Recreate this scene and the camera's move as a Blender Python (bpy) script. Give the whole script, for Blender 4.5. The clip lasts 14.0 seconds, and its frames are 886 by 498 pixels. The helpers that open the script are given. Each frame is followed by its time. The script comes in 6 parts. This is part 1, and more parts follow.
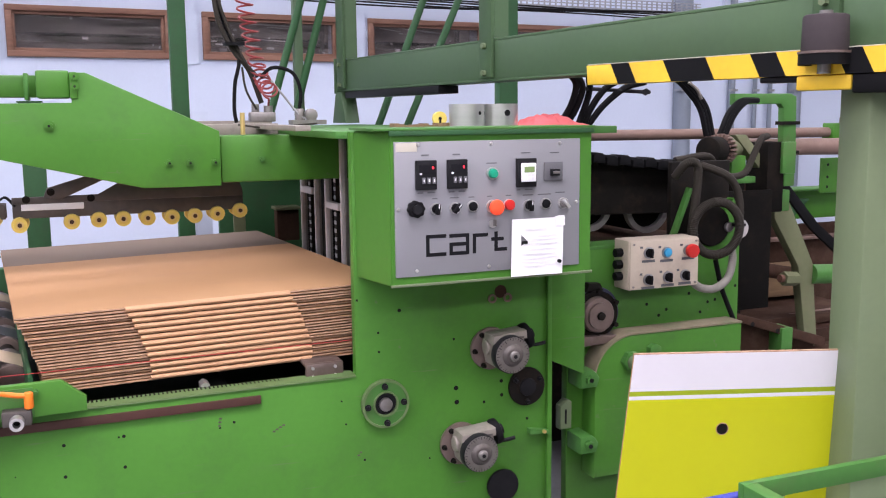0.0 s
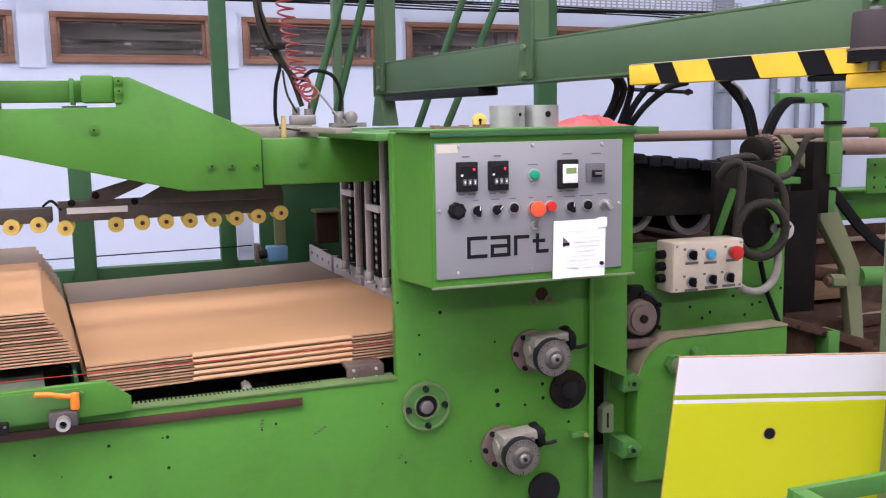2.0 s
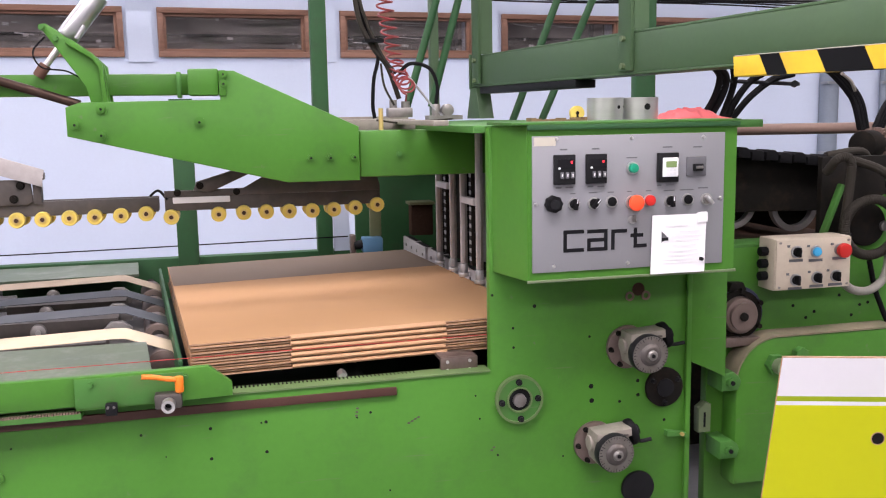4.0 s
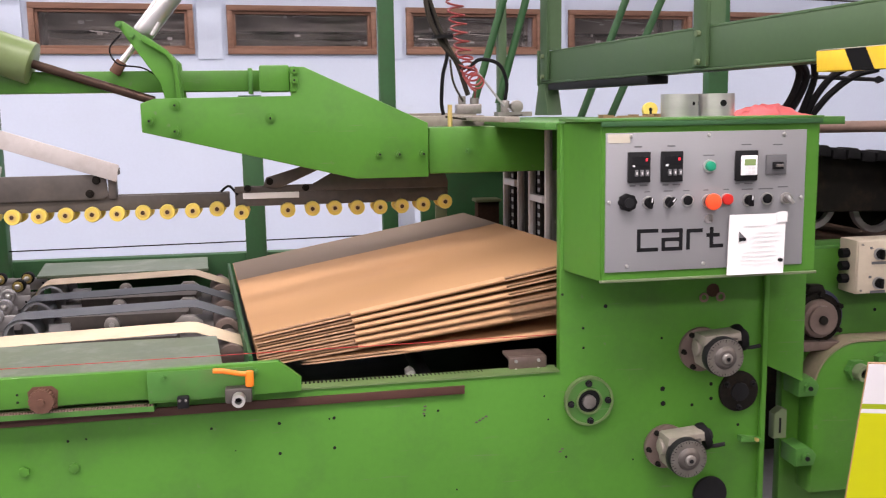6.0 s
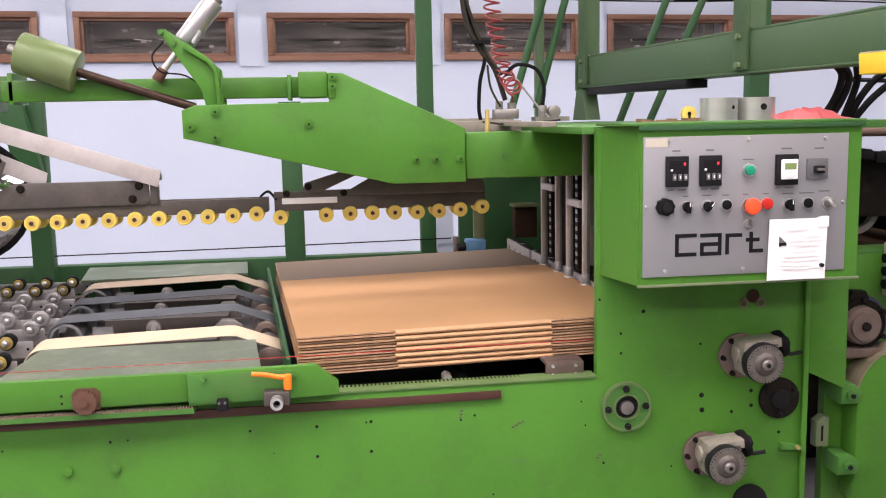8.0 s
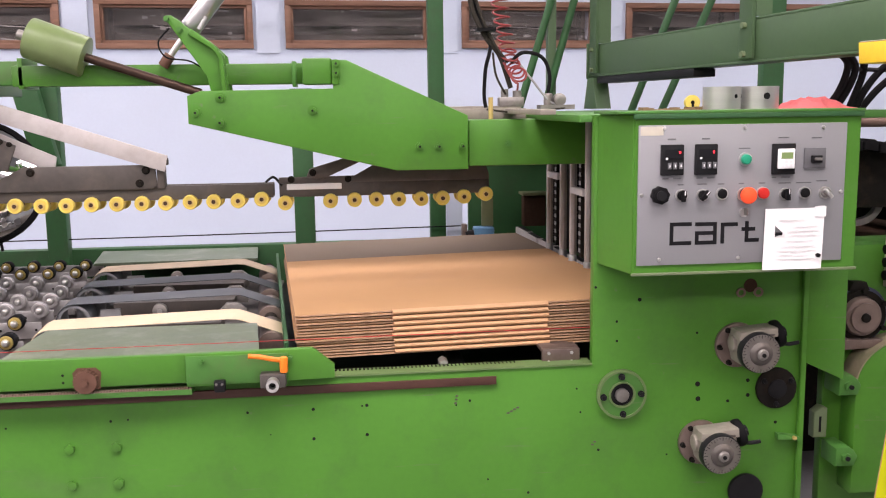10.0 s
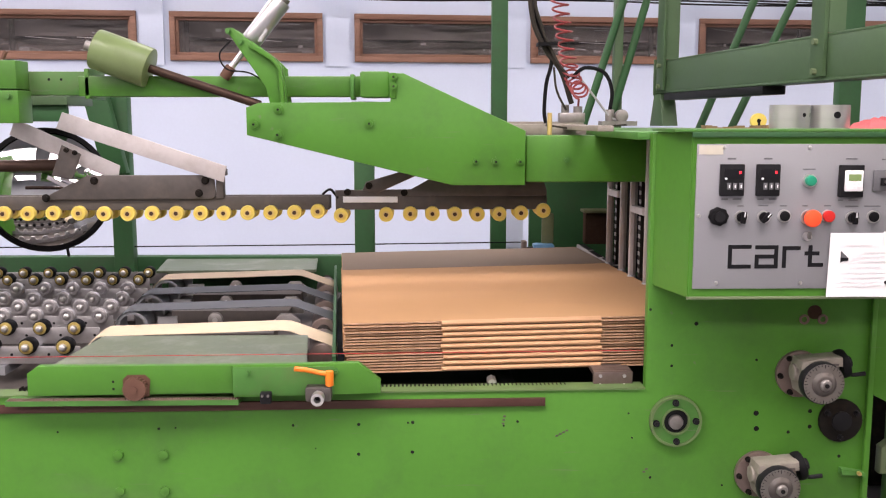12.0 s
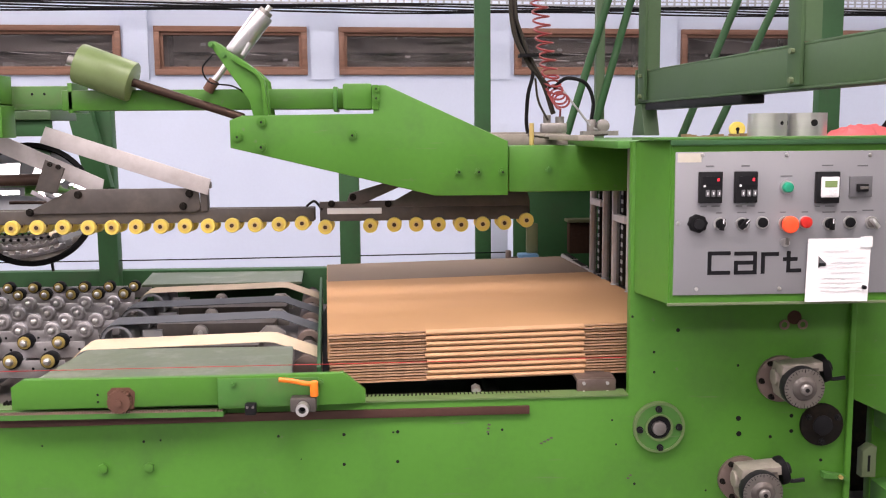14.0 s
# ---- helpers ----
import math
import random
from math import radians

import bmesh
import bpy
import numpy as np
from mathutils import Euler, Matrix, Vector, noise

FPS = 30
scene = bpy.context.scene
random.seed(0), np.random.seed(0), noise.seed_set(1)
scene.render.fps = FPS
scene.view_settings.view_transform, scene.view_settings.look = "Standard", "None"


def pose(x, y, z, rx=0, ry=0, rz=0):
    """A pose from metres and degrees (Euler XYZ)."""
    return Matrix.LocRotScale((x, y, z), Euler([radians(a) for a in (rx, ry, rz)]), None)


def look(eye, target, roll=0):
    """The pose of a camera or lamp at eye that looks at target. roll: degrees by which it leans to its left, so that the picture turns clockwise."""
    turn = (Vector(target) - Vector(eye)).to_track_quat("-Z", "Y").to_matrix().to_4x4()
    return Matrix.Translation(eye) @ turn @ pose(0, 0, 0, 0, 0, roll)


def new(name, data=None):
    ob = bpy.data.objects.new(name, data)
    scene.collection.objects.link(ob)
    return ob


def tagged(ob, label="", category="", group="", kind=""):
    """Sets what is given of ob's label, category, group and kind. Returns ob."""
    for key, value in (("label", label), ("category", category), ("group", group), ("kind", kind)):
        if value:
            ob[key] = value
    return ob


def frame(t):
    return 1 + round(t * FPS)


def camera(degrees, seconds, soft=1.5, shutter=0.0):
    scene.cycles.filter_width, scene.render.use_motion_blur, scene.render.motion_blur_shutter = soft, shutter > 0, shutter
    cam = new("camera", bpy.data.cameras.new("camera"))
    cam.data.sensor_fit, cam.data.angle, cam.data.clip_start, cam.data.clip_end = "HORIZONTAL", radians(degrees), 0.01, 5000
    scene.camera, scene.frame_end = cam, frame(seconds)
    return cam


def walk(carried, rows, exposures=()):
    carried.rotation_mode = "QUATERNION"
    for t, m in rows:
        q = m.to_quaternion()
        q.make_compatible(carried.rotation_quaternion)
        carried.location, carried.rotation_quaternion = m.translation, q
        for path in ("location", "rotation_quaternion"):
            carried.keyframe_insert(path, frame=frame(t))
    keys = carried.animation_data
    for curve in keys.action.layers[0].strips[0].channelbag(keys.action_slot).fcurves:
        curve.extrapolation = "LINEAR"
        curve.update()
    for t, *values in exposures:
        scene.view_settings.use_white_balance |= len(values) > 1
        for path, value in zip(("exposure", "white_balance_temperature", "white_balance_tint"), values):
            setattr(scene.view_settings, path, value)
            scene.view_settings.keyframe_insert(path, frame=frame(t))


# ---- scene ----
cam = camera(50.8, 14.0, 1.1, 0.5)
PATH = [
    (0, (0.245, -0.016, 1.578), (0.967, 1.828, 1.293), -0.6),
    (0.5, (0.244, -0.012, 1.576), (0.951, 1.838, 1.299), -0.7),
    (1, (0.242, -0.004, 1.577), (0.935, 1.852, 1.302), -1.0),
    (1.5, (0.24, -0.008, 1.576), (0.907, 1.857, 1.302), -1.1),
    (2, (0.239, -0.005, 1.574), (0.887, 1.867, 1.297), -1.0),
    (2.5, (0.231, -0.001, 1.576), (0.825, 1.888, 1.296), -1.0),
    (3, (0.229, -0.003, 1.575), (0.763, 1.903, 1.29), -0.9),
    (5.5, (0.217, 0.014, 1.571), (0.597, 1.956, 1.283), -1.0),
    (6, (0.211, 0.024, 1.571), (0.545, 1.974, 1.279), -0.9),
    (6.5, (0.208, 0.03, 1.569), (0.501, 1.987, 1.278), -1.2),
    (7, (0.202, 0.034, 1.57), (0.476, 1.995, 1.288), -1.2),
    (7.2, (0.205, 0.033, 1.571), (0.468, 1.996, 1.295), -1.3),
    (9.5, (0.25, -0.009, 1.565), (0.483, 1.956, 1.27), -0.8),
    (10, (0.28, -0.006, 1.564), (0.478, 1.961, 1.263), -0.8),
    (10.5, (0.311, -0.008, 1.561), (0.482, 1.961, 1.257), -0.7),
    (11, (0.343, 0.004, 1.56), (0.465, 1.977, 1.255), -0.7),
    (11.5, (0.333, 0.023, 1.565), (0.402, 2.0, 1.273), -0.5),
    (12, (0.329, 0.024, 1.564), (0.377, 2.005, 1.294), 0.0),
    (12.5, (0.33, 0.02, 1.564), (0.387, 2.003, 1.315), -0.0),
    (13, (0.338, 0.019, 1.564), (0.417, 2.003, 1.318), -0.2),
    (13.5, (0.339, -0.004, 1.561), (0.423, 1.981, 1.33), -0.5),
    (14, (0.34, 0.008, 1.56), (0.414, 1.991, 1.316), -0.5),
]
walk(cam, [(t, look(eye, target, roll)) for t, eye, target, roll in PATH], [(0, 0.0, 6150, 18), (3, 0.0, 6200, 17), (5.5, 0.0, 6800, 15), (14, 0.0, 6850, 17)])

# ---- light: strip lights under the hall roof ----
world = bpy.data.worlds.new("hall_air")
scene.world = world
world.use_nodes = True
world.node_tree.nodes["Background"].inputs[0].default_value = (0.8, 0.87, 1.0, 1)
world.node_tree.nodes["Background"].inputs[1].default_value = 0.01
LAMP_ROWS = [(0.5, 4.3), (-3.6, 4.3), (4.7, 4.3)]
LAMP_X = [-6.0, -2.6, 0.8, 4.2, 7.6]
LAMP_WATTS = {0.5: 154, -3.6: 124, 4.7: 72}


def strip_lamp(x, y, z):
    lamp = bpy.data.lights.new("strip_lamp", "AREA")
    # wider than a strip light, so that shadows turn soft
    lamp.shape, lamp.size, lamp.size_y = "RECTANGLE", 2.5, 1.3
    lamp.energy, lamp.color = LAMP_WATTS[y] * (0.52 if x > 4 else 1.06), (1.0, 0.93, 0.945)
    new("strip_lamp", lamp).matrix_world = pose(x, y, z - 0.09)


for ly, lz in LAMP_ROWS:
    for lx in LAMP_X:
        strip_lamp(lx, ly, lz)


# ---- materials ----
def material(name, base, rough=0.5, metal=0.0, var=0.12, scale=6.0, grain=60.0, bump=0.05, dirt=None, dirt_amount=0.3, coat=0.0, stretch=(1, 1, 1), emit=0.0, scuff=None):
    """Two scales of variation, blotchy dirt with a shape of its own, fine relief."""
    m = bpy.data.materials.new(name)
    m.use_nodes = True
    n, link = m.node_tree.nodes, m.node_tree.links.new
    b = n["Principled BSDF"]
    tc = n.new("ShaderNodeTexCoord")
    mp = n.new("ShaderNodeMapping")
    mp.inputs["Scale"].default_value = stretch
    link(tc.outputs["Object"], mp.inputs[0])
    oi = n.new("ShaderNodeObjectInfo")
    big = n.new("ShaderNodeTexNoise")
    big.inputs["Scale"].default_value, big.inputs["Detail"].default_value = scale, 5
    fine = n.new("ShaderNodeTexNoise")
    fine.inputs["Scale"].default_value, fine.inputs["Detail"].default_value = grain, 3
    for t in (big, fine):
        link(mp.outputs[0], t.inputs["Vector"])
    hsv = n.new("ShaderNodeHueSaturation")
    hsv.inputs["Color"].default_value = (*base, 1)
    mix = n.new("ShaderNodeMath")
    mix.operation = "MULTIPLY_ADD"
    link(big.outputs[0], mix.inputs[0])
    mix.inputs[1].default_value = 0.7
    sc = n.new("ShaderNodeMath")
    sc.operation = "MULTIPLY"
    link(fine.outputs[0], sc.inputs[0])
    sc.inputs[1].default_value = 0.3
    link(sc.outputs[0], mix.inputs[2])
    mr = n.new("ShaderNodeMapRange")
    mr.inputs["From Min"].default_value, mr.inputs["From Max"].default_value = 0.25, 0.75
    mr.inputs["To Min"].default_value, mr.inputs["To Max"].default_value = 1 - var, 1 + var
    link(mix.outputs[0], mr.inputs[0])
    rnd = n.new("ShaderNodeMath")
    rnd.operation = "MULTIPLY_ADD"
    link(oi.outputs["Random"], rnd.inputs[0])
    rnd.inputs[1].default_value = var * 0.5
    link(mr.outputs[0], rnd.inputs[2])
    link(rnd.outputs[0], hsv.inputs["Value"])
    out = hsv.outputs[0]
    if dirt:
        blot = n.new("ShaderNodeTexNoise")
        blot.inputs["Scale"].default_value, blot.inputs["Detail"].default_value, blot.inputs["Roughness"].default_value = scale * 1.7, 8, 0.65
        link(mp.outputs[0], blot.inputs["Vector"])
        ramp = n.new("ShaderNodeMapRange")
        ramp.inputs["From Min"].default_value, ramp.inputs["From Max"].default_value = 0.5, 0.75
        ramp.inputs["To Max"].default_value = dirt_amount
        link(blot.outputs[0], ramp.inputs[0])
        mx = n.new("ShaderNodeMix")
        mx.data_type = "RGBA"
        link(ramp.outputs[0], mx.inputs[0])
        link(out, mx.inputs[6])
        mx.inputs[7].default_value = (*dirt, 1)
        out = mx.outputs[2]
    if scuff:
        # short sideways scratches and small chips
        for sx, cut, amount in (((7, 7, 90), 0.66, 0.55), ((38, 38, 30), 0.70, 0.8), ((1.2, 1.2, 5), 0.58, 0.22)):
            m2 = n.new("ShaderNodeMapping")
            m2.inputs["Scale"].default_value = sx
            m2.inputs["Rotation"].default_value = (0, 0.12, 0)
            link(tc.outputs["Object"], m2.inputs[0])
            sn = n.new("ShaderNodeTexNoise")
            sn.inputs["Scale"].default_value, sn.inputs["Detail"].default_value = 1.0, 4
            link(m2.outputs[0], sn.inputs["Vector"])
            sr = n.new("ShaderNodeMapRange")
            sr.inputs["From Min"].default_value, sr.inputs["From Max"].default_value = cut, cut + 0.07
            sr.inputs["To Max"].default_value = amount
            link(sn.outputs[0], sr.inputs[0])
            sm = n.new("ShaderNodeMix")
            sm.data_type = "RGBA"
            link(sr.outputs[0], sm.inputs[0])
            link(out, sm.inputs[6])
            sm.inputs[7].default_value = (*scuff, 1)
            out = sm.outputs[2]
    link(out, b.inputs["Base Color"])
    b.inputs["Metallic"].default_value = metal
    b.inputs["Specular IOR Level"].default_value = 0.3 if max(base) > 0.05 else 0.06
    rr = n.new("ShaderNodeMapRange")
    rr.inputs["To Min"].default_value, rr.inputs["To Max"].default_value = max(0.03, rough - 0.12), min(1, rough + 0.12)
    link(big.outputs[0], rr.inputs[0])
    link(rr.outputs[0], b.inputs["Roughness"])
    if coat:
        b.inputs["Coat Weight"].default_value = coat
        b.inputs["Coat Roughness"].default_value = 0.25
    if emit:
        b.inputs["Emission Color"].default_value = (*base, 1)
        b.inputs["Emission Strength"].default_value = emit
    if bump:
        bp = n.new("ShaderNodeBump")
        bp.inputs["Strength"].default_value, bp.inputs["Distance"].default_value = bump, 0.002
        link(fine.outputs[0], bp.inputs["Height"])
        link(bp.outputs[0], b.inputs["Normal"])
    return m


GREEN = material("machine_green_paint", (0.056, 0.186, 0.022), 0.42, var=0.12, scale=3, dirt=(0.042, 0.075, 0.03), dirt_amount=0.45, bump=0.04, scuff=(0.10, 0.16, 0.07))
GREEN2 = material("worn_green_paint", (0.052, 0.165, 0.032), 0.5, var=0.14, scale=5, dirt=(0.10, 0.09, 0.05), dirt_amount=0.5, scuff=(0.13, 0.16, 0.10))
GANTRY = material("gantry_green_paint", (0.058, 0.105, 0.050), 0.5, var=0.12, scale=4, dirt=(0.06, 0.10, 0.06), dirt_amount=0.4)
PALEGREEN = material("pale_green_paint", (0.135, 0.175, 0.095), 0.5, var=0.10, scale=4, dirt=(0.12, 0.16, 0.10), dirt_amount=0.4)
# dark green paint, also used where shade is put into the green
DARKGREEN = material("dark_and_shaded_green", (0.024, 0.085, 0.030), 0.55, var=0.15, scale=5, dirt=(0.04, 0.05, 0.03), dirt_amount=0.5)
DULLGREEN = material("greasy_green_sheet", (0.135, 0.165, 0.115), 0.42, metal=0.2, var=0.25, scale=6, dirt=(0.30, 0.31, 0.27), dirt_amount=0.7, scuff=(0.07, 0.14, 0.05))
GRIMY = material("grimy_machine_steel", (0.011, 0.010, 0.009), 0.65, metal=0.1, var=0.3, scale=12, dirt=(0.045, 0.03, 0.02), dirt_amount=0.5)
BLACK = material("black_rubber", (0.008, 0.008, 0.009), 0.55, var=0.2)
BLACKMETAL = material("black_oxide_steel", (0.018, 0.018, 0.020), 0.45, metal=0.3, var=0.2)
# black of the bed, and of the shade inside holes and slots
WELL = material("black_bed_and_hole_shade", (0.012, 0.012, 0.013), 0.4, var=0.3)
STEEL = material("brushed_steel", (0.60, 0.59, 0.58), 0.34, metal=0.85, var=0.08, grain=140, stretch=(1, 1, 8), bump=0.03)
DULLSTEEL = material("dull_bar_steel", (0.26, 0.245, 0.235), 0.45, metal=0.75, var=0.18, scale=14, dirt=(0.14, 0.11, 0.09), dirt_amount=0.5)
ALU = material("aluminium_profile", (0.36, 0.36, 0.37), 0.45, metal=0.6, var=0.1, dirt=(0.25, 0.24, 0.22), dirt_amount=0.35)
BRIGHTZINC = material("bright_zinc", (0.40, 0.385, 0.39), 0.36, metal=0.7, var=0.15, scale=18, dirt=(0.25, 0.23, 0.22), dirt_amount=0.4)
GALV = material("galvanised_steel", (0.30, 0.31, 0.33), 0.45, metal=0.6, var=0.16, scale=18)
RUST = material("rusty_steel", (0.12, 0.06, 0.042), 0.7, metal=0.2, var=0.25, scale=14, dirt=(0.06, 0.03, 0.025), dirt_amount=0.6)
BROWN = material("brown_phenolic_strip", (0.060, 0.026, 0.020), 0.6, var=0.2, scale=8)
CARD = material("kraft_cardboard", (0.400, 0.226, 0.112), 0.9, var=0.05, scale=2.2, grain=260, bump=0.04, stretch=(1, 2, 2), dirt=(0.36, 0.20, 0.115), dirt_amount=0.5)
# paler kraft: the light on the fold's front is put into colour
CARDFOLDLIT = material("lit_kraft_fold", (0.50, 0.295, 0.165), 0.9, var=0.10, scale=8, grain=300, bump=0.06)
CARDEDGE = material("cut_board_edge", (0.36, 0.225, 0.145), 0.95, var=0.45, scale=60, grain=400, bump=0.2)
CREAM = material("cream_belt", (0.62, 0.50, 0.36), 0.65, var=0.1, dirt=(0.3, 0.25, 0.2), dirt_amount=0.3)
GREYBELT = material("grey_belt", (0.055, 0.06, 0.068), 0.55, var=0.15, dirt=(0.12, 0.12, 0.12), dirt_amount=0.4)
YELLOW = material("yellow_polyurethane", (0.66, 0.52, 0.12), 0.4, var=0.25, dirt=(0.45, 0.27, 0.05), dirt_amount=0.4)
DULLBRASS = material("dull_brass", (0.33, 0.25, 0.08), 0.5, metal=0.3, var=0.2, dirt=(0.12, 0.09, 0.04), dirt_amount=0.5)
CYLALU = material("cylinder_aluminium", (0.45, 0.45, 0.46), 0.35, metal=0.9, var=0.08)
RIMGREEN = material("rubbed_green_rim", (0.10, 0.165, 0.06), 0.5, var=0.2, scale=12, dirt=(0.15, 0.17, 0.10), dirt_amount=0.5)
CREAMDUSTY = material("dusty_cream_belt", (0.36, 0.285, 0.21), 0.75, var=0.12, dirt=(0.2, 0.16, 0.13), dirt_amount=0.5)
BRASS = material("brass", (0.62, 0.46, 0.18), 0.4, metal=0.7, var=0.15)
HAZARD = material("yellow_hazard_foam", (0.72, 0.46, 0.03), 0.5, var=0.08, dirt=(0.4, 0.28, 0.05), dirt_amount=0.4)
ORANGE = material("orange_plastic", (0.80, 0.20, 0.02), 0.4, var=0.05)
PANEL = material("grey_anodised_panel", (0.27, 0.27, 0.29), 0.42, metal=0.25, var=0.04, grain=300)
PAPER = material("white_paper", (0.80, 0.80, 0.82), 0.8, var=0.04)
INK = material("black_ink", (0.012, 0.012, 0.014), 0.5, var=0.1, bump=0)
GREYINK = material("grey_print", (0.12, 0.12, 0.13), 0.6, var=0.1, bump=0)
FAINTINK = material("faint_print", (0.73, 0.73, 0.75), 0.7, var=0.1, bump=0)
REDBUTTON = material("red_plastic", (0.52, 0.025, 0.02), 0.35, var=0.03)
# slight emission added to brighten the stop button's red
REDGLOW = material("red_plastic_added_glow", (0.90, 0.085, 0.03), 0.35, var=0.03, emit=0.2)
DIGIT = material("red_digits", (1.0, 0.03, 0.05), 0.4, var=0, bump=0, emit=0.9)
LCD = material("green_lcd", (0.18, 0.26, 0.10), 0.3, var=0.03, bump=0)
GREENBUTTON = material("green_plastic", (0.01, 0.26, 0.15), 0.3, var=0.03)
BLUEBUTTON = material("blue_plastic", (0.05, 0.35, 0.62), 0.35, var=0.05)
BOXBEIGE = material("beige_painted_box", (0.52, 0.45, 0.36), 0.5, var=0.1, scale=8, dirt=(0.25, 0.2, 0.15), dirt_amount=0.4)
RAG = material("pink_cloth", (0.75, 0.16, 0.17), 0.9, var=0.15, scale=20, grain=300, bump=0.3)
REDHOSE = material("red_air_hose", (0.24, 0.04, 0.042), 0.45, var=0.08)
GREYHOSE = material("grey_conduit", (0.034, 0.030, 0.025), 0.55, var=0.15)
WHITECABLE = material("white_cable", (0.7, 0.7, 0.68), 0.5, var=0.05)
CARDGREY = material("grey_brown_print", (0.165, 0.122, 0.09), 0.75, var=0.10, scale=4, grain=220, bump=0.05, stretch=(1, 6, 6))
BARSTEEL = material("dark_bar_steel", (0.085, 0.075, 0.07), 0.5, metal=0.3, var=0.25, scale=12, dirt=(0.16, 0.13, 0.11), dirt_amount=0.4)
PULLEY = material("brown_greasy_pulley", (0.16, 0.12, 0.105), 0.45, metal=0.4, var=0.2, scale=16, dirt=(0.08, 0.055, 0.045), dirt_amount=0.5)
CASTING = material("grey_gearbox_casting", (0.25, 0.225, 0.195), 0.5, metal=0.2, var=0.18, scale=20, dirt=(0.14, 0.12, 0.10), dirt_amount=0.5)
PALESTRAP = material("pale_scuffed_strap", (0.46, 0.43, 0.43), 0.5, metal=0.2, var=0.12, scale=14, dirt=(0.32, 0.27, 0.25), dirt_amount=0.4)
REDCORD = material("red_cord", (0.40, 0.03, 0.03), 0.6, var=0.05)
WALLPAINT = material("pale_blue_wall_paint", (0.55, 0.61, 0.75), 0.7, var=0.05, scale=1.5, dirt=(0.55, 0.60, 0.70), dirt_amount=0.25)
WOODFRAME = material("brown_wood_frame", (0.22, 0.115, 0.08), 0.5, var=0.3, scale=5, stretch=(0.6, 9, 9), dirt=(0.10, 0.05, 0.035), dirt_amount=0.4)
CONCRETE = material("grey_concrete_floor", (0.25, 0.25, 0.26), 0.6, var=0.15, scale=2, dirt=(0.12, 0.12, 0.12), dirt_amount=0.5)
# unseen walls and roof, kept grey to cut bounced light
CLOSUREGREY = material("grey_closure_wall", (0.30, 0.31, 0.33), 0.8, var=0.1, scale=1.5)
CEILING = material("grey_closure_roof", (0.26, 0.26, 0.27), 0.8, var=0.05)
BACKROOM = material("dim_store_room", (0.38, 0.32, 0.31), 0.9, var=0.3)
LIME = material("lime_print", (0.50, 0.52, 0.005), 0.45, var=0.03)
LIMEDARK = material("olive_print", (0.28, 0.36, 0.01), 0.45, var=0.03)
WHITEPRINT = material("white_board", (0.66, 0.64, 0.68), 0.6, var=0.03)
SENSORBLUE = material("light_blue_plastic", (0.10, 0.22, 0.36), 0.4)
TAPE = material("yellowed_tape", (0.46, 0.43, 0.36), 0.6, var=0.1)
BLUETUBE = material("blue_plastic_tube", (0.05, 0.06, 0.30), 0.4)
WOOD = material("worn_plank", (0.20, 0.13, 0.07), 0.8, var=0.3, scale=10, stretch=(1, 8, 8))
TUBE = material("lamp_tube", (1.0, 0.98, 0.94), 0.5, var=0, bump=0, emit=6.0)
LAMPWHITE = material("white_lamp_housing", (0.8, 0.8, 0.8), 0.5, var=0.03)
MIRROR = bpy.data.materials.new("convex_mirror_glass")
MIRROR.use_nodes = True
MIRROR.node_tree.nodes["Principled BSDF"].inputs["Metallic"].default_value = 1.0
MIRROR.node_tree.nodes["Principled BSDF"].inputs["Roughness"].default_value = 0.02
MIRROR.node_tree.nodes["Principled BSDF"].inputs["Base Color"].default_value = (0.9, 0.9, 0.9, 1)
DUSTY = material("beige_machine_dust", (0.20, 0.17, 0.115), 0.9, var=0.25, scale=9, dirt=(0.07, 0.15, 0.05), dirt_amount=0.6)
# near black: the drive cavity's shade is put into this colour
SHADEBLACK = material("shade_black_plate", (0.006, 0.0055, 0.005), 0.8, var=0.4, scale=6, dirt=(0.03, 0.02, 0.014), dirt_amount=0.4)
RODBROWN = material("oiled_brown_rod", (0.05, 0.032, 0.026), 0.35, metal=0.5, var=0.25, scale=14, dirt=(0.11, 0.07, 0.05), dirt_amount=0.5)
OLIVE = material("dusty_olive_paint", (0.13, 0.145, 0.075), 0.6, var=0.15, scale=8, dirt=(0.15, 0.13, 0.08), dirt_amount=0.5)
DUSTRUST = material("dusty_dark_rust", (0.050, 0.028, 0.020), 0.8, var=0.35, scale=7, dirt=(0.12, 0.08, 0.055), dirt_amount=0.5)
DUSTPIPE = material("dusty_brown_steel", (0.21, 0.14, 0.115), 0.55, metal=0.3, var=0.15, scale=10, dirt=(0.30, 0.23, 0.20), dirt_amount=0.5)
BLUEGRIME = material("grimy_blue_flange", (0.035, 0.04, 0.075), 0.6, var=0.3, scale=20, dirt=(0.07, 0.045, 0.03), dirt_amount=0.8)
PALEHOSE = material("pale_ribbed_conduit", (0.20, 0.19, 0.17), 0.5, var=0.2, scale=20)
PIPEGREY = material("grey_blue_pipe_paint", (0.20, 0.23, 0.28), 0.5, var=0.12)
GLASS = bpy.data.materials.new("dusty_reflex_glass")
GLASS.use_nodes = True
gb = GLASS.node_tree.nodes["Principled BSDF"]
gb.inputs["Base Color"].default_value = (0.62, 0.57, 0.56, 1)
gb.inputs["Roughness"].default_value = 0.06
# milky streaks paint the hall's reflection onto the dusty panes
dust = GLASS.node_tree.nodes.new("ShaderNodeTexNoise")
dust.inputs["Scale"].default_value, dust.inputs["Detail"].default_value = 5.0, 6
reflex_streak = GLASS.node_tree.nodes.new("ShaderNodeMapping")
reflex_streak.inputs["Scale"].default_value = (0.5, 1.0, 7.0)
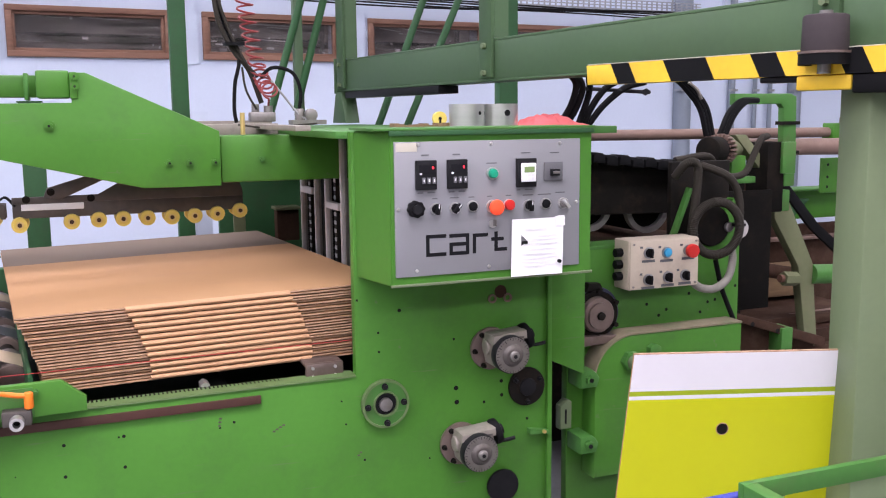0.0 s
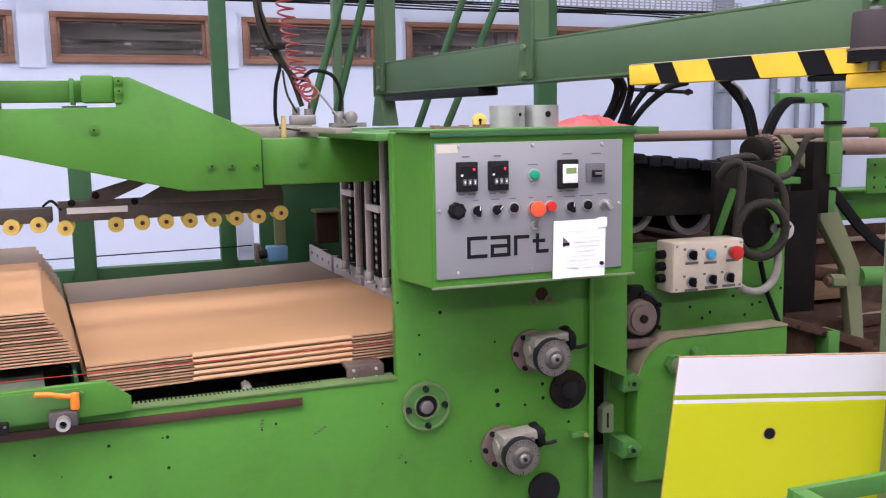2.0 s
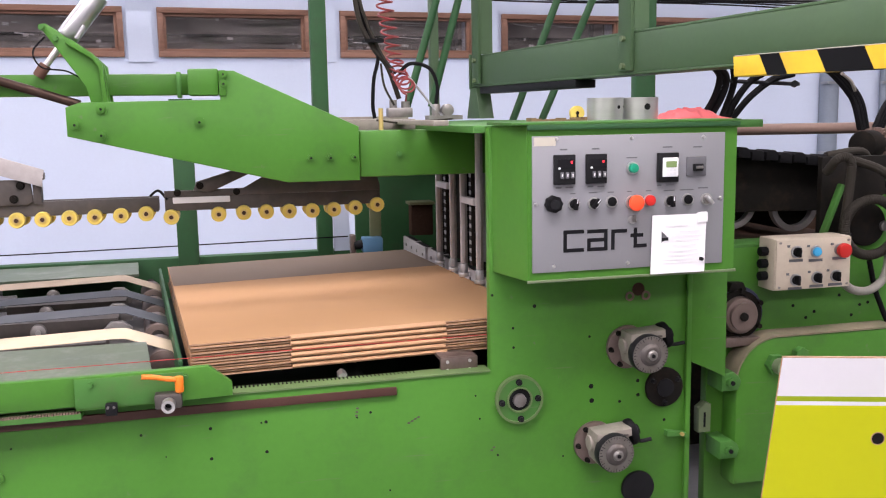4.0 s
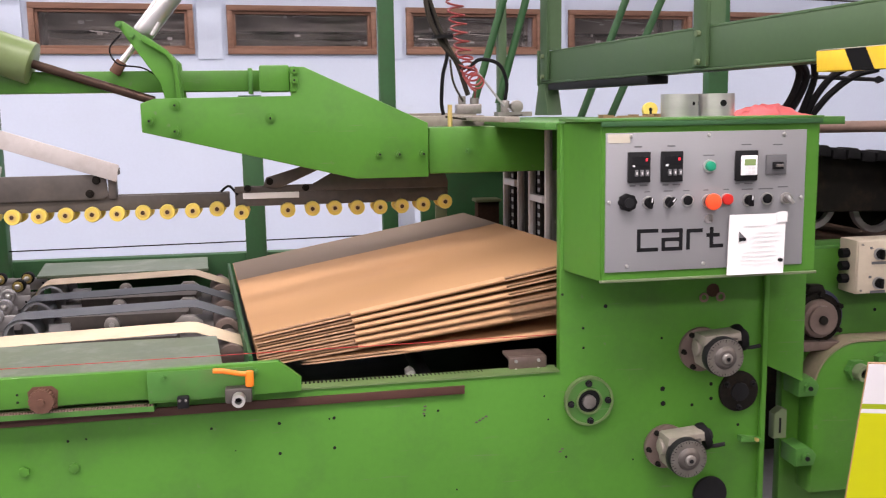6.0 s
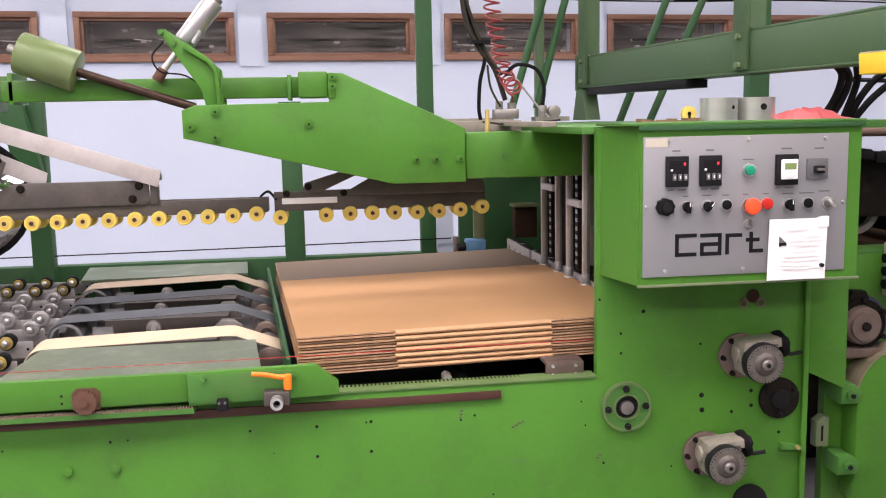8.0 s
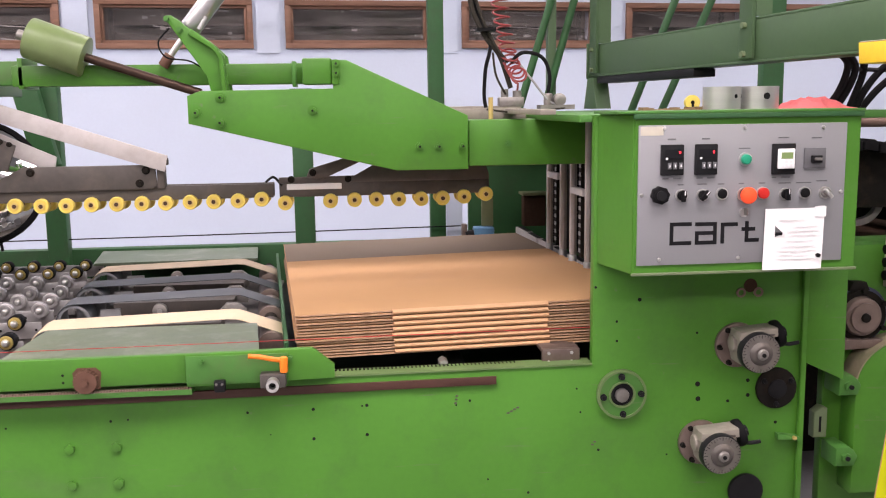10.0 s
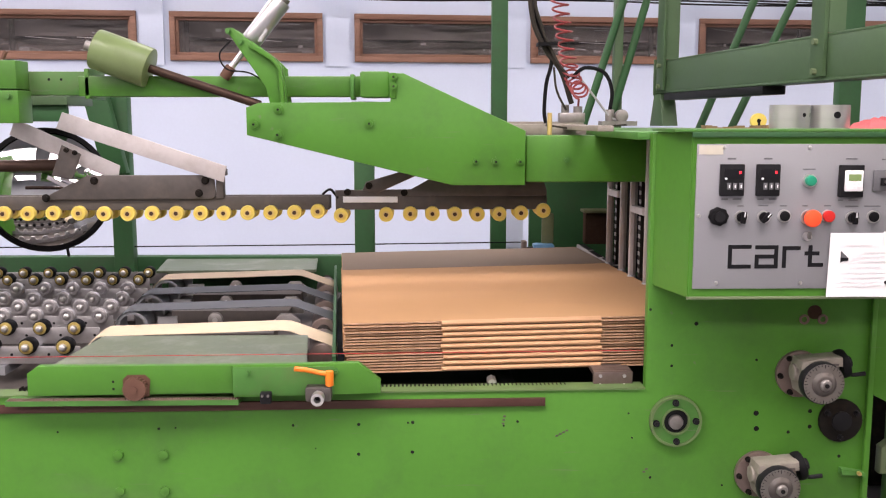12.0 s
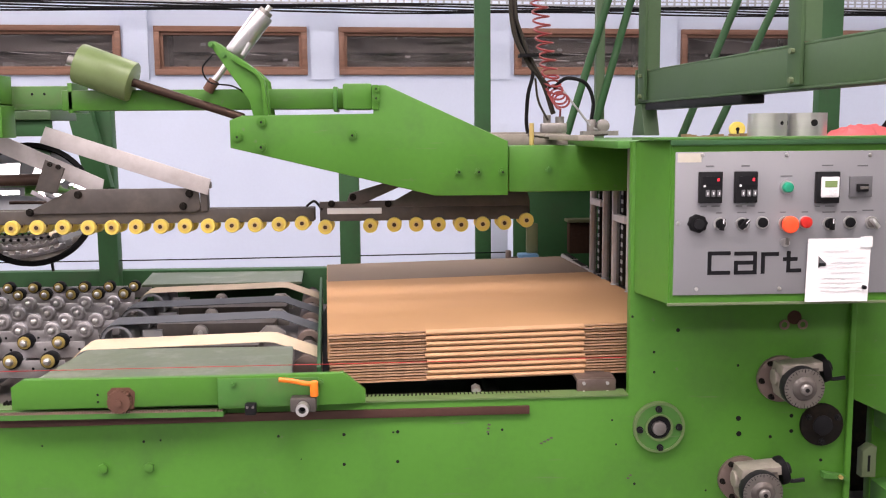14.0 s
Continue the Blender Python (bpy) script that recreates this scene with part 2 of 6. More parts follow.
place = GLASS.node_tree.nodes.new("ShaderNodeTexCoord")
GLASS.node_tree.links.new(place.outputs["Object"], reflex_streak.inputs[0])
GLASS.node_tree.links.new(reflex_streak.outputs[0], dust.inputs["Vector"])
thin = GLASS.node_tree.nodes.new("ShaderNodeMapRange")
thin.inputs["From Min"].default_value, thin.inputs["From Max"].default_value = 0.3, 0.7
thin.inputs["To Min"].default_value, thin.inputs["To Max"].default_value = 1.0, 0.86
GLASS.node_tree.links.new(dust.outputs[0], thin.inputs[0])
GLASS.node_tree.links.new(thin.outputs[0], gb.inputs["Transmission Weight"])
gb.inputs["IOR"].default_value = 1.45


# ---- mesh helpers ----
def box(bm, x0, x1, y0, y1, z0, z1, bevel=0.0):
    vs = [bm.verts.new((x, y, z)) for x in (x0, x1) for y in (y0, y1) for z in (z0, z1)]
    fs = [bm.faces.new([vs[i] for i in q]) for q in ((0, 1, 3, 2), (4, 6, 7, 5), (0, 4, 5, 1), (2, 3, 7, 6), (0, 2, 6, 4), (1, 5, 7, 3))]
    if bevel:
        es = list({e for f in fs for e in f.edges})
        bmesh.ops.bevel(bm, geom=es, offset=bevel, segments=2, affect="EDGES", profile=0.5)
    return bm


def B(x0, x1, y0, y1, z0, z1, bevel=0.0):
    return box(bmesh.new(), x0, x1, y0, y1, z0, z1, bevel)


def prism(bm, poly, y0, y1, bevel=0.0):
    """A polygon of (x, z) run from y0 to y1."""
    a = [bm.verts.new((x, y0, z)) for x, z in poly]
    b = [bm.verts.new((x, y1, z)) for x, z in poly]
    fs = [bm.faces.new(a), bm.faces.new(b[::-1])]
    for i in range(len(poly)):
        j = (i + 1) % len(poly)
        fs.append(bm.faces.new((a[i], b[i], b[j], a[j])))
    bmesh.ops.recalc_face_normals(bm, faces=fs)
    if bevel:
        es = list({e for f in fs[:2] for e in f.edges})
        bmesh.ops.bevel(bm, geom=es, offset=bevel, segments=2, affect="EDGES", profile=0.5)
    return bm


def P(poly, y0, y1, bevel=0.0):
    return prism(bmesh.new(), poly, y0, y1, bevel)


def cyl(bm, p, q, r, r2=None, seg=24, bevel=0.0):
    """A round bar from p to q."""
    p, q = Vector(p), Vector(q)
    d = q - p
    m = Matrix.Translation((p + q) / 2) @ d.to_track_quat("Z", "Y").to_matrix().to_4x4()
    got = bmesh.ops.create_cone(bm, cap_ends=True, segments=seg, radius1=r, radius2=r if r2 is None else r2, depth=d.length, matrix=m)
    if bevel:
        vs = set(got["verts"])
        es = [e for e in bm.edges if e.verts[0] in vs and e.verts[1] in vs and any(len(f.verts) == seg for f in e.link_faces)]
        bmesh.ops.bevel(bm, geom=es, offset=bevel, segments=2, affect="EDGES", profile=0.5)
    return bm


def C(p, q, r, r2=None, seg=24, bevel=0.0):
    return cyl(bmesh.new(), p, q, r, r2, seg, bevel)


def ring(bm, p, q, r0, r1, seg=28):
    """A tube wall from p to q between the radii r0 and r1."""
    p, q = Vector(p), Vector(q)
    t = (q - p).to_track_quat("Z", "Y").to_matrix()
    loops = []
    for c, r in ((p, r0), (p, r1), (q, r1), (q, r0)):
        loops.append([bm.verts.new(c + t @ Vector((r * math.cos(a), r * math.sin(a), 0))) for a in [2 * math.pi * i / seg for i in range(seg)]])
    for k in range(4):
        a, b = loops[k], loops[(k + 1) % 4]
        for i in range(seg):
            j = (i + 1) % seg
            bm.faces.new((a[i], a[j], b[j], b[i]))
    bmesh.ops.recalc_face_normals(bm, faces=bm.faces[:])
    return bm


def smooth_line(pts, n=8):
    """Catmull-Rom through pts."""
    ps = [Vector(p) for p in pts]
    ps = [2 * ps[0] - ps[1]] + ps + [2 * ps[-1] - ps[-2]]
    out = []
    for i in range(1, len(ps) - 2):
        a, b, c, d = ps[i - 1 : i + 3]
        for k in range(n):
            t = k / n
            out.append(0.5 * (2 * b + (c - a) * t + (2 * a - 5 * b + 4 * c - d) * t * t + (3 * b - a - 3 * c + d) * t ** 3))
    return out + [ps[-2]]


def hose(bm, pts, r, seg=8, n=8, ridges=0.0):
    """A hose along a smooth line through pts."""
    line = smooth_line(pts, n) if n > 1 else [Vector(p) for p in pts]
    last, side = None, Vector((0.31, 0.9, 0.2)).normalized()
    for i, c in enumerate(line):
        d = (line[min(i + 1, len(line) - 1)] - line[max(i - 1, 0)]).normalized()
        side = (side - d * side.dot(d)).normalized()
        up = d.cross(side)
        rr = r * (1 + (ridges if i % 2 else 0))
        now = [bm.verts.new(c + rr * (side * math.cos(a) + up * math.sin(a))) for a in [2 * math.pi * k / seg for k in range(seg)]]
        if last:
            for k in range(seg):
                bm.faces.new((last[k], last[(k + 1) % seg], now[(k + 1) % seg], now[k]))
        else:
            bm.faces.new(now[::-1])
        last = now
    bm.faces.new(last)
    return bm


def bolt(bm, x, y, z, r=0.009):
    """A washer and a round socket head that face the front."""
    cyl(bm, (x, y, z), (x, y - 0.003, z), r * 1.5, seg=16)
    cyl(bm, (x, y - 0.003, z), (x, y - 0.012, z), r, seg=12)
    return bm


def finish(ob_name, bm, mat, sharp=35):
    me = bpy.data.meshes.new(ob_name)
    bmesh.ops.recalc_face_normals(bm, faces=bm.faces[:])
    bm.to_mesh(me)
    bm.free()
    me.polygons.foreach_set("use_smooth", [True] * len(me.polygons))
    me.set_sharp_from_angle(angle=radians(sharp))
    me.materials.append(mat)
    return new(ob_name, me)


def part(name, bm, mat, parent, label=""):
    """One mesh under a thing or under a part."""
    ob = finish(name, bm, mat)
    ob.parent = parent
    return tagged(ob, label) if label else ob


def piece(name, data, m, parent):
    """Another object on a mesh that is already there."""
    ob = new(name, data)
    ob.parent = parent
    ob.matrix_basis = m
    return ob


def thing(name, label, category, at=(0, 0, 0), group="", kind=""):
    ob = new(name)
    ob.empty_display_size = 0.05
    ob.location = at
    return tagged(ob, label, category, group, kind)


def solid(name, bm, mat, label, category, group="", kind=""):
    return tagged(finish(name, bm, mat), label, category, group, kind)


# the machine's cross direction leans a little off the side frame's square
LEAN = -0.087


def lean(root, y0):
    """Shears a thing's meshes along the machine's cross direction."""
    for ob in root.children_recursive:
        if ob.type == "MESH":
            for v in ob.data.vertices:
                v.co.x += LEAN * (root.location.y + v.co.y - y0)


def slab(corners, z0, z1):
    """A flat sheet over four (x, y) corners."""
    bm = bmesh.new()
    lo = [bm.verts.new((x, y, z0)) for x, y in corners]
    hi = [bm.verts.new((x, y, z1)) for x, y in corners]
    bm.faces.new(lo[::-1])
    bm.faces.new(hi)
    for i in range(4):
        j = (i + 1) % 4
        bm.faces.new((lo[i], lo[j], hi[j], hi[i]))
    bmesh.ops.bevel(bm, geom=bm.edges[:], offset=0.0015, segments=2, affect="EDGES")
    return bm


# ---- the hall ----
WALL_Y = 6.2
WIN_X0, WIN_STEP, WIN_W, WIN_Z0, WIN_Z1 = -0.093, 1.149, 0.948, 1.945, 2.247
# the rear wall runs askew to the machine
ASKEW = Matrix.Translation((0.5, WALL_Y, 0)) @ Matrix.Rotation(math.atan(0.1), 4, "Z") @ Matrix.Translation((-0.5, -WALL_Y, 0))


def askew(ob):
    ob.matrix_basis = ASKEW @ pose(*ob.location)
    return ob



def hall():
    floor = solid("floor", B(-9, 10, -7, 9.6, -0.1, 0), CONCRETE, "grey concrete workshop floor with dark stains", "floor", kind="structure")
    bm = bmesh.new()
    xs = [WIN_X0 + WIN_STEP * k for k in range(-6, 8)]
    box(bm, -9.5, 10.2, WALL_Y, WALL_Y + 0.25, 0, WIN_Z0)
    box(bm, -9.5, 10.2, WALL_Y, WALL_Y + 0.25, WIN_Z1, 5)
    edges = [-9.5] + [v for x in xs for v in (x, x + WIN_W)] + [10.2]
    for a, b in zip(edges[::2], edges[1::2]):
        box(bm, a, b, WALL_Y, WALL_Y + 0.25, WIN_Z0, WIN_Z1)
        if b - a < 1:
            box(bm, a + 0.02, b - 0.035, WALL_Y - 0.03, WALL_Y + 0.002, WIN_Z0 - 0.03, 5)
    box(bm, -9.5, 10.2, WALL_Y - 0.02, WALL_Y + 0.002, 0.4, WIN_Z0 - 0.03)
    askew(solid("wall_north", bm, WALLPAINT, "pale blue painted wall with a row of narrow windows", "wall", kind="structure"))
    # these walls and the roof stay unseen; they limit the fill light
    solid("wall_south", B(-9, 10, -7.2, -7, 0, 5), CLOSUREGREY, "unseen grey wall that closes the hall", "wall", kind="structure")
    solid("wall_west", B(-9.2, -9, -7, 9.6, 0, 5), CLOSUREGREY, "unseen grey end wall that closes the hall", "wall", kind="structure")
    solid("wall_east", B(10, 10.2, -7, 9.6, 0, 5), CLOSUREGREY, "unseen grey end wall that closes the hall", "wall", kind="structure")
    solid("ceiling", B(-9.2, 10.2, -7.2, 9.8, 5, 5.15), CEILING, "unseen grey roof that closes the hall", "ceiling", kind="structure")
    # the store room behind the panes
    bm = bmesh.new()
    box(bm, -9, 10, 8.6, 8.8, 0.5, 4)
    box(bm, -9, 10, WALL_Y + 0.25, 8.8, 0.4, 0.5)
    box(bm, -9, 10, WALL_Y + 0.25, 8.8, 3.4, 3.5)
    askew(solid("back_room", bm, BACKROOM, "dark store room behind the window panes", "room", kind="structure"))
    rng = random.Random(4)
    for k, x in enumerate(xs):
        win = thing("window_%d" % (k + 1), "long low window in a brown wooden frame", "window", (x, WALL_Y, WIN_Z0), "wall windows", "structure")
        askew(win)
        h, w, f = WIN_Z1 - WIN_Z0, WIN_W, 0.035
        for nm, q in (("frame_rail", (0, w, 0.0, f)), ("frame_rail", (0, w, h - f, h)), ("frame_stile", (0, f, f, h - f)), ("frame_stile", (w - f, w, f, h - f))):
            part(nm, B(q[0], q[1], -0.025, 0.05, q[2], q[3], 0.003), WOODFRAME, win)
        s = 0.018
        for nm, q in (("sash_rail", (f, w - f, f, f + s)), ("sash_rail", (f, w - f, h - f - s, h - f)), ("sash_stile", (f, f + s, f + s, h - f - s)), ("sash_stile", (w - f - s, w - f, f + s, h - f - s))):
            part(nm, B(q[0], q[1], 0.0, 0.04, q[2], q[3], 0.002), WOODFRAME, win)
        pane = part("pane", B(f + s, w - f - s, 0.02, 0.024, f + s, h - f - s), GLASS, win, "dark dusty glass pane")
        pane.visible_shadow = False
        # shelves with stored stock close behind the pane
        if -4 < x < 5:
            shelf = thing("storage_shelf", "dark steel shelf with packed stock behind glass", "shelf", (x, WALL_Y + 0.6, 0.5), "store shelves")
            askew(shelf)
            part("board", B(0, 1.05, 0, 0.5, 1.42, 1.45), BLACKMETAL, shelf)
            part("board", B(0, 1.05, 0, 0.5, 1.62, 1.64), BLACKMETAL, shelf)
            for px in (0.0, 1.02):
                part("upright", B(px, px + 0.03, 0, 0.03, 0.0, 2.2), BLACKMETAL, shelf)
            # added pale rods stand in for lamp reflections on the pane
            for j in range(4):
                px, pw = rng.uniform(0.05, 0.6), rng.uniform(0.1, 0.35)
                pz = rng.choice([1.52, 1.56, 1.60, 1.68, 1.70])
                bar = part("pale_rod", C((px, -0.42, pz), (px + pw, -0.40, pz + rng.uniform(-0.02, 0.02)), rng.uniform(0.002, 0.005), seg=6), PAPER, shelf)
            for j in range(16 if x > 0.9 else 5):
                px, pz = rng.uniform(0.06, 0.95), 1.50 + 0.2 * rng.random() ** 2
                pw, ph = rng.uniform(0.008, 0.04), rng.uniform(0.005, 0.022)
                part("label_card", B(px, px + pw, -0.30, -0.298, pz, pz + ph), PAPER, shelf)
            for j in range(9):
                px = 0.05 + j * 0.107
                hh = rng.uniform(0.03, 0.12)
                part("packet", B(px, px + rng.uniform(0.05, 0.1), 0.03, 0.3, 1.451, 1.451 + hh), rng.choice([GREYINK, FAINTINK, BACKROOM, PAPER, GREYINK]), shelf)
    # strip lights, out of view, with housings widened like their lamps
    for ly, lz in LAMP_ROWS:
        for lx in LAMP_X:
            lamp = thing("strip_light", "white strip light under the roof, widened to soften shadows", "light", (lx, ly, lz), "strip lights")
            part("housing", B(-1.25, 1.25, -0.67, 0.67, 0.0, 0.06, 0.01), LAMPWHITE, lamp)
            for ty in (-0.54, -0.27, 0.0, 0.27, 0.54):
                part("lamp_tube", C((-1.2, ty, -0.03), (1.2, ty, -0.03), 0.018, seg=12), TUBE, lamp, "glowing fluorescent tube")
            part("hanger", B(-0.9, -0.88, -0.01, 0.01, 0.06, 5 - lz), GALV, lamp)
            part("hanger", B(0.88, 0.9, -0.01, 0.01, 0.06, 5 - lz), GALV, lamp)
    # cable tray with cables
    tray = thing("cable_tray", "perforated galvanised cable tray with black cables", "cable tray", (0, 5.95, 2.362))
    askew(tray)
    bm = bmesh.new()
    for k in range(190):
        x = -4.5 + k * 0.05
        box(bm, x, x + 0.012, -0.005, 0.0, 0.0, 0.07)
    for z in (0.0, 0.024, 0.046, 0.068):
        box(bm, -4.5, 5, -0.006, 0.001, z, z + 0.008)
    part("side_mesh", bm, GALV, tray)
    bm = bmesh.new()
    for k in range(95):
        box(bm, -4.5 + k * 0.1, -4.494 + k * 0.1, 0.0, 0.16, 0.0, 0.004)
    for y in (0.05, 0.10, 0.155):
        box(bm, -4.5, 5, y, y + 0.005, 0.004, 0.008)
    part("tray_wires", bm, GALV, tray)
    for k in range(5):
        bm = bmesh.new()
        pts = [(-4.5 + j * 0.6, -0.012 - 0.006 * (k % 2), -0.006 - 0.011 * k + 0.008 * math.sin(j * 1.7 + k)) for j in range(17)]
        part("cable", hose(bm, pts, 0.006, 6, 4), BLACK, tray)
    for x in (-3, -0.2, 2.6, 4.8):
        part("hanger_rod", C((x, 0.1, 0), (x, 0.1, 2.62), 0.006, seg=8), GALV, tray)
    # pipes on the wall
    pipes = thing("wall_pipes", "grey service pipes with clips on the wall", "pipes", (5.2, WALL_Y - 0.06, 0))
    askew(pipes)
    for k, (x, r) in enumerate(((-0.2, 0.075), (0.35, 0.03), (0.62, 0.02), (0.8, 0.02), (1.1, 0.06))):
        p = part("pipe", C((x, 0, 0), (x, 0, 4.9), r, seg=16), PIPEGREY, pipes)
        for z in (1.2, 1.75):
            part("clip", B(x - r - 0.01, x + r + 0.01, -r - 0.006, 0.0, z, z + 0.02), GALV, p)


hall()

# ---- the stacking machine: frame ----
FY = 2.15


def front_frame():
    t = thing("side_frame", "green painted steel side frame with drilled holes", "machine frame", (0, FY, 0))
    body = part("side_plate", P([(-3.4, 0.05), (1.399, 0.05), (1.399, 1.538), (0.859, 1.538), (0.859, 0.942), (0.62, 0.938), (-3.4, 0.915)], 0, 0.03, 0.002), GREEN, t)
    part("top_lip", P([(-3.4, 0.914), (0.857, 0.939), (0.857, 0.943), (-3.4, 0.919)], -0.004, 0.05), RIMGREEN, t, "scuffed top lip")
    part("wear_strip", P([(-3.4, 0.872), (0.621, 0.902), (0.621, 0.921), (-3.4, 0.893)], -0.009, 0.0, 0.001), BROWN, t, "brown wear strip")
    part("gusset", P([(1.395, 1.187), (1.496, 1.187), (1.498, 0.875), (1.395, 0.925)], -0.012, 0.0, 0.002), GREEN, t)
    part("corner_angle", B(1.385, 1.399, -0.012, 0.0, 0.05, 1.18, 0.002), GREEN, t)
    for x, z, r in [(0.182, 0.858, 5), (0.298, 0.861, 3), (0.309, 0.862, 5), (0.181, 0.785, 5), (0.308, 0.789, 5), (-0.521, 0.845, 3), (-0.286, 0.851, 4), (-0.247, 0.853, 3), (0.028, 0.857, 4), (0.876, 0.721, 4), (0.974, 1.096, 6), (0.918, 1.044, 4), (0.919, 0.995, 4), (1.12, 1.008, 4), (1.125, 0.878, 8), (1.127, 0.84, 8), (1.204, 0.831, 5), (1.254, 0.882, 6), (1.255, 0.844, 6), (0.524, 0.852, 3), (0.557, 0.862, 4), (0.865, 1.13, 4), (0.82, 0.88, 3), (0.83, 0.82, 3), (1.33, 0.77, 5), (0.70, 0.62, 4), (0.6, 0.66, 3), (0.08, 0.8, 2), (1.05, 0.7, 3)]:
        # slightly proud dark disc; the hole's inner shade is its colour
        part("drilled_hole", C((x, 0.002, z), (x, -0.0006, z), r * 0.0008, seg=12), WELL, t)
    for x, z in [(-0.382, 0.789), (-0.276, 0.789), (-0.382, 0.70), (-0.276, 0.70)]:
        part("bolt_head", C((x, 0, z), (x, -0.008, z), 0.012, seg=6, bevel=0.001), GREEN, t)
    for x, z, a, n in ((0.522, 0.857, 1.4, 3), (0.650, 0.826, 0.5, 4), (0.86, 0.735, 0.9, 2)):
        for k in range(n):
            cx, cz = x + 0.009 * k * math.cos(a), z + 0.009 * k * math.sin(a)
            part("paint_chip", P([(cx - 0.004, cz - 0.001), (cx + 0.003, cz - 0.0025), (cx + 0.005, cz + 0.0015), (cx - 0.001, cz + 0.003)], -0.0005, 0.001), BARSTEEL, t)
    # bearing flange
    fl = part("bearing_flange", ring(bmesh.new(), (0.93, -0.014, 0.864), (0.93, 0, 0.864), 0.03, 0.060), GREEN2, t)
    part("shaft_end", C((0.93, 0.0, 0.862), (0.93, -0.02, 0.862), 0.017, bevel=0.003), DULLSTEEL, fl)
    part("seal_ring", ring(bmesh.new(), (0.93, -0.008, 0.862), (0.93, 0.0, 0.862), 0.017, 0.03), BLACKMETAL, fl)
    part("flange_rim", ring(bmesh.new(), (0.93, -0.0165, 0.864), (0.93, -0.002, 0.864), 0.0555, 0.0615, 40), RIMGREEN, fl)
    part("inner_rim", ring(bmesh.new(), (0.93, -0.018, 0.864), (0.93, -0.002, 0.864), 0.029, 0.033, 32), RIMGREEN, fl)
    for k in range(4):
        a = math.pi / 2 * k + 0.05
        part("flange_bolt", bolt(bmesh.new(), 0.93 + 0.047 * math.cos(a), -0.014, 0.862 + 0.047 * math.sin(a), 0.0055), BLACKMETAL, fl)
    # blind flange and rusty hook eyes
    bf = part("blind_flange", C((1.325, 0, 0.861), (1.325, -0.012, 0.861), 0.052, bevel=0.002), GRIMY, t)
    part("hub", C((1.325, -0.012, 0.861), (1.325, -0.018, 0.861), 0.024, bevel=0.002), BLACKMETAL, bf)
    for k in range(3):
        a = 2.1 * k + 0.5
        part("flange_bolt", bolt(bmesh.new(), 1.325 + 0.04 * math.cos(a), -0.012, 0.861 + 0.04 * math.sin(a), 0.005), BLACKMETAL, bf)
    part("blind_flange", C((1.255, 0, 0.595), (1.255, -0.012, 0.595), 0.045, bevel=0.002), BLACKMETAL, t)
    for x in (1.228, 1.272):
        part("eye", ring(bmesh.new(), (x, -0.004, 1.105), (x, 0, 1.105), 0.007, 0.012, 16), DUSTPIPE, t)
    part("rust_patch", C((1.252, 0.001, 1.122), (1.252, -0.0012, 1.122), 0.017, seg=20), DUSTRUST, t, "rusty stain round the hook eyes")
    lat = part("latch", P([(1.33, 0.745), (1.385, 0.735), (1.395, 0.72), (1.375, 0.728), (1.33, 0.73)], -0.02, 0), GREEN2, t)
    part("latch_pin", C((1.37, -0.028, 0.735), (1.37, -0.02, 0.735), 0.005, seg=10), BRASS, lat)
    # two plates carry the guide carriage
    rack = thing("gear_rack", "toothed steel rack along the frame edge", "gear rack", (0, FY + 0.032, 0.928))
    bm = bmesh.new()
    n = 150
    for k in range(n):
        x = -0.62 + k * 0.0097
        prism(bm, [(x, 0.006), (x + 0.0072, 0.006), (x + 0.0052, 0.014), (x + 0.002, 0.014)], 0, 0.018)
    tagged(part("teeth", bm, GRIMY, rack), kind="stuff")
    front = bmesh.new()
    for k in range(84):
        x = -0.615 + k * 0.00625
        prism(front, [(x, 0.004), (x + 0.0046, 0.004), (x + 0.0034, 0.0085), (x + 0.0012, 0.0085)], -0.074, -0.062)
    tagged(part("teeth", front, DUSTPIPE, rack), kind="stuff")
    part("rack_bar", B(-0.62, -0.09, -0.074, -0.033, -0.008, 0.004), GREEN2, rack)
    part("rack_bar", B(-0.62, 0.855, 0, 0.018, -0.01, 0.006), GRIMY, rack)


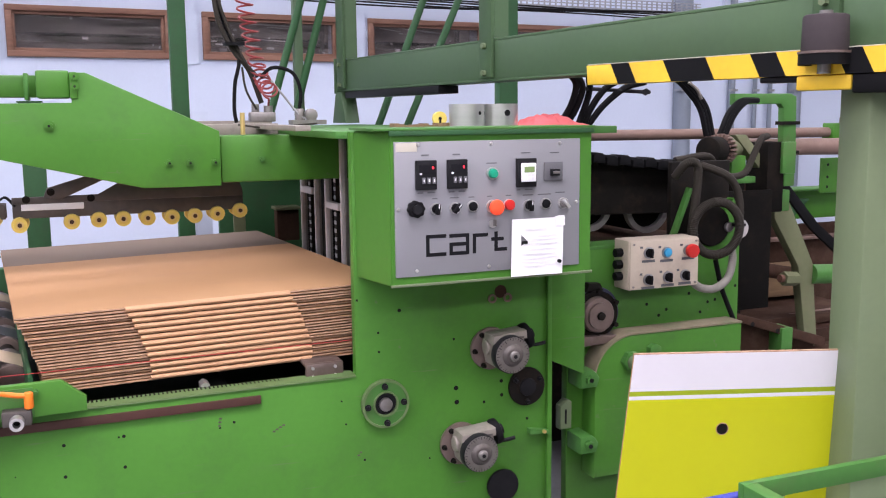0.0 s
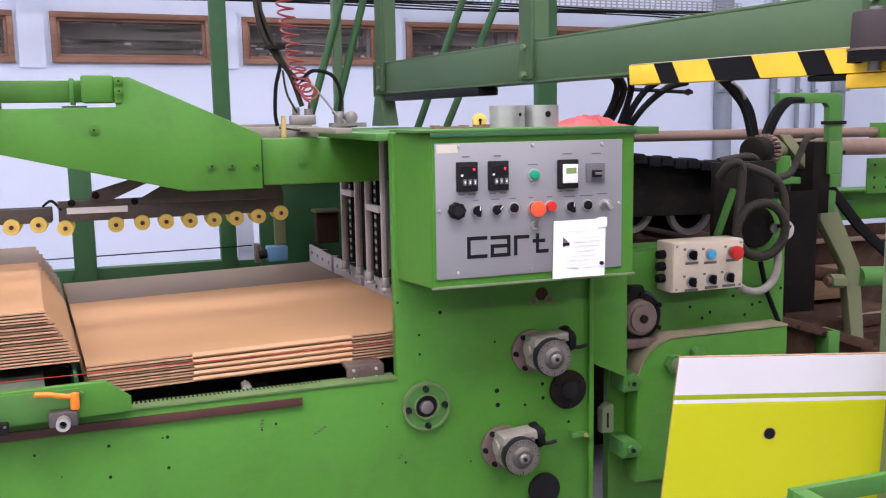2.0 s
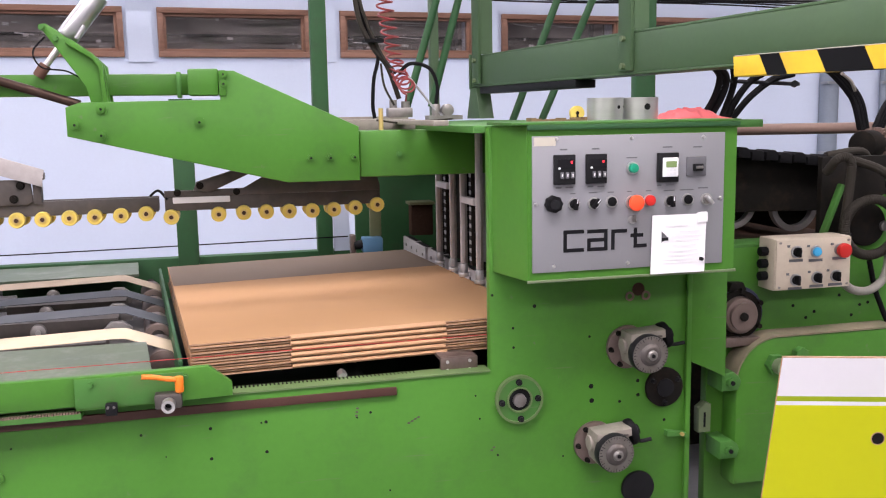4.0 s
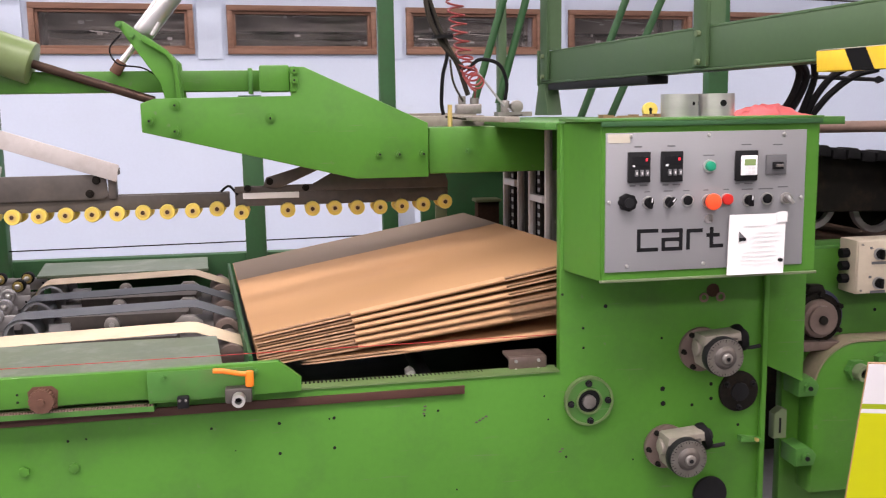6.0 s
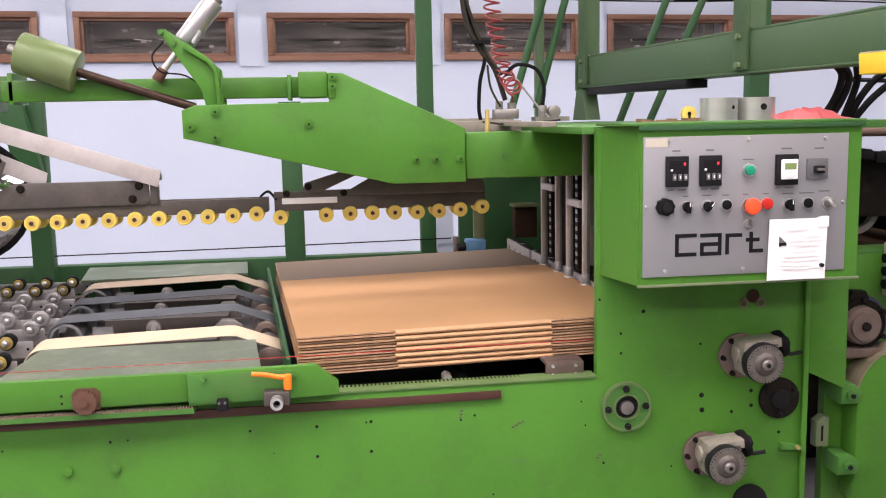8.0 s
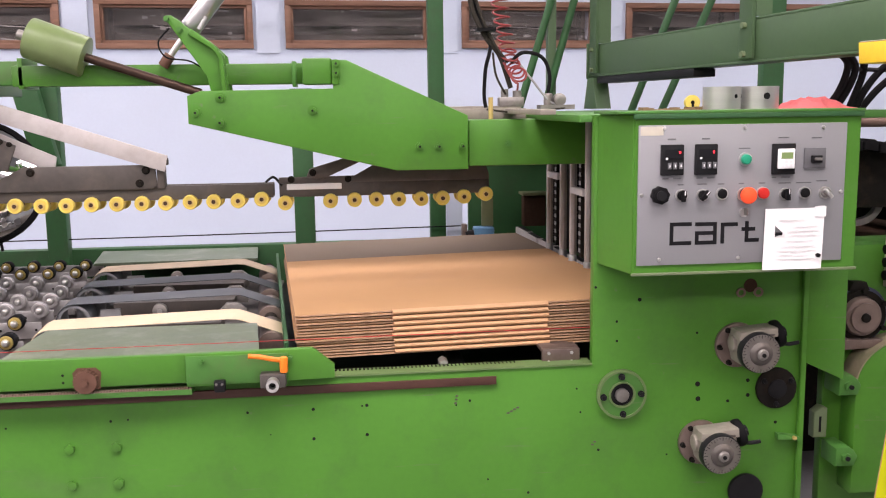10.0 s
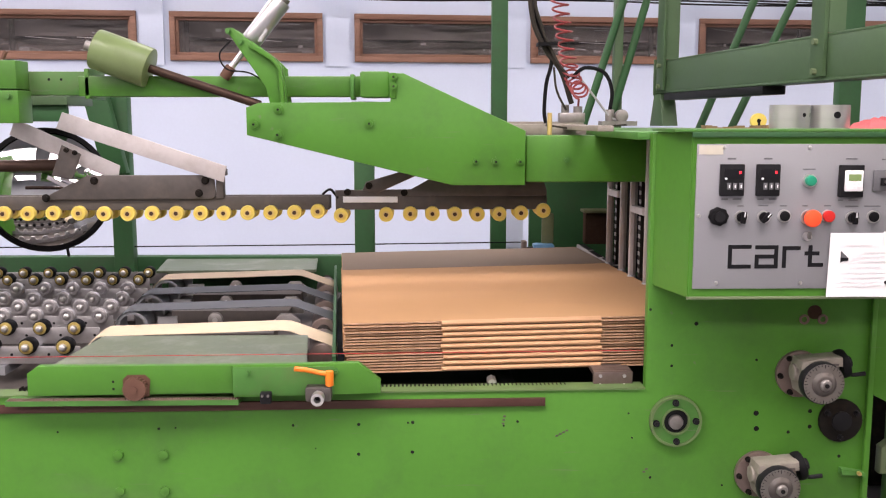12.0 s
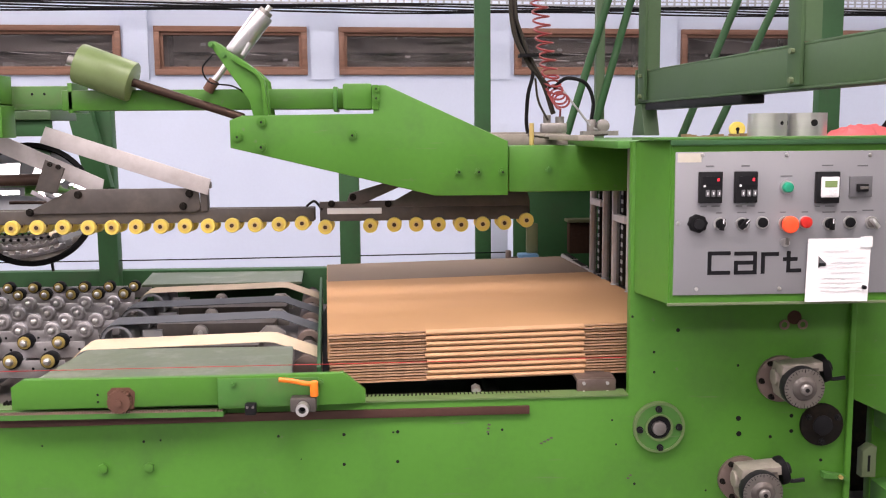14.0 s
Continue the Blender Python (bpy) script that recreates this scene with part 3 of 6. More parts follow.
def handwheel(x, z, s=1.0):
    """An angle gearbox with a dial, a black side knob and a lever."""
    t = thing("adjuster_gearbox", "grey cast angle gearbox with a black graduated dial", "gearbox", (x, FY, z), "dial adjusters")
    fl = part("mounting_flange", C((-0.014, 0, -0.004), (-0.014, -0.014, -0.004), 0.056, seg=32, bevel=0.003), PULLEY, t)
    for k in range(3):
        a = 2.2 + 1.0 * k
        part("flange_bolt", bolt(bmesh.new(), -0.014 + 0.048 * math.cos(a), -0.014, -0.004 + 0.048 * math.sin(a), 0.0045), GRIMY, fl)
    part("housing", P([(-0.034, -0.035), (-0.042, 0.0), (-0.040, 0.035), (-0.03, 0.043), (0.045, 0.048), (0.05, 0.02), (0.03, -0.03)], -0.085, -0.012, 0.008), CASTING, t)
    cv = part("cover", P([(-0.045, 0.026), (-0.042, 0.047), (0.050, 0.055), (0.052, 0.034)], -0.092, -0.03, 0.004), CASTING, t)
    for k in range(4):
        x = -0.030 + k * 0.019
        part("slot", B(x, x + 0.013, -0.0935, -0.0915, 0.032 + 0.0016 * k, 0.037 + 0.0016 * k), BARSTEEL, cv)
    part("end_boss", C((-0.05, -0.05, 0.012), (-0.036, -0.05, 0.012), 0.02, seg=20, bevel=0.003), CASTING, t)
    d = part("dial", C((0, -0.085, 0), (0, -0.112, 0), 0.049, 0.048, bevel=0.003), BLACKMETAL, t)
    part("scale_ring", ring(bmesh.new(), (0, -0.1135, 0), (0, -0.111, 0), 0.026, 0.046), DULLSTEEL, d, "grey graduated scale")
    part("dial_cap", C((0, -0.112, 0), (0, -0.122, 0), 0.0300, 0.020, seg=28, bevel=0.002), BARSTEEL, d)
    part("dial_nose", C((0, -0.121, 0), (0, -0.128, 0), 0.0145, 0.011, seg=20, bevel=0.002), DULLSTEEL, d)
    part("dial_screw", C((0, -0.128, 0), (0, -0.130, 0), 0.005, seg=10), WELL, d)
    for k in range(36):
        a = k * math.pi / 18
        c1, c2 = (0.037 if k % 3 == 0 else 0.041), 0.045
        part("tick", C((c1 * math.cos(a), -0.1140, c1 * math.sin(a)), (c2 * math.cos(a), -0.1140, c2 * math.sin(a)), 0.0007, seg=4), INK, d)
    part("side_shaft", C((0.03, -0.05, 0.03), (0.075, -0.05, 0.036), 0.014), CASTING, t)
    kn = part("side_knob", C((0.055, -0.05, 0.028), (0.076, -0.05, 0.034), 0.034, bevel=0.006), BLACK, t)
    part("knob_cap", C((0.076, -0.05, 0.034), (0.086, -0.05, 0.0365), 0.014, bevel=0.002), BLACKMETAL, kn)
    part("lever", hose(bmesh.new(), [(0.07, -0.05, 0.016), (0.088, -0.055, 0.006), (0.118, -0.06, 0.01)], 0.005), BLACKMETAL, t)


def guide_carriage():
    t = thing("guide_carriage", "green guide plate carriage with a toothed pinion", "guide", (0, 2.115, 0))
    part("long_plate", P([(-0.57, 0.942), (-0.1, 0.946), (-0.1, 1.012), (-0.545, 1.012), (-0.57, 0.995)], 0.0, 0.02, 0.002), GREEN, t)
    pl = part("end_plate", P([(-0.1, 0.938), (0.236, 0.946), (0.236, 0.976), (0.186, 1.018), (-0.1, 1.014)], -0.008, 0.012, 0.002), GREEN, t)
    part("seam_plate", B(-0.1, 0.13, -0.012, -0.008, 0.945, 1.01, 0.001), GREEN2, pl)
    for x, z in ((-0.065, 0.998), (0.135, 1.0)):
        part("screw", bolt(bmesh.new(), x, -0.012, z, 0.0045), GREEN2, t)
    for z in (0.975, 0.958):
        part("drilled_hole", C((-0.375, 0.002, z), (-0.375, -0.0006, z), 0.003, seg=10), WELL, t)
    pin = bmesh.new()
    poly = []
    for k in range(44):
        a = 2 * math.pi * k / 44
        r = 0.0275 if k % 2 else 0.0245
        poly.append((-0.322 + r * math.cos(a), 0.962 + r * math.sin(a)))
    g = part("pinion", prism(pin, poly, -0.022, -0.002), RUST, t, "rusty toothed pinion")
    part("pinion_hub", C((-0.322, -0.022, 0.962), (-0.322, -0.028, 0.962), 0.008, seg=14), RUST, g)
    part("pinion_guard", P([(-0.35, 0.94), (-0.294, 0.94), (-0.29, 0.98), (-0.302, 0.991), (-0.342, 0.991), (-0.353, 0.98)], -0.002, 0.0), RUST, t)
    blk = part("small_stop", B(-0.037, -0.012, -0.03, -0.012, 0.928, 0.955, 0.003), BLACKMETAL, t)
    for x in (-0.031, -0.018):
        part("screw", C((x, -0.03, 0.948), (x, -0.034, 0.948), 0.003, seg=8), DULLSTEEL, blk)
    c = part("clamp_block", B(0.068, 0.126, -0.045, -0.012, 0.938, 0.970, 0.003), BARSTEEL, t, "dark steel clamp block")
    kn = part("clamp_screw", ring(bmesh.new(), (0.098, -0.075, 0.951), (0.098, -0.05, 0.951), 0.008, 0.0145, 20), STEEL, c)
    part("clamp_socket", C((0.098, -0.055, 0.951), (0.098, -0.05, 0.951), 0.009, seg=12), WELL, c)
    bm = bmesh.new()
    hose(bm, [(0.122, -0.035, 1.0), (0.1, -0.04, 1.004), (0.07, -0.045, 1.012), (0.045, -0.05, 1.016)], 0.0058, 10)
    lv = part("clamp_lever", bm, ORANGE, t, "orange clamping lever")
    part("lever_hub", C((0.122, -0.035, 0.972), (0.122, -0.035, 1.007), 0.0095, bevel=0.002), ORANGE, lv)
    cord = solid("red_cord", hose(bmesh.new(), [(-2.4, 2.185, 1.005), (-0.6, 2.185, 1.016), (0.12, 2.185, 1.02), (0.5, 2.185, 1.022), (0.86, 2.185, 1.024)], 0.0009, 6, 2), REDCORD, "thin red cord stretched along the machine", "cord")


def bed():
    t = thing("machine_bed", "black machine bed between green side frames", "machine bed", (0, 0, 0))
    part("bed_plate", B(-3.4, 1.4, 2.19, 3.92, 0.80, 0.84), WELL, t)
    part("rear_rail", P([(-3.4, 0.6), (0.95, 0.6), (0.95, 1.003), (-3.4, 1.003)], 3.93, 3.99, 0.003), DARKGREEN, t, "dark green rear rail")
    # same green as the front frame, darkened for the shade inside
    part("rear_plate", P([(0.78, 0.6), (1.7, 0.6), (1.7, 1.5), (0.80, 1.5), (0.78, 1.45)], 3.86, 3.9, 0.003), DARKGREEN, t)
    part("cross_shaft", C((0.55, 2.2, 0.90), (0.55, 3.9, 0.90), 0.02), BLACKMETAL, t)
    for x, z in ((0.50, 0.94), (0.53, 0.915)):
        part("shaft_nut", C((x, 2.24, z), (x, 2.2, z), 0.012, seg=6), STEEL, t)
    # angle bracket by the post
    b = part("angle_bracket", B(0.742, 0.836, 2.185, 2.2, 0.93, 0.972, 0.002), PULLEY, t, "brown-grey angle bracket with two screws")
    part("bracket_leg", B(0.742, 0.836, 2.2, 2.26, 0.962, 0.972, 0.002), PULLEY, b)
    for x in (0.758, 0.815):
        part("bracket_screw", C((x, 2.185, 0.962), (x, 2.18, 0.962), 0.004, seg=10), STEEL, b)
        part("bracket_screw", C((x, 2.185, 0.94), (x, 2.18, 0.94), 0.004, seg=10), STEEL, b)
    # front and rear flat table sheets
    part("table_sheet", slab([(-0.545, 2.15), (0.062, 2.15), (0.025, 2.495), (-0.522, 2.495)], 0.985, 0.995), DULLGREEN, t, "greasy grey-green table sheet")
    part("table_sheet", slab([(-0.69, 3.60), (-0.078, 3.62), (-0.103, 3.92), (-0.734, 3.92)], 0.985, 0.995), DULLGREEN, t, "greasy grey-green table sheet")
    part("under_sheet", B(-0.66, 0.02, 2.42, 3.62, 0.90, 0.905), BARSTEEL, t)
    for y in (2.66, 2.99, 3.28):
        part("bearer", B(-0.48, -0.10, y + 0.03, y + 0.12, 0.905, 0.955), BARSTEEL, t)
    part("stop_plate", slab([(0.118, 2.19), (0.127, 2.19), (0.003, 3.62), (-0.006, 3.62)], 0.90, 1.012), DARKGREEN, t, "dark green stop plate")
    part("rear_wire", hose(bmesh.new(), [(-2.4, 3.9, 1.045), (-0.5, 3.9, 1.052), (0.75, 3.9, 1.064)], 0.0025, 6, 3), BLACK, t)
    s = part("sensor", B(0.768, 0.848, 3.6, 3.66, 1.034, 1.093, 0.006), SENSORBLUE, t, "small light blue sensor")
    part("sensor_lens", C((0.735, 3.62, 1.062), (0.768, 3.62, 1.066), 0.018), BLACKMETAL, s)
    part("sensor_bracket", B(0.722, 0.742, 3.61, 3.65, 1.03, 1.105, 0.003), PULLEY, s)
    part("sensor_post", B(0.803, 0.848, 3.63, 3.65, 1.094, 1.21, 0.003), OLIVE, s)


def belt_table():
    ys = (2.505, 2.84, 3.12, 3.42)
    for k, y in enumerate(ys):
        cream = k in (0, 3)
        t = thing("conveyor_belt", "cream flat conveyor belt on steel pulleys" if cream else "dark grey flat conveyor belt on steel pulleys", "belt", (0, y, 0), "outfeed belts")
        w = 0.13 if cream else 0.12
        outer = []
        for a in range(0, 181, 15):
            th = radians(90 + a)
            outer.append((-0.535 + 0.052 * math.cos(th), 0.94 + 0.052 * math.sin(th)))
        outer.append((-0.08, 0.885))
        for a in range(0, 136, 15):
            th = radians(-90 + a)
            outer.append((0.05 + 0.042 * math.cos(th), 0.932 + 0.042 * math.sin(th)))
        outer += [(-0.035, 1.004), (-0.06, 1.006), (-0.3, 0.999)]
        bm = bmesh.new()
        n = len(outer)
        cx, cz = -0.25, 0.94
        rows = []
        for (x, z) in outer:
            d = Vector((x - cx, z - cz)).normalized() * 0.003
            rows.append([bm.verts.new(v) for v in ((x, 0, z), (x, w, z), (x - d[0], w, z - d[1]), (x - d[0], 0, z - d[1]))])
        for i in range(n):
            a, b = rows[i], rows[(i + 1) % n]
            for q in range(4):
                bm.faces.new((a[q], a[(q + 1) % 4], b[(q + 1) % 4], b[q]))
        part("belt", bm, (CREAM if k == 0 else CREAMDUSTY) if cream else GREYBELT, t)
        pl = part("tail_pulley", ring(bmesh.new(), (-0.535, 0.005, 0.94), (-0.535, w - 0.005, 0.94), 0.04, 0.0485), GALV, t)
        part("pulley_bracket", B(-0.55, -0.46, w, w + 0.006, 0.88, 0.99), ALU, t)
        dr = part("drive_pulley", C((0.05, -0.02, 0.932), (0.05, w + 0.05, 0.932), 0.038, bevel=0.002), PULLEY, t)
        part("shaft_stub", C((0.05, w + 0.05, 0.932), (0.05, w + 0.2, 0.932), 0.02), GRIMY, dr)
        for x in (-0.28,):
            wl = part("idler_wheel", C((x, -0.012, 0.965), (x, 0.012, 0.965), 0.022, bevel=0.003), DULLSTEEL, t)
            part("idler_hub", C((x, -0.017, 0.965), (x, -0.012, 0.965), 0.008, seg=12), STEEL, wl)
        part("idler_block", P([(-0.10, 0.93), (-0.02, 0.93), (-0.02, 0.965), (-0.045, 0.985), (-0.08, 0.985), (-0.10, 0.965)], -0.03, -0.004, 0.003), DULLSTEEL, t)
        part("return_arm", B(-0.46, -0.40, 0.02, 0.03, 0.93, 0.97), ALU, t)
        lean(t, 2.62)


def skate_conveyor():
    t = thing("skate_wheel_conveyor", "grey skate-wheel conveyor with steel and rubber wheels", "conveyor", (0, 0, 0))
    wheel = bmesh.new()
    cyl(wheel, (0, -0.008, 0), (0, 0.008, 0), 0.0245, seg=20, bevel=0.003)
    ring(wheel, (0, -0.0115, 0), (0, -0.008, 0), 0.015, 0.0200, 16)
    base = finish("wheel", wheel, BRIGHTZINC)
    base.parent = t
    hub = C((0, -0.020, 0), (0, -0.008, 0), 0.0075, 0.0115, seg=16, bevel=0.003)
    hubd = finish("axle_nut", hub, STEEL)
    rub = finish("rubber_wheel", C((0, -0.004, 0), (0, 0.03, 0), 0.0225, seg=20, bevel=0.004), BLACK)
    rim = finish("brass_rim", C((0, -0.008, 0), (0, -0.003, 0), 0.0185, seg=20, bevel=0.002), DULLBRASS)
    md = {"w": base.data, "h": hubd.data, "r": rub.data, "y": rim.data}
    first = True
    for row, (y, x0, soft, z) in enumerate([(2.462, -0.614, 1, 0.975), (2.69, -0.639, 1, 0.975), (2.855, -0.654, 0, 0.975), (3.0, -0.636, 0, 0.975), (3.14, -0.676, 0, 0.975), (3.33, -0.685, 0, 0.975), (3.54, -0.738, 1, 0.972), (3.71, -0.719, 1, 0.972)]):
        part("rail", B(-3.0, x0 + 0.035, y + 0.012, y + 0.016, 0.925, 0.972, 0.001), BRIGHTZINC, t)
        # dark foot colour carries the shade in the gaps between wheels
        part("rail_foot", B(-3.0, x0 + 0.035, y + 0.016, y + 0.11, 0.925, 0.93), BARSTEEL, t)
        for k in range(14):
            x = x0 - k * 0.098 - (0.03 if row % 2 else 0)
            part("rail_hole", C((x + 0.05, y + 0.0125, 0.95), (x + 0.05, y + 0.0112, 0.95), 0.004, seg=8), WELL, t) if k < 6 else None
            if soft:
                if first:
                    rub.parent, rim.parent = t, rub
                    rub.matrix_basis = pose(x, y - 0.005, z)
                    hubd.parent = rim
                    first = False
                else:
                    a = piece("rubber_wheel", md["r"], pose(x, y - 0.005, z), t)
                    piece("brass_rim", md["y"], Matrix(), a)
                    piece("axle_nut", md["h"], Matrix(), a)
            else:
                a = piece("wheel", md["w"], pose(x, y, z), t)
                piece("axle_nut", md["h"], Matrix(), a)
    base.matrix_basis = pose(-0.635 - 14 * 0.098, 2.855, 0.975)
    part("cross_bearer", B(-1.9, -1.85, 2.3, 3.8, 0.88, 0.925), GALV, t)
    part("cross_bearer", B(-0.80, -0.77, 2.45, 3.7, 0.90, 0.924), GALV, t)
    # pan is darkened to hold the shade below the wheels
    bag = solid("under_pan", B(-3.2, -0.60, 2.19, 3.9, 0.87, 0.875), BARSTEEL, "dark sheet pan under the skate wheels", "pan")


def pusher():
    """Four upright rods on a carriage, which swings out with each bundle."""
    t = thing("bundle_pusher", "grey steel bundle pusher with four upright rods", "pusher", (0.93, 0, 1.1))
    for k, (x, y) in enumerate(((0.025, 3.10), (0.036, 2.95), (0.040, 2.83), (0.052, 2.69))):
        r = part("upright_rail", B(x - 0.006, x + 0.008, y - 0.006, y + 0.006, 0.0, 0.44, 0.002), PALESTRAP, t)
        part("rail_flange", B(x + 0.008, x + 0.016, y - 0.004, y + 0.024, 0.0, 0.44, 0.001), DULLSTEEL, r)
        if k % 2 == 0:
            rk = part("rack_strip", B(x + 0.014, x + 0.03, y - 0.062, y - 0.034, 0.0, 0.43, 0.001), GRIMY, t, "slotted dark rack strip")
            for q in range(16):
                part("slot", B(x + 0.0125, x + 0.014, y - 0.058, y - 0.038, 0.015 + q * 0.026, 0.027 + q * 0.026), ALU, rk)
            zb = 0.225 if k == 0 else 0.195
            part("cross_bar", slab([(x, y - 0.13), (x + 0.018, y - 0.13), (x + 0.012, y - 0.006), (x - 0.006, y - 0.006)], zb, zb + 0.02), PALESTRAP, t)
        ft = part("foot", C((x + 0.004, y, -0.03), (x + 0.004, y, 0.0), 0.013, bevel=0.003), ALU, t)
        part("foot_pad", C((x + 0.004, y, -0.042), (x + 0.004, y, -0.03), 0.017, bevel=0.002), STEEL, ft)
    sp = part("carriage_plate", P([(0.10, 0.43), (0.25, 0.43), (0.273, 0.18), (0.157, -0.01), (0.10, 0.0)], 2.85, 2.862, 0.002), ALU, t, "pale grey carriage plate")
    for z in (0.12, 0.3):
        part("plate_screw", C((0.13, 2.85, z), (0.13, 2.846, z), 0.006, seg=10), STEEL, sp)
        part("plate_screw", C((0.16, 2.85, z), (0.16, 2.846, z), 0.006, seg=10), STEEL, sp)
    for k in range(2):
        part("air_line", hose(bmesh.new(), [(0.17, 2.82 + 0.02 * k, 0.06), (0.21, 2.82, 0.02 + 0.04 * k), (0.26, 2.82, 0.03), (0.30, 2.82, 0.08 * k + 0.04), (0.34, 2.85, 0.1)], 0.004, 6), WHITECABLE, t)
    # stepped stop blocks behind the stack stay where they are
    s = thing("back_stop", "row of grey stepped steel stop blocks", "stop", (0, 0, 1.0))
    for k in range(6):
        y = 2.62 + k * 0.19
        x = 1.004 - 0.045 * (y - 2.62) + 0.006 * (k % 2)
        b = part("stop_block", slab([(x, y), (x + 0.03, y), (x + 0.03 + -0.045 * 0.18, y + 0.18), (x + -0.045 * 0.18, y + 0.18)], 0.005, 0.074), PALESTRAP, s)
        # proud dark inset paints the shade of an open pocket
        part("block_pocket", slab([(x + 0.006, y + 0.012), (x + 0.026, y + 0.012), (x + 0.026 + -0.045 * 0.15, y + 0.165), (x + 0.006 + -0.045 * 0.15, y + 0.165)], 0.0735, 0.0765), WELL, b)
        for q in (0.04, 0.13):
            part("block_screw", C((x + -0.045 * q - 0.003, y + q, 0.045), (x + -0.045 * q + 0.002, y + q, 0.045), 0.006, seg=10), DULLSTEEL, b)
    part("stop_base", slab([(1.006, 2.6), (1.16, 2.6), (1.10, 3.78), (0.952, 3.78)], -0.10, 0.004), BLACKMETAL, s)
    # added dark sheet stands for the shaded inside behind the blocks
    part("inner_housing", slab([(1.20, 2.75), (1.22, 2.75), (1.14, 3.8), (1.12, 3.8)], 0.0, 0.52), GRIMY, s)
    for k in range(2):
        y = 2.85 + k * 0.24
        part("guide_bar", B(1.09 + LEAN * (y - 2.62), 1.105 + LEAN * (y - 2.62), y, y + 0.03, 0.07, 0.52, 0.002), (DULLSTEEL, BLACKMETAL)[k % 2], s)
    bk = part("bracket", B(0.985, 1.075, 3.70, 3.76, 0.08, 0.205, 0.004), DUSTRUST, s)
    part("bracket_top", B(0.975, 1.08, 3.68, 3.77, 0.206, 0.218, 0.003), OLIVE, bk)
    return t


def press_arm():
    t = thing("bundle_press", "green plate swing arm with bolted joints", "arm", (0, 2.70, 0))
    poly = [(-0.159, 1.527), (-0.159, 1.604), (-0.123, 1.617), (0.245, 1.620), (0.252, 1.699), (0.283, 1.699), (0.628, 1.539), (0.628, 1.385), (0.42, 1.385)]
    part("arm_plate", P(poly, -0.02, 0, 0.003), GREEN, t)
    part("arm_plate", P(poly, 0.09, 0.11, 0.003), GREEN, t)
    part("joint_block", B(0.16, 0.243, -0.012, 0.09, 1.632, 1.705, 0.006), GREEN, t)
    part("joint_lug", B(0.243, 0.262, -0.026, 0.1, 1.63, 1.70, 0.003), GREEN, t)
    for x, z in [(-0.137, 1.557), (-0.068, 1.598), (-0.071, 1.526 + 0.002), (0.186, 1.559), (0.487, 1.453), (0.543, 1.452), (0.612, 1.452), (0.255, 1.688), (0.255, 1.662)]:
        bt = part("bolt", bolt(bmesh.new(), x, -0.02 if z < 1.66 else -0.026, z, 0.010 if x < 0.2 and z < 1.66 else 0.008), GREEN, t)
        part("socket", C((x, -0.032, z), (x, -0.0385, z), 0.0035, seg=6), WELL, bt)
    part("cross_tube", B(0.632, 1.06, 0.0, 0.12, 1.392, 1.526, 0.006), GREEN, t)
    part("screw", bolt(bmesh.new(), 0.748, 0.0, 1.456, 0.006), GREEN2, t)
    part("beam", B(-0.654, 0.16, 0.07, 0.13, 1.636, 1.695, 0.004), GREEN, t, "green square beam")
    part("beam_flange", B(0.128, 0.14, 0.055, 0.145, 1.628, 1.70, 0.002), GREEN2, t)
    # counterweight on a rod
    a, b = Vector((-0.592, 0.05, 1.770)), Vector((-0.442, 0.05, 1.715))
    d = (b - a).normalized()
    cw = part("counterweight", C(a, b, 0.058, seg=36, bevel=0.004), material("sage_green_paint", (0.145, 0.20, 0.085), 0.32, var=0.12, dirt=(0.10, 0.12, 0.06), dirt_amount=0.4), t, "sage green round counterweight")
    part("weight_stub", C(a - d * 0.03, a, 0.014), DULLSTEEL, cw)
    part("weight_rod", C(b, (-0.13, 0.05, 1.612), 0.0125), RODBROWN, t)
    # air cylinder on its bracket
    top, low = Vector((-0.062, 0.05, 1.905)), Vector((-0.152, 0.05, 1.792))
    u = (low - top).normalized()
    ac = part("air_cylinder", C(top, low, 0.029, seg=28, bevel=0.005), CYLALU, t, "silver air cylinder")
    part("cylinder_cap", C(top - u * 0.012, top, 0.02), DULLSTEEL, ac)
    part("cylinder_fitting", C(top - u * 0.028, top - u * 0.012, 0.008), STEEL, ac)
    part("cylinder_nose", C(low, low + u * 0.02, 0.022), DULLSTEEL, ac)
    part("tie_rod", C(low + Vector((0.05, -0.02, 0.03)), low + Vector((0.028, -0.02, -0.004)), 0.007), ALU, ac)
    part("piston_rod", C(low, (-0.215, 0.05, 1.712), 0.009), STEEL, ac)
    part("rod_end", C((-0.21, 0.05, 1.72), (-0.232, 0.05, 1.688), 0.0155, bevel=0.003), RUST, ac)
    for y in (0.0, 0.08):
        br = part("cylinder_bracket", P([(-0.215, 1.822), (-0.195, 1.825), (-0.085, 1.745), (-0.055, 1.715), (-0.045, 1.615), (-0.095, 1.615), (-0.105, 1.66), (-0.20, 1.80)], y, y + 0.014, 0.002), GREEN, t)
    part("bracket_rib", P([(-0.148, 1.772), (-0.085, 1.733), (-0.068, 1.71), (-0.062, 1.615), (-0.05, 1.615), (-0.058, 1.716), (-0.08, 1.745), (-0.14, 1.788)], -0.018, 0.0, 0.002), GREEN, t)
    part("bracket_web", B(-0.094, -0.066, 0.014, 0.08, 1.618, 1.70, 0.002), GREEN2, t)
    for x, z in ((-0.205, 1.815), (-0.172, 1.785)):
        part("bolt", bolt(bmesh.new(), x, 0.0, z, 0.006), GREEN2, br)
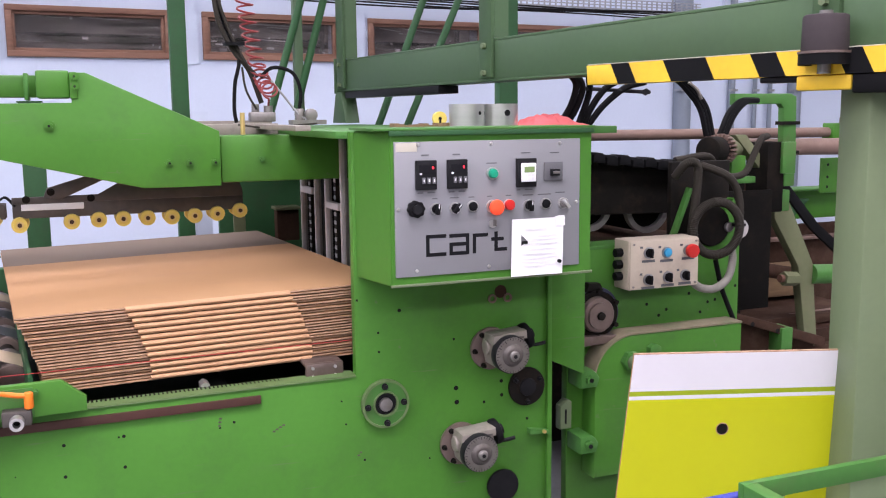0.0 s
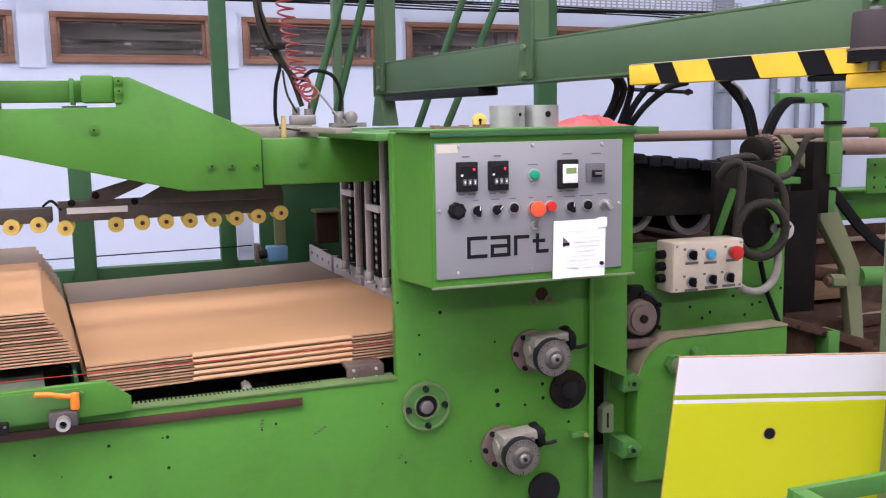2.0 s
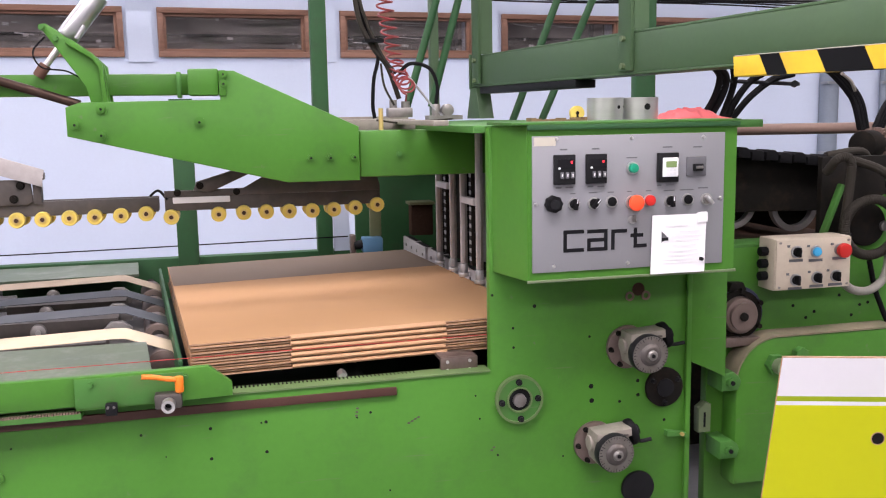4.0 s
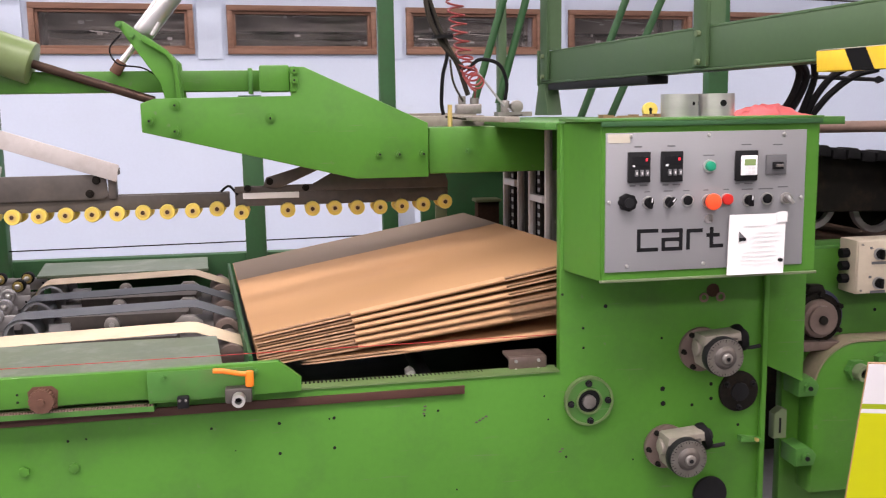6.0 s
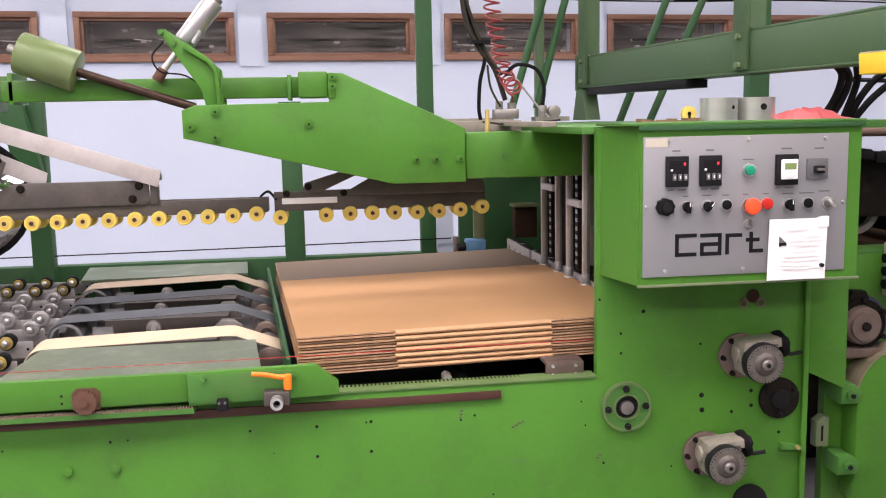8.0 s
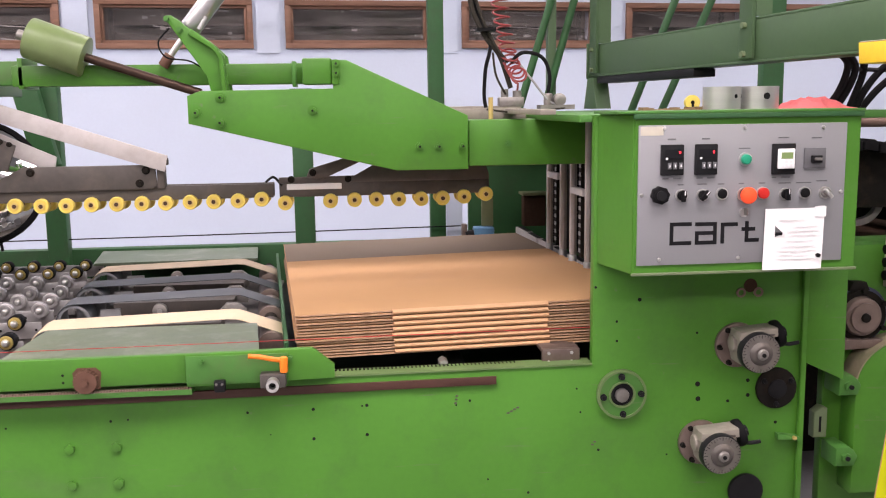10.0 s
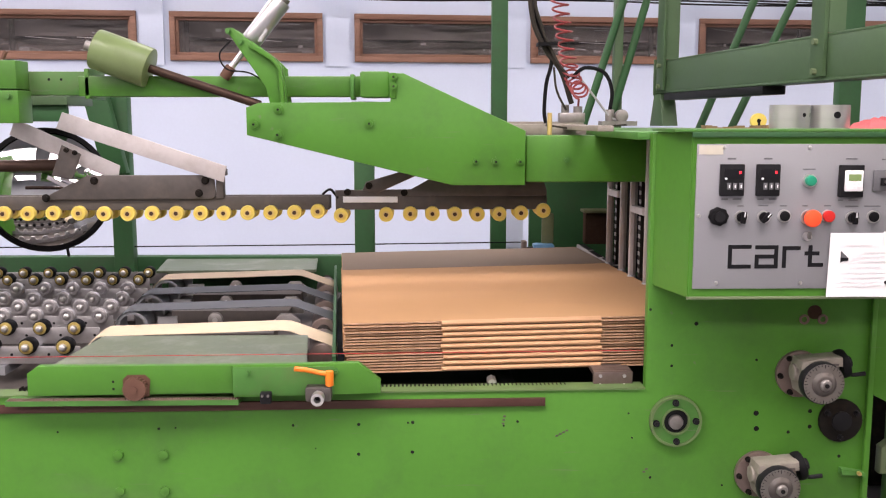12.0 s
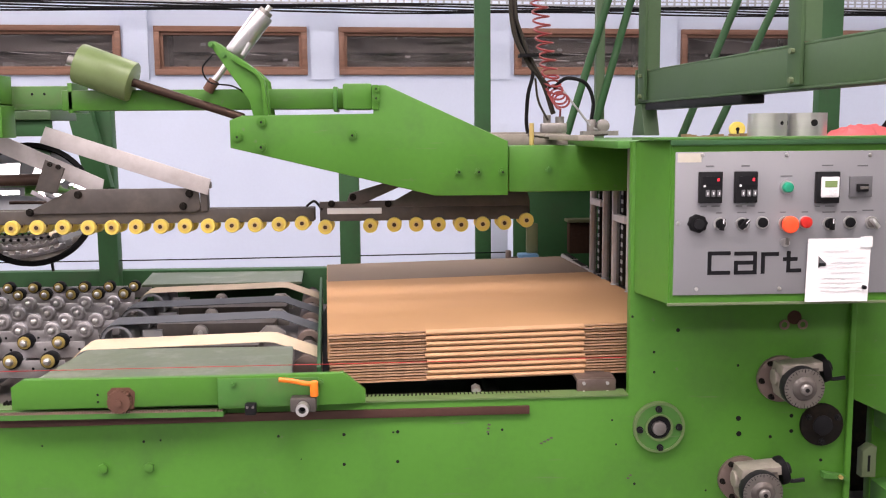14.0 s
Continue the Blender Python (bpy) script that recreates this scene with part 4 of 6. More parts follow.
    part("air_line", hose(bmesh.new(), [(-0.20, 0.0, 1.79), (-0.23, -0.01, 1.75), (-0.21, -0.01, 1.71), (-0.15, 0.0, 1.70), (-0.10, 0.02, 1.67)], 0.0025, 6), BLACK, t)


def column_head():
    t = thing("column_head", "green column head that carries the swing beam", "column", (0, 2.75, 0))
    part("head_tube", B(-1.3, -0.63, 0.03, 0.15, 1.640, 1.708, 0.004), GREEN2, t)
    part("head_flange", B(-0.636, -0.622, 0.02, 0.158, 1.630, 1.716, 0.002), GREEN, t)
    part("front_post", B(-0.95, -0.795, -0.06, 0.028, 1.655, 1.735, 0.004), GREEN, t)
    part("front_plate", B(-0.95, -0.79, -0.066, 0.028, 1.56, 1.652, 0.004), GREEN, t)
    part("hood", B(-1.3, -0.865, 0.5, 0.75, 1.62, 1.66, 0.004), GANTRY, t)
    part("hood_skirt", B(-1.3, -0.875, 0.52, 0.54, 1.565, 1.62, 0.003), DARKGREEN, t)
    part("eye_bolt", C((-0.85, -0.02, 1.735), (-0.835, -0.02, 1.762), 0.006, seg=10), RUST, t)
    for x, z in ((-0.85, 1.635), (-0.815, 1.635)):
        part("bolt", bolt(bmesh.new(), x, -0.066, z, 0.006), GREEN2, t)
    for z in (1.655, 1.672, 1.69):
        part("flange_bolt", C((-0.636, 0.03, z), (-0.645, 0.03, z), 0.005, seg=8), GREEN2, t)
    for x in (-0.74, -0.705):
        part("drilled_hole", C((x, 0.032, 1.685), (x, 0.0294, 1.685), 0.004, seg=8), WELL, t)
    part("column", B(-1.5, -1.3, 0.0, 0.2, 0.0, 1.8, 0.004), GREEN, t)


def wheel_bars():
    """Two rows of yellow press wheels on dark steel bars."""
    wy = 2.85
    bars = [("press_wheel_bar", -1.30, 0.054, [(-0.848 - 0.073 * 1, 1.291), (-0.848, 1.291), (-0.773, 1.292), (-0.697, 1.292), (-0.622, 1.29), (-0.551, 1.29), (-0.479, 1.291), (-0.406, 1.291), (-0.333, 1.291), (-0.264, 1.291), (-0.192, 1.292), (-0.123, 1.292), (-0.051, 1.293), (0.019, 1.296)]),
            ("press_wheel_bar", 0.072, 0.712, [(0.089, 1.283), (0.225, 1.286), (0.298, 1.288), (0.365, 1.288), (0.433, 1.287), (0.502, 1.286), (0.568, 1.287), (0.634, 1.29), (0.702, 1.297)])]
    tyre = C((0, -0.014, 0), (0, 0.008, 0), 0.0225, seg=24, bevel=0.004)
    ring(tyre, (0, -0.0165, 0), (0, -0.0135, 0), 0.0165, 0.0205, 24)
    tm = finish("tyre", tyre, YELLOW)
    hub = ring(bmesh.new(), (0, -0.0165, 0), (0, -0.0135, 0), 0.006, 0.0105, 20)
    hm = finish("hub", hub, BRASS)
    ax = finish("axle", C((0, -0.018, 0), (0, -0.012, 0), 0.0062, seg=12), DUSTRUST)
    used = False
    for name, x0, x1, ws in bars:
        t = thing(name, "dark steel bar with a row of yellow press wheels", "wheel bar", (0, wy, 0), "press wheel bars")
        part("bar", B(x0, x1, 0.0, 0.012, 1.30, 1.342, 0.002), BARSTEEL, t)
        part("bar", B(x0, x1, 0.05, 0.062, 1.30, 1.342, 0.002), BARSTEEL, t)
        for x, z in ws:
            for y in (0.0, 0.075):
                if not used:
                    for o in (tm, hm, ax):
                        o.parent = t if o is tm else tm
                    tm.matrix_basis = pose(x, y, z)
                    used = True
                else:
                    a = piece("tyre", tm.data, pose(x, y, z), t)
                    piece("hub", hm.data, Matrix(), a)
                    piece("axle", ax.data, Matrix(), a)
        if x0 < 0:
            part("hanger_plate", P([(-0.80, 1.338), (-0.665, 1.406), (-0.29, 1.406), (-0.285, 1.345), (-0.30, 1.334), (-0.80, 1.332)], -0.012, 0.0, 0.003), BARSTEEL, t)
            for x, z in ((-0.645, 1.39), (-0.315, 1.39), (-0.335, 1.352), (-0.79, 1.338)):
                part("bolt", bolt(bmesh.new(), x, -0.012, z, 0.008), GRIMY, t)
            part("link_block", B(-0.285, -0.262, -0.01, 0.02, 1.335, 1.415, 0.003), BARSTEEL, t)
            for (p, q, y) in (((-0.745, 1.585), (-0.258, 1.425), -0.02), ((-0.90, 1.565), (-0.585, 1.425), 0.02)):
                w = 0.04
                part("link_strap", P([(p[0], p[1] - w), (p[0] + 0.02, p[1] + 0.008), (q[0] + 0.01, q[1] + 0.008), (q[0], q[1] - w)], y - 0.006, y, 0.002), PALESTRAP, t, "pale scuffed link strap")
            part("strap_lug", B(-0.36 + 0.05, -0.25, -0.025, 0.0, 1.405, 1.425, 0.002), BARSTEEL, t)
            part("pivot_lug", P([(-0.762, 1.405), (-0.70, 1.395), (-0.672, 1.47), (-0.727, 1.497)], -0.04, -0.028, 0.004), BARSTEEL, t)
            for x, z in ((-0.712, 1.482), (-0.688, 1.474)):
                part("bolt", bolt(bmesh.new(), x, -0.04, z, 0.005), GRIMY, t)
            part("spring_rod", C((-1.1, 0.0, 1.43), (-0.73, 0.0, 1.437), 0.018), RODBROWN, t)
        else:
            part("pale_strip", B(0.095, 0.26, -0.004, 0.0, 1.322, 1.34, 0.001), PAPER, t, "white rubbed strip")
            part("top_bar", P([(0.072, 1.342), (0.072, 1.36), (0.30, 1.362), (0.36, 1.395), (0.70, 1.395), (0.712, 1.36), (0.712, 1.342)], -0.006, 0.0, 0.002), BARSTEEL, t)
            part("link", P([(0.155, 1.36), (0.165, 1.385), (0.30, 1.425), (0.32, 1.405), (0.20, 1.352)], -0.022, -0.008, 0.003), BARSTEEL, t)
            for x, z in ((0.175, 1.374), (0.28, 1.352), (0.11, 1.355)):
                part("bolt", bolt(bmesh.new(), x, -0.022 if x < 0.2 else -0.006, z, 0.007), GRIMY, t)
            part("drop_plate", B(0.688, 0.715, 0.012, 0.03, 1.285, 1.345, 0.002), BARSTEEL, t)
            part("cable", hose(bmesh.new(), [(0.03, 0.03, 1.345), (0.055, 0.02, 1.36), (0.08, 0.0, 1.335)], 0.004, 6), BLACK, t)


def convex_mirror():
    t = thing("convex_mirror", "round convex safety mirror with a black rim", "mirror", (-0.97, 3.3, 1.33))
    bm = bmesh.new()
    R, r, n, k = 0.42, 0.205, 40, 10
    rows = []
    for i in range(1, k + 1):
        a = r * i / k
        d = math.sqrt(R * R - a * a) - math.sqrt(R * R - r * r)
        rows.append([bm.verts.new((a * math.cos(th), -d, a * math.sin(th))) for th in [2 * math.pi * j / n for j in range(n)]])
    c = bm.verts.new((0, -(R - math.sqrt(R * R - r * r)), 0))
    for j in range(n):
        bm.faces.new((c, rows[0][j], rows[0][(j + 1) % n]))
        for i in range(k - 1):
            bm.faces.new((rows[i][j], rows[i + 1][j], rows[i + 1][(j + 1) % n], rows[i][(j + 1) % n]))
    part("mirror_glass", bm, MIRROR, t, "bulging mirror surface")
    part("rim", ring(bmesh.new(), (0, -0.008, 0), (0, 0.016, 0), 0.2, 0.216, 40), BLACK, t)
    part("back_shell", C((0, 0.016, 0), (0, 0.05, 0), 0.205, 0.12), BLACK, t)
    part("bracket", C((0.06, 0.03, -0.235), (0.05, 0.04, -0.16), 0.005, seg=8), BLACKMETAL, t)
    t.rotation_euler = (radians(-8), 0, radians(14))


def rear_posts():
    for x0, x1, z1, mat, y in ((0.056, 0.138, 1.64, DARKGREEN, 3.88), (-0.94, -0.86, 1.70, DARKGREEN, 3.88), (0.625, 0.69, 3.2, DARKGREEN, 3.92)):
        t = thing("rear_post", "green square steel post behind the machine", "post", ((x0 + x1) / 2, y, 0), "rear posts")
        w = (x1 - x0) / 2
        part("post_tube", B(-w, w, 0, 0.06, 0.0, z1, 0.003), mat, t)
        part("foot_plate", B(-w - 0.04, w + 0.04, -0.05, 0.11, 0.0, 0.012), mat, t)
        part("cap", B(-w - 0.004, w + 0.004, -0.004, 0.064, z1, z1 + 0.006), mat, t)
    t = thing("diagonal_brace", "dark green diagonal brace behind the machine", "brace", (0, 3.88, 0))
    part("brace_tube", P([(-1.03, 1.74), (-0.935, 1.74), (-0.852, 1.36), (-0.946, 1.36)], -0.07, -0.02, 0.003), DARKGREEN, t)
    part("brace_plate", B(-1.2, -0.95, -0.012, -0.004, 1.655, 1.72), DARKGREEN, t)
    part("blue_sheet", B(0.695, 0.762, 0.05, 0.06, 1.0, 1.6), WALLPAINT, t)


front_frame()
handwheel(1.234, 0.980)
handwheel(1.147, 0.735)
guide_carriage()
bed()
belt_table()
skate_conveyor()
PUSHER = pusher()
press_arm()
column_head()
wheel_bars()
convex_mirror()
rear_posts()

# ---- control box ----
def control_box():
    t = thing("control_box", "green sheet-steel control box with a grey operating panel", "control panel", (0, 1.985, 0))
    bm = bmesh.new()
    foot = [(0.902, 0.0), (1.422, 0.0), (1.43, 0.165), (0.866, 0.165)]
    lo = [bm.verts.new((x, y, 1.188)) for x, y in foot]
    hi = [bm.verts.new((x, y, 1.542)) for x, y in foot]
    bm.faces.new(lo[::-1])
    bm.faces.new(hi)
    for i in range(4):
        bm.faces.new((lo[i], lo[(i + 1) % 4], hi[(i + 1) % 4], hi[i]))
    bmesh.ops.bevel(bm, geom=bm.edges[:], offset=0.003, segments=2, affect="EDGES")
    part("housing", bm, GREEN, t)
    part("lid", P([(0.862, 1.543), (1.428, 1.543), (1.428, 1.549), (0.862, 1.549)], -0.006, 0.19, 0.002), GREEN2, t)
    part("drip_edge", B(0.899, 1.424, -0.008, 0.0, 1.532, 1.543, 0.001), DARKGREEN, t)
    part("lower_edge", B(0.899, 1.424, -0.006, 0.0, 1.186, 1.192, 0.001), PALEGREEN, t, "worn bright lower edge")
    p = part("panel", B(0.911, 1.387, -0.004, 0.0, 1.209, 1.518, 0.001), PANEL, t, "grey metal operating panel")
    Y = -0.004
    for x, z in [(0.968, 1.511), (1.15, 1.510), (1.331, 1.508), (0.962, 1.222), (1.144, 1.221), (0.919, 1.366), (1.378, 1.364)]:
        part("panel_screw", C((x, Y, z), (x, Y - 0.004, z), 0.0045, 0.003, seg=12), STEEL, t)
    for x0, x1 in ((0.960, 1.010), (1.037, 1.086)):
        c = part("preset_counter", B(x0, x1, Y - 0.012, Y, 1.409, 1.476, 0.002), BLACKMETAL, t, "black preset counter with red digits")
        part("counter_window", B(x0 + 0.006, x1 - 0.005, Y - 0.0135, Y - 0.012, 1.446, 1.466), INK, c)
        for dz in (0.459,):
            part("digit", B(x1 - 0.0125, x1 - 0.0085, Y - 0.0145, Y - 0.0135, 1.0 + dz - 0.003, 1.0 + dz + 0.0028), DIGIT, c)
        part("counter_key", C((x0 + 0.010, Y - 0.012, 1.446), (x0 + 0.010, Y - 0.016, 1.446), 0.0024, seg=12), PAPER, c)
        for k in range(3):
            part("thumbwheel", B(x0 + 0.013 + k * 0.0125, x0 + 0.021 + k * 0.0125, Y - 0.015, Y - 0.012, 1.423, 1.437, 0.001), GREYINK, c)
            part("wheel_mark", B(x0 + 0.016 + k * 0.0125, x0 + 0.018 + k * 0.0125, Y - 0.0158, Y - 0.015, 1.427, 1.433), FAINTINK, c)
        part("engraving", B(x0 + 0.006, x0 + 0.02, Y - 0.0006, Y, 1.400, 1.4035), GREYINK, t)
        part("engraving", B(x0 + 0.03, x1 - 0.002, Y - 0.0006, Y, 1.400, 1.4035), GREYINK, t)
        part("engraving", B(x0 + 0.016, x0 + 0.034, Y - 0.0006, Y, 1.4855, 1.489), GREYINK, t)
    tm = part("timer_housing", B(1.213, 1.264, Y - 0.012, Y, 1.406, 1.474, 0.002), BLACKMETAL, t)
    tw = part("timer_face", B(1.2215, 1.260, Y - 0.018, Y - 0.012, 1.419, 1.463, 0.002), PAPER, tm, "white digital timer face")
    part("timer_display", B(1.228, 1.2545, Y - 0.019, Y - 0.018, 1.441, 1.455), LCD, tw)
    for k in range(6):
        part("timer_key", B(1.228 + (k % 3) * 0.0095, 1.234 + (k % 3) * 0.0095, Y - 0.0195, Y - 0.018, 1.424 + (k // 3) * 0.008, 1.429 + (k // 3) * 0.008), FAINTINK, tw)
    mc = part("breaker_plate", B(1.288, 1.338, Y - 0.004, Y, 1.418, 1.463, 0.001), GREYINK, t)
    part("breaker", B(1.302, 1.326, Y - 0.014, Y - 0.004, 1.430, 1.447, 0.002), BLACKMETAL, mc)
    part("breaker_toggle", B(1.306, 1.322, Y - 0.02, Y - 0.014, 1.436, 1.442, 0.001), DULLSTEEL, mc)
    for x0, x1, z in [(1.228, 1.252, 1.4855), (1.305, 1.328, 1.484), (1.138, 1.164, 1.4635), (1.001, 1.014, 1.386), (1.046, 1.067, 1.3865), (1.092, 1.107, 1.386), (1.140, 1.152, 1.386), (1.187, 1.201, 1.386), (1.232, 1.26, 1.385), (1.273, 1.308, 1.385), (1.32, 1.345, 1.388), (1.216, 1.226, 1.398), (1.238, 1.258, 1.398)]:
        part("engraving", B(x0, x1, Y - 0.0006, Y, z, z + 0.0026), GREYINK, t)
    # large knob
    poly = []
    for k in range(32):
        a = 2 * math.pi * k / 32
        r = 0.0195 if k % 4 < 2 else 0.0178
        poly.append((0.958 + r * math.cos(a), 1.366 + r * math.sin(a)))
    kn = part("speed_knob", P(poly, Y - 0.02, Y, 0.001), BLACK, t, "black fluted speed knob")
    part("knob_cap", C((0.958, Y - 0.02, 1.366), (0.958, Y - 0.024, 1.366), 0.011), BLACKMETAL, kn)

    def bezel(x, z, r=0.0135):
        part("bezel", ring(bmesh.new(), (x, Y - 0.006, z), (x, Y, z), r * 0.8, r, 24), STEEL, t)

    for x, z, tilt in ((1.009, 1.364, 0.1), (1.057, 1.364, 0.7), (1.247, 1.362, 0.0), (1.340, 1.363, -0.7)):
        bezel(x, z)
        s = part("selector", C((x, Y, z), (x, Y - 0.012, z), 0.0105, bevel=0.001), BLACK if x < 1.3 else DULLSTEEL, t)
        h = part("selector_handle", B(-0.004, 0.004, -0.012, 0.0, -0.0125, 0.0125, 0.001), BLACK if x < 1.3 else STEEL, s)
        h.matrix_basis = Matrix.Translation((x, Y - 0.012, z)) @ Matrix.Rotation(tilt, 4, "Y")
        mk = part("selector_mark", B(-0.001, 0.001, -0.0132, -0.012, 0.002, 0.012), PAPER, s)
        mk.matrix_basis = h.matrix_basis
    for x, z in ((1.101, 1.366), (1.292, 1.364)):
        bezel(x, z)
        part("push_button", C((x, Y, z), (x, Y - 0.011, z), 0.0108, bevel=0.002), BLACK, t)
    bezel(1.152, 1.441, 0.0145)
    part("green_lamp", C((1.152, Y, 1.441), (1.152, Y - 0.016, 1.441), 0.012, 0.0105, bevel=0.002), GREENBUTTON, t, "green indicator lens")
    bezel(1.152, 1.363, 0.0155)
    part("mushroom_button", C((1.156, Y - 0.012, 1.362), (1.156, Y - 0.026, 1.362), 0.0185, bevel=0.005), REDGLOW, t, "red mushroom stop button")
    part("button_stem", C((1.155, Y, 1.362), (1.155, Y - 0.012, 1.362), 0.01), DULLSTEEL, t)
    bezel(1.1945, 1.3655)
    part("red_button", C((1.1945, Y, 1.3655), (1.1945, Y - 0.014, 1.3655), 0.0125, bevel=0.002), REDBUTTON, t, "red push button")
    kl = part("key_switch", C((1.152, Y, 1.322), (1.152, Y - 0.008, 1.322), 0.009), STEEL, t)
    part("key", B(1.1505, 1.1535, Y - 0.024, Y - 0.008, 1.318, 1.334, 0.001), DULLSTEEL, kl)
    # big black block letterforms as plain strips
    w = 0.0085

    def strip(x0, x1, z0, z1):
        part("letter_stroke", B(x0, x1, Y - 0.0008, Y, z0, z1), INK, t)

    strip(0.985, 0.985 + w, 1.253, 1.304)
    strip(0.985 + w, 1.035, 1.304 - w, 1.304)
    strip(0.985 + w, 1.035, 1.253, 1.253 + w)
    strip(1.043, 1.093, 1.303 - w, 1.303)
    strip(1.093 - w, 1.093, 1.253, 1.303 - w)
    strip(1.043, 1.093 - w, 1.253, 1.253 + w)
    strip(1.043, 1.043 + w, 1.253 + w, 1.283)
    strip(1.043 + w, 1.093 - w, 1.283 - w, 1.283)
    strip(1.102, 1.102 + w, 1.254, 1.301)
    strip(1.102 + w, 1.141, 1.301 - w, 1.301)
    strip(1.158, 1.158 + w, 1.256, 1.303)
    strip(1.150, 1.158, 1.281, 1.281 + w)
    strip(1.158 + w, 1.182, 1.281, 1.281 + w)
    strip(1.158 + w, 1.191, 1.256, 1.256 + w)
    part("label_tape", B(0.915, 0.966, Y - 0.0008, Y, 1.496, 1.5155), TAPE, t, "yellowed label tape")
    # sheet of paper, taped over the panel
    pp = thing("paper_note", "white printed paper sheet taped on the panel", "paper", (1.271, 1.977, 1.258))
    bm = bmesh.new()
    nx, nz = 10, 12
    g = [[bm.verts.new((-0.073 + 0.138 * i / nx + 0.003 * (j / nz), -0.004 - 0.0012 * math.sin(i * 0.9) * (1 - j / nz) ** 2, -0.066 + 0.138 * j / nz + (0.004 if i > 8 and j == nz else 0))) for i in range(nx + 1)] for j in range(nz + 1)]
    for j in range(nz):
        for i in range(nx):
            bm.faces.new((g[j][i], g[j][i + 1], g[j + 1][i + 1], g[j + 1][i]))
    back = bmesh.ops.extrude_face_region(bm, geom=bm.faces[:])
    bmesh.ops.translate(bm, verts=[v for v in back["geom"] if isinstance(v, bmesh.types.BMVert)], vec=(0, 0.0007, 0))
    part("sheet", bm, PAPER, pp)
    for k, (x0, x1, z) in enumerate([(-0.035, 0.02, 0.045), (0.0, 0.05, 0.03), (-0.02, 0.055, 0.02), (-0.01, 0.05, 0.01), (-0.02, 0.04, -0.002), (-0.035, 0.045, -0.014), (-0.04, 0.05, -0.024), (-0.045, 0.03, -0.034), (-0.04, 0.045, -0.042)]):
        part("text_bar", B(x0, x1, -0.0058, -0.0054, z, z + 0.0022), FAINTINK, pp)
    part("print_mark", P([(-0.047, 0.008), (-0.03, 0.018), (-0.047, 0.034)], -0.0060, -0.0055), GREYINK, pp)
    part("print_mark", B(-0.047, -0.03, -0.0064, -0.0058, 0.012, 0.019), INK, pp)
    part("tape", B(0.044, 0.070, -0.0065, -0.0055, 0.052, 0.075), PAPER, pp)
    part("pin", C((0.055, -0.012, -0.035), (0.055, -0.004, -0.035), 0.0045, seg=12), INK, pp)


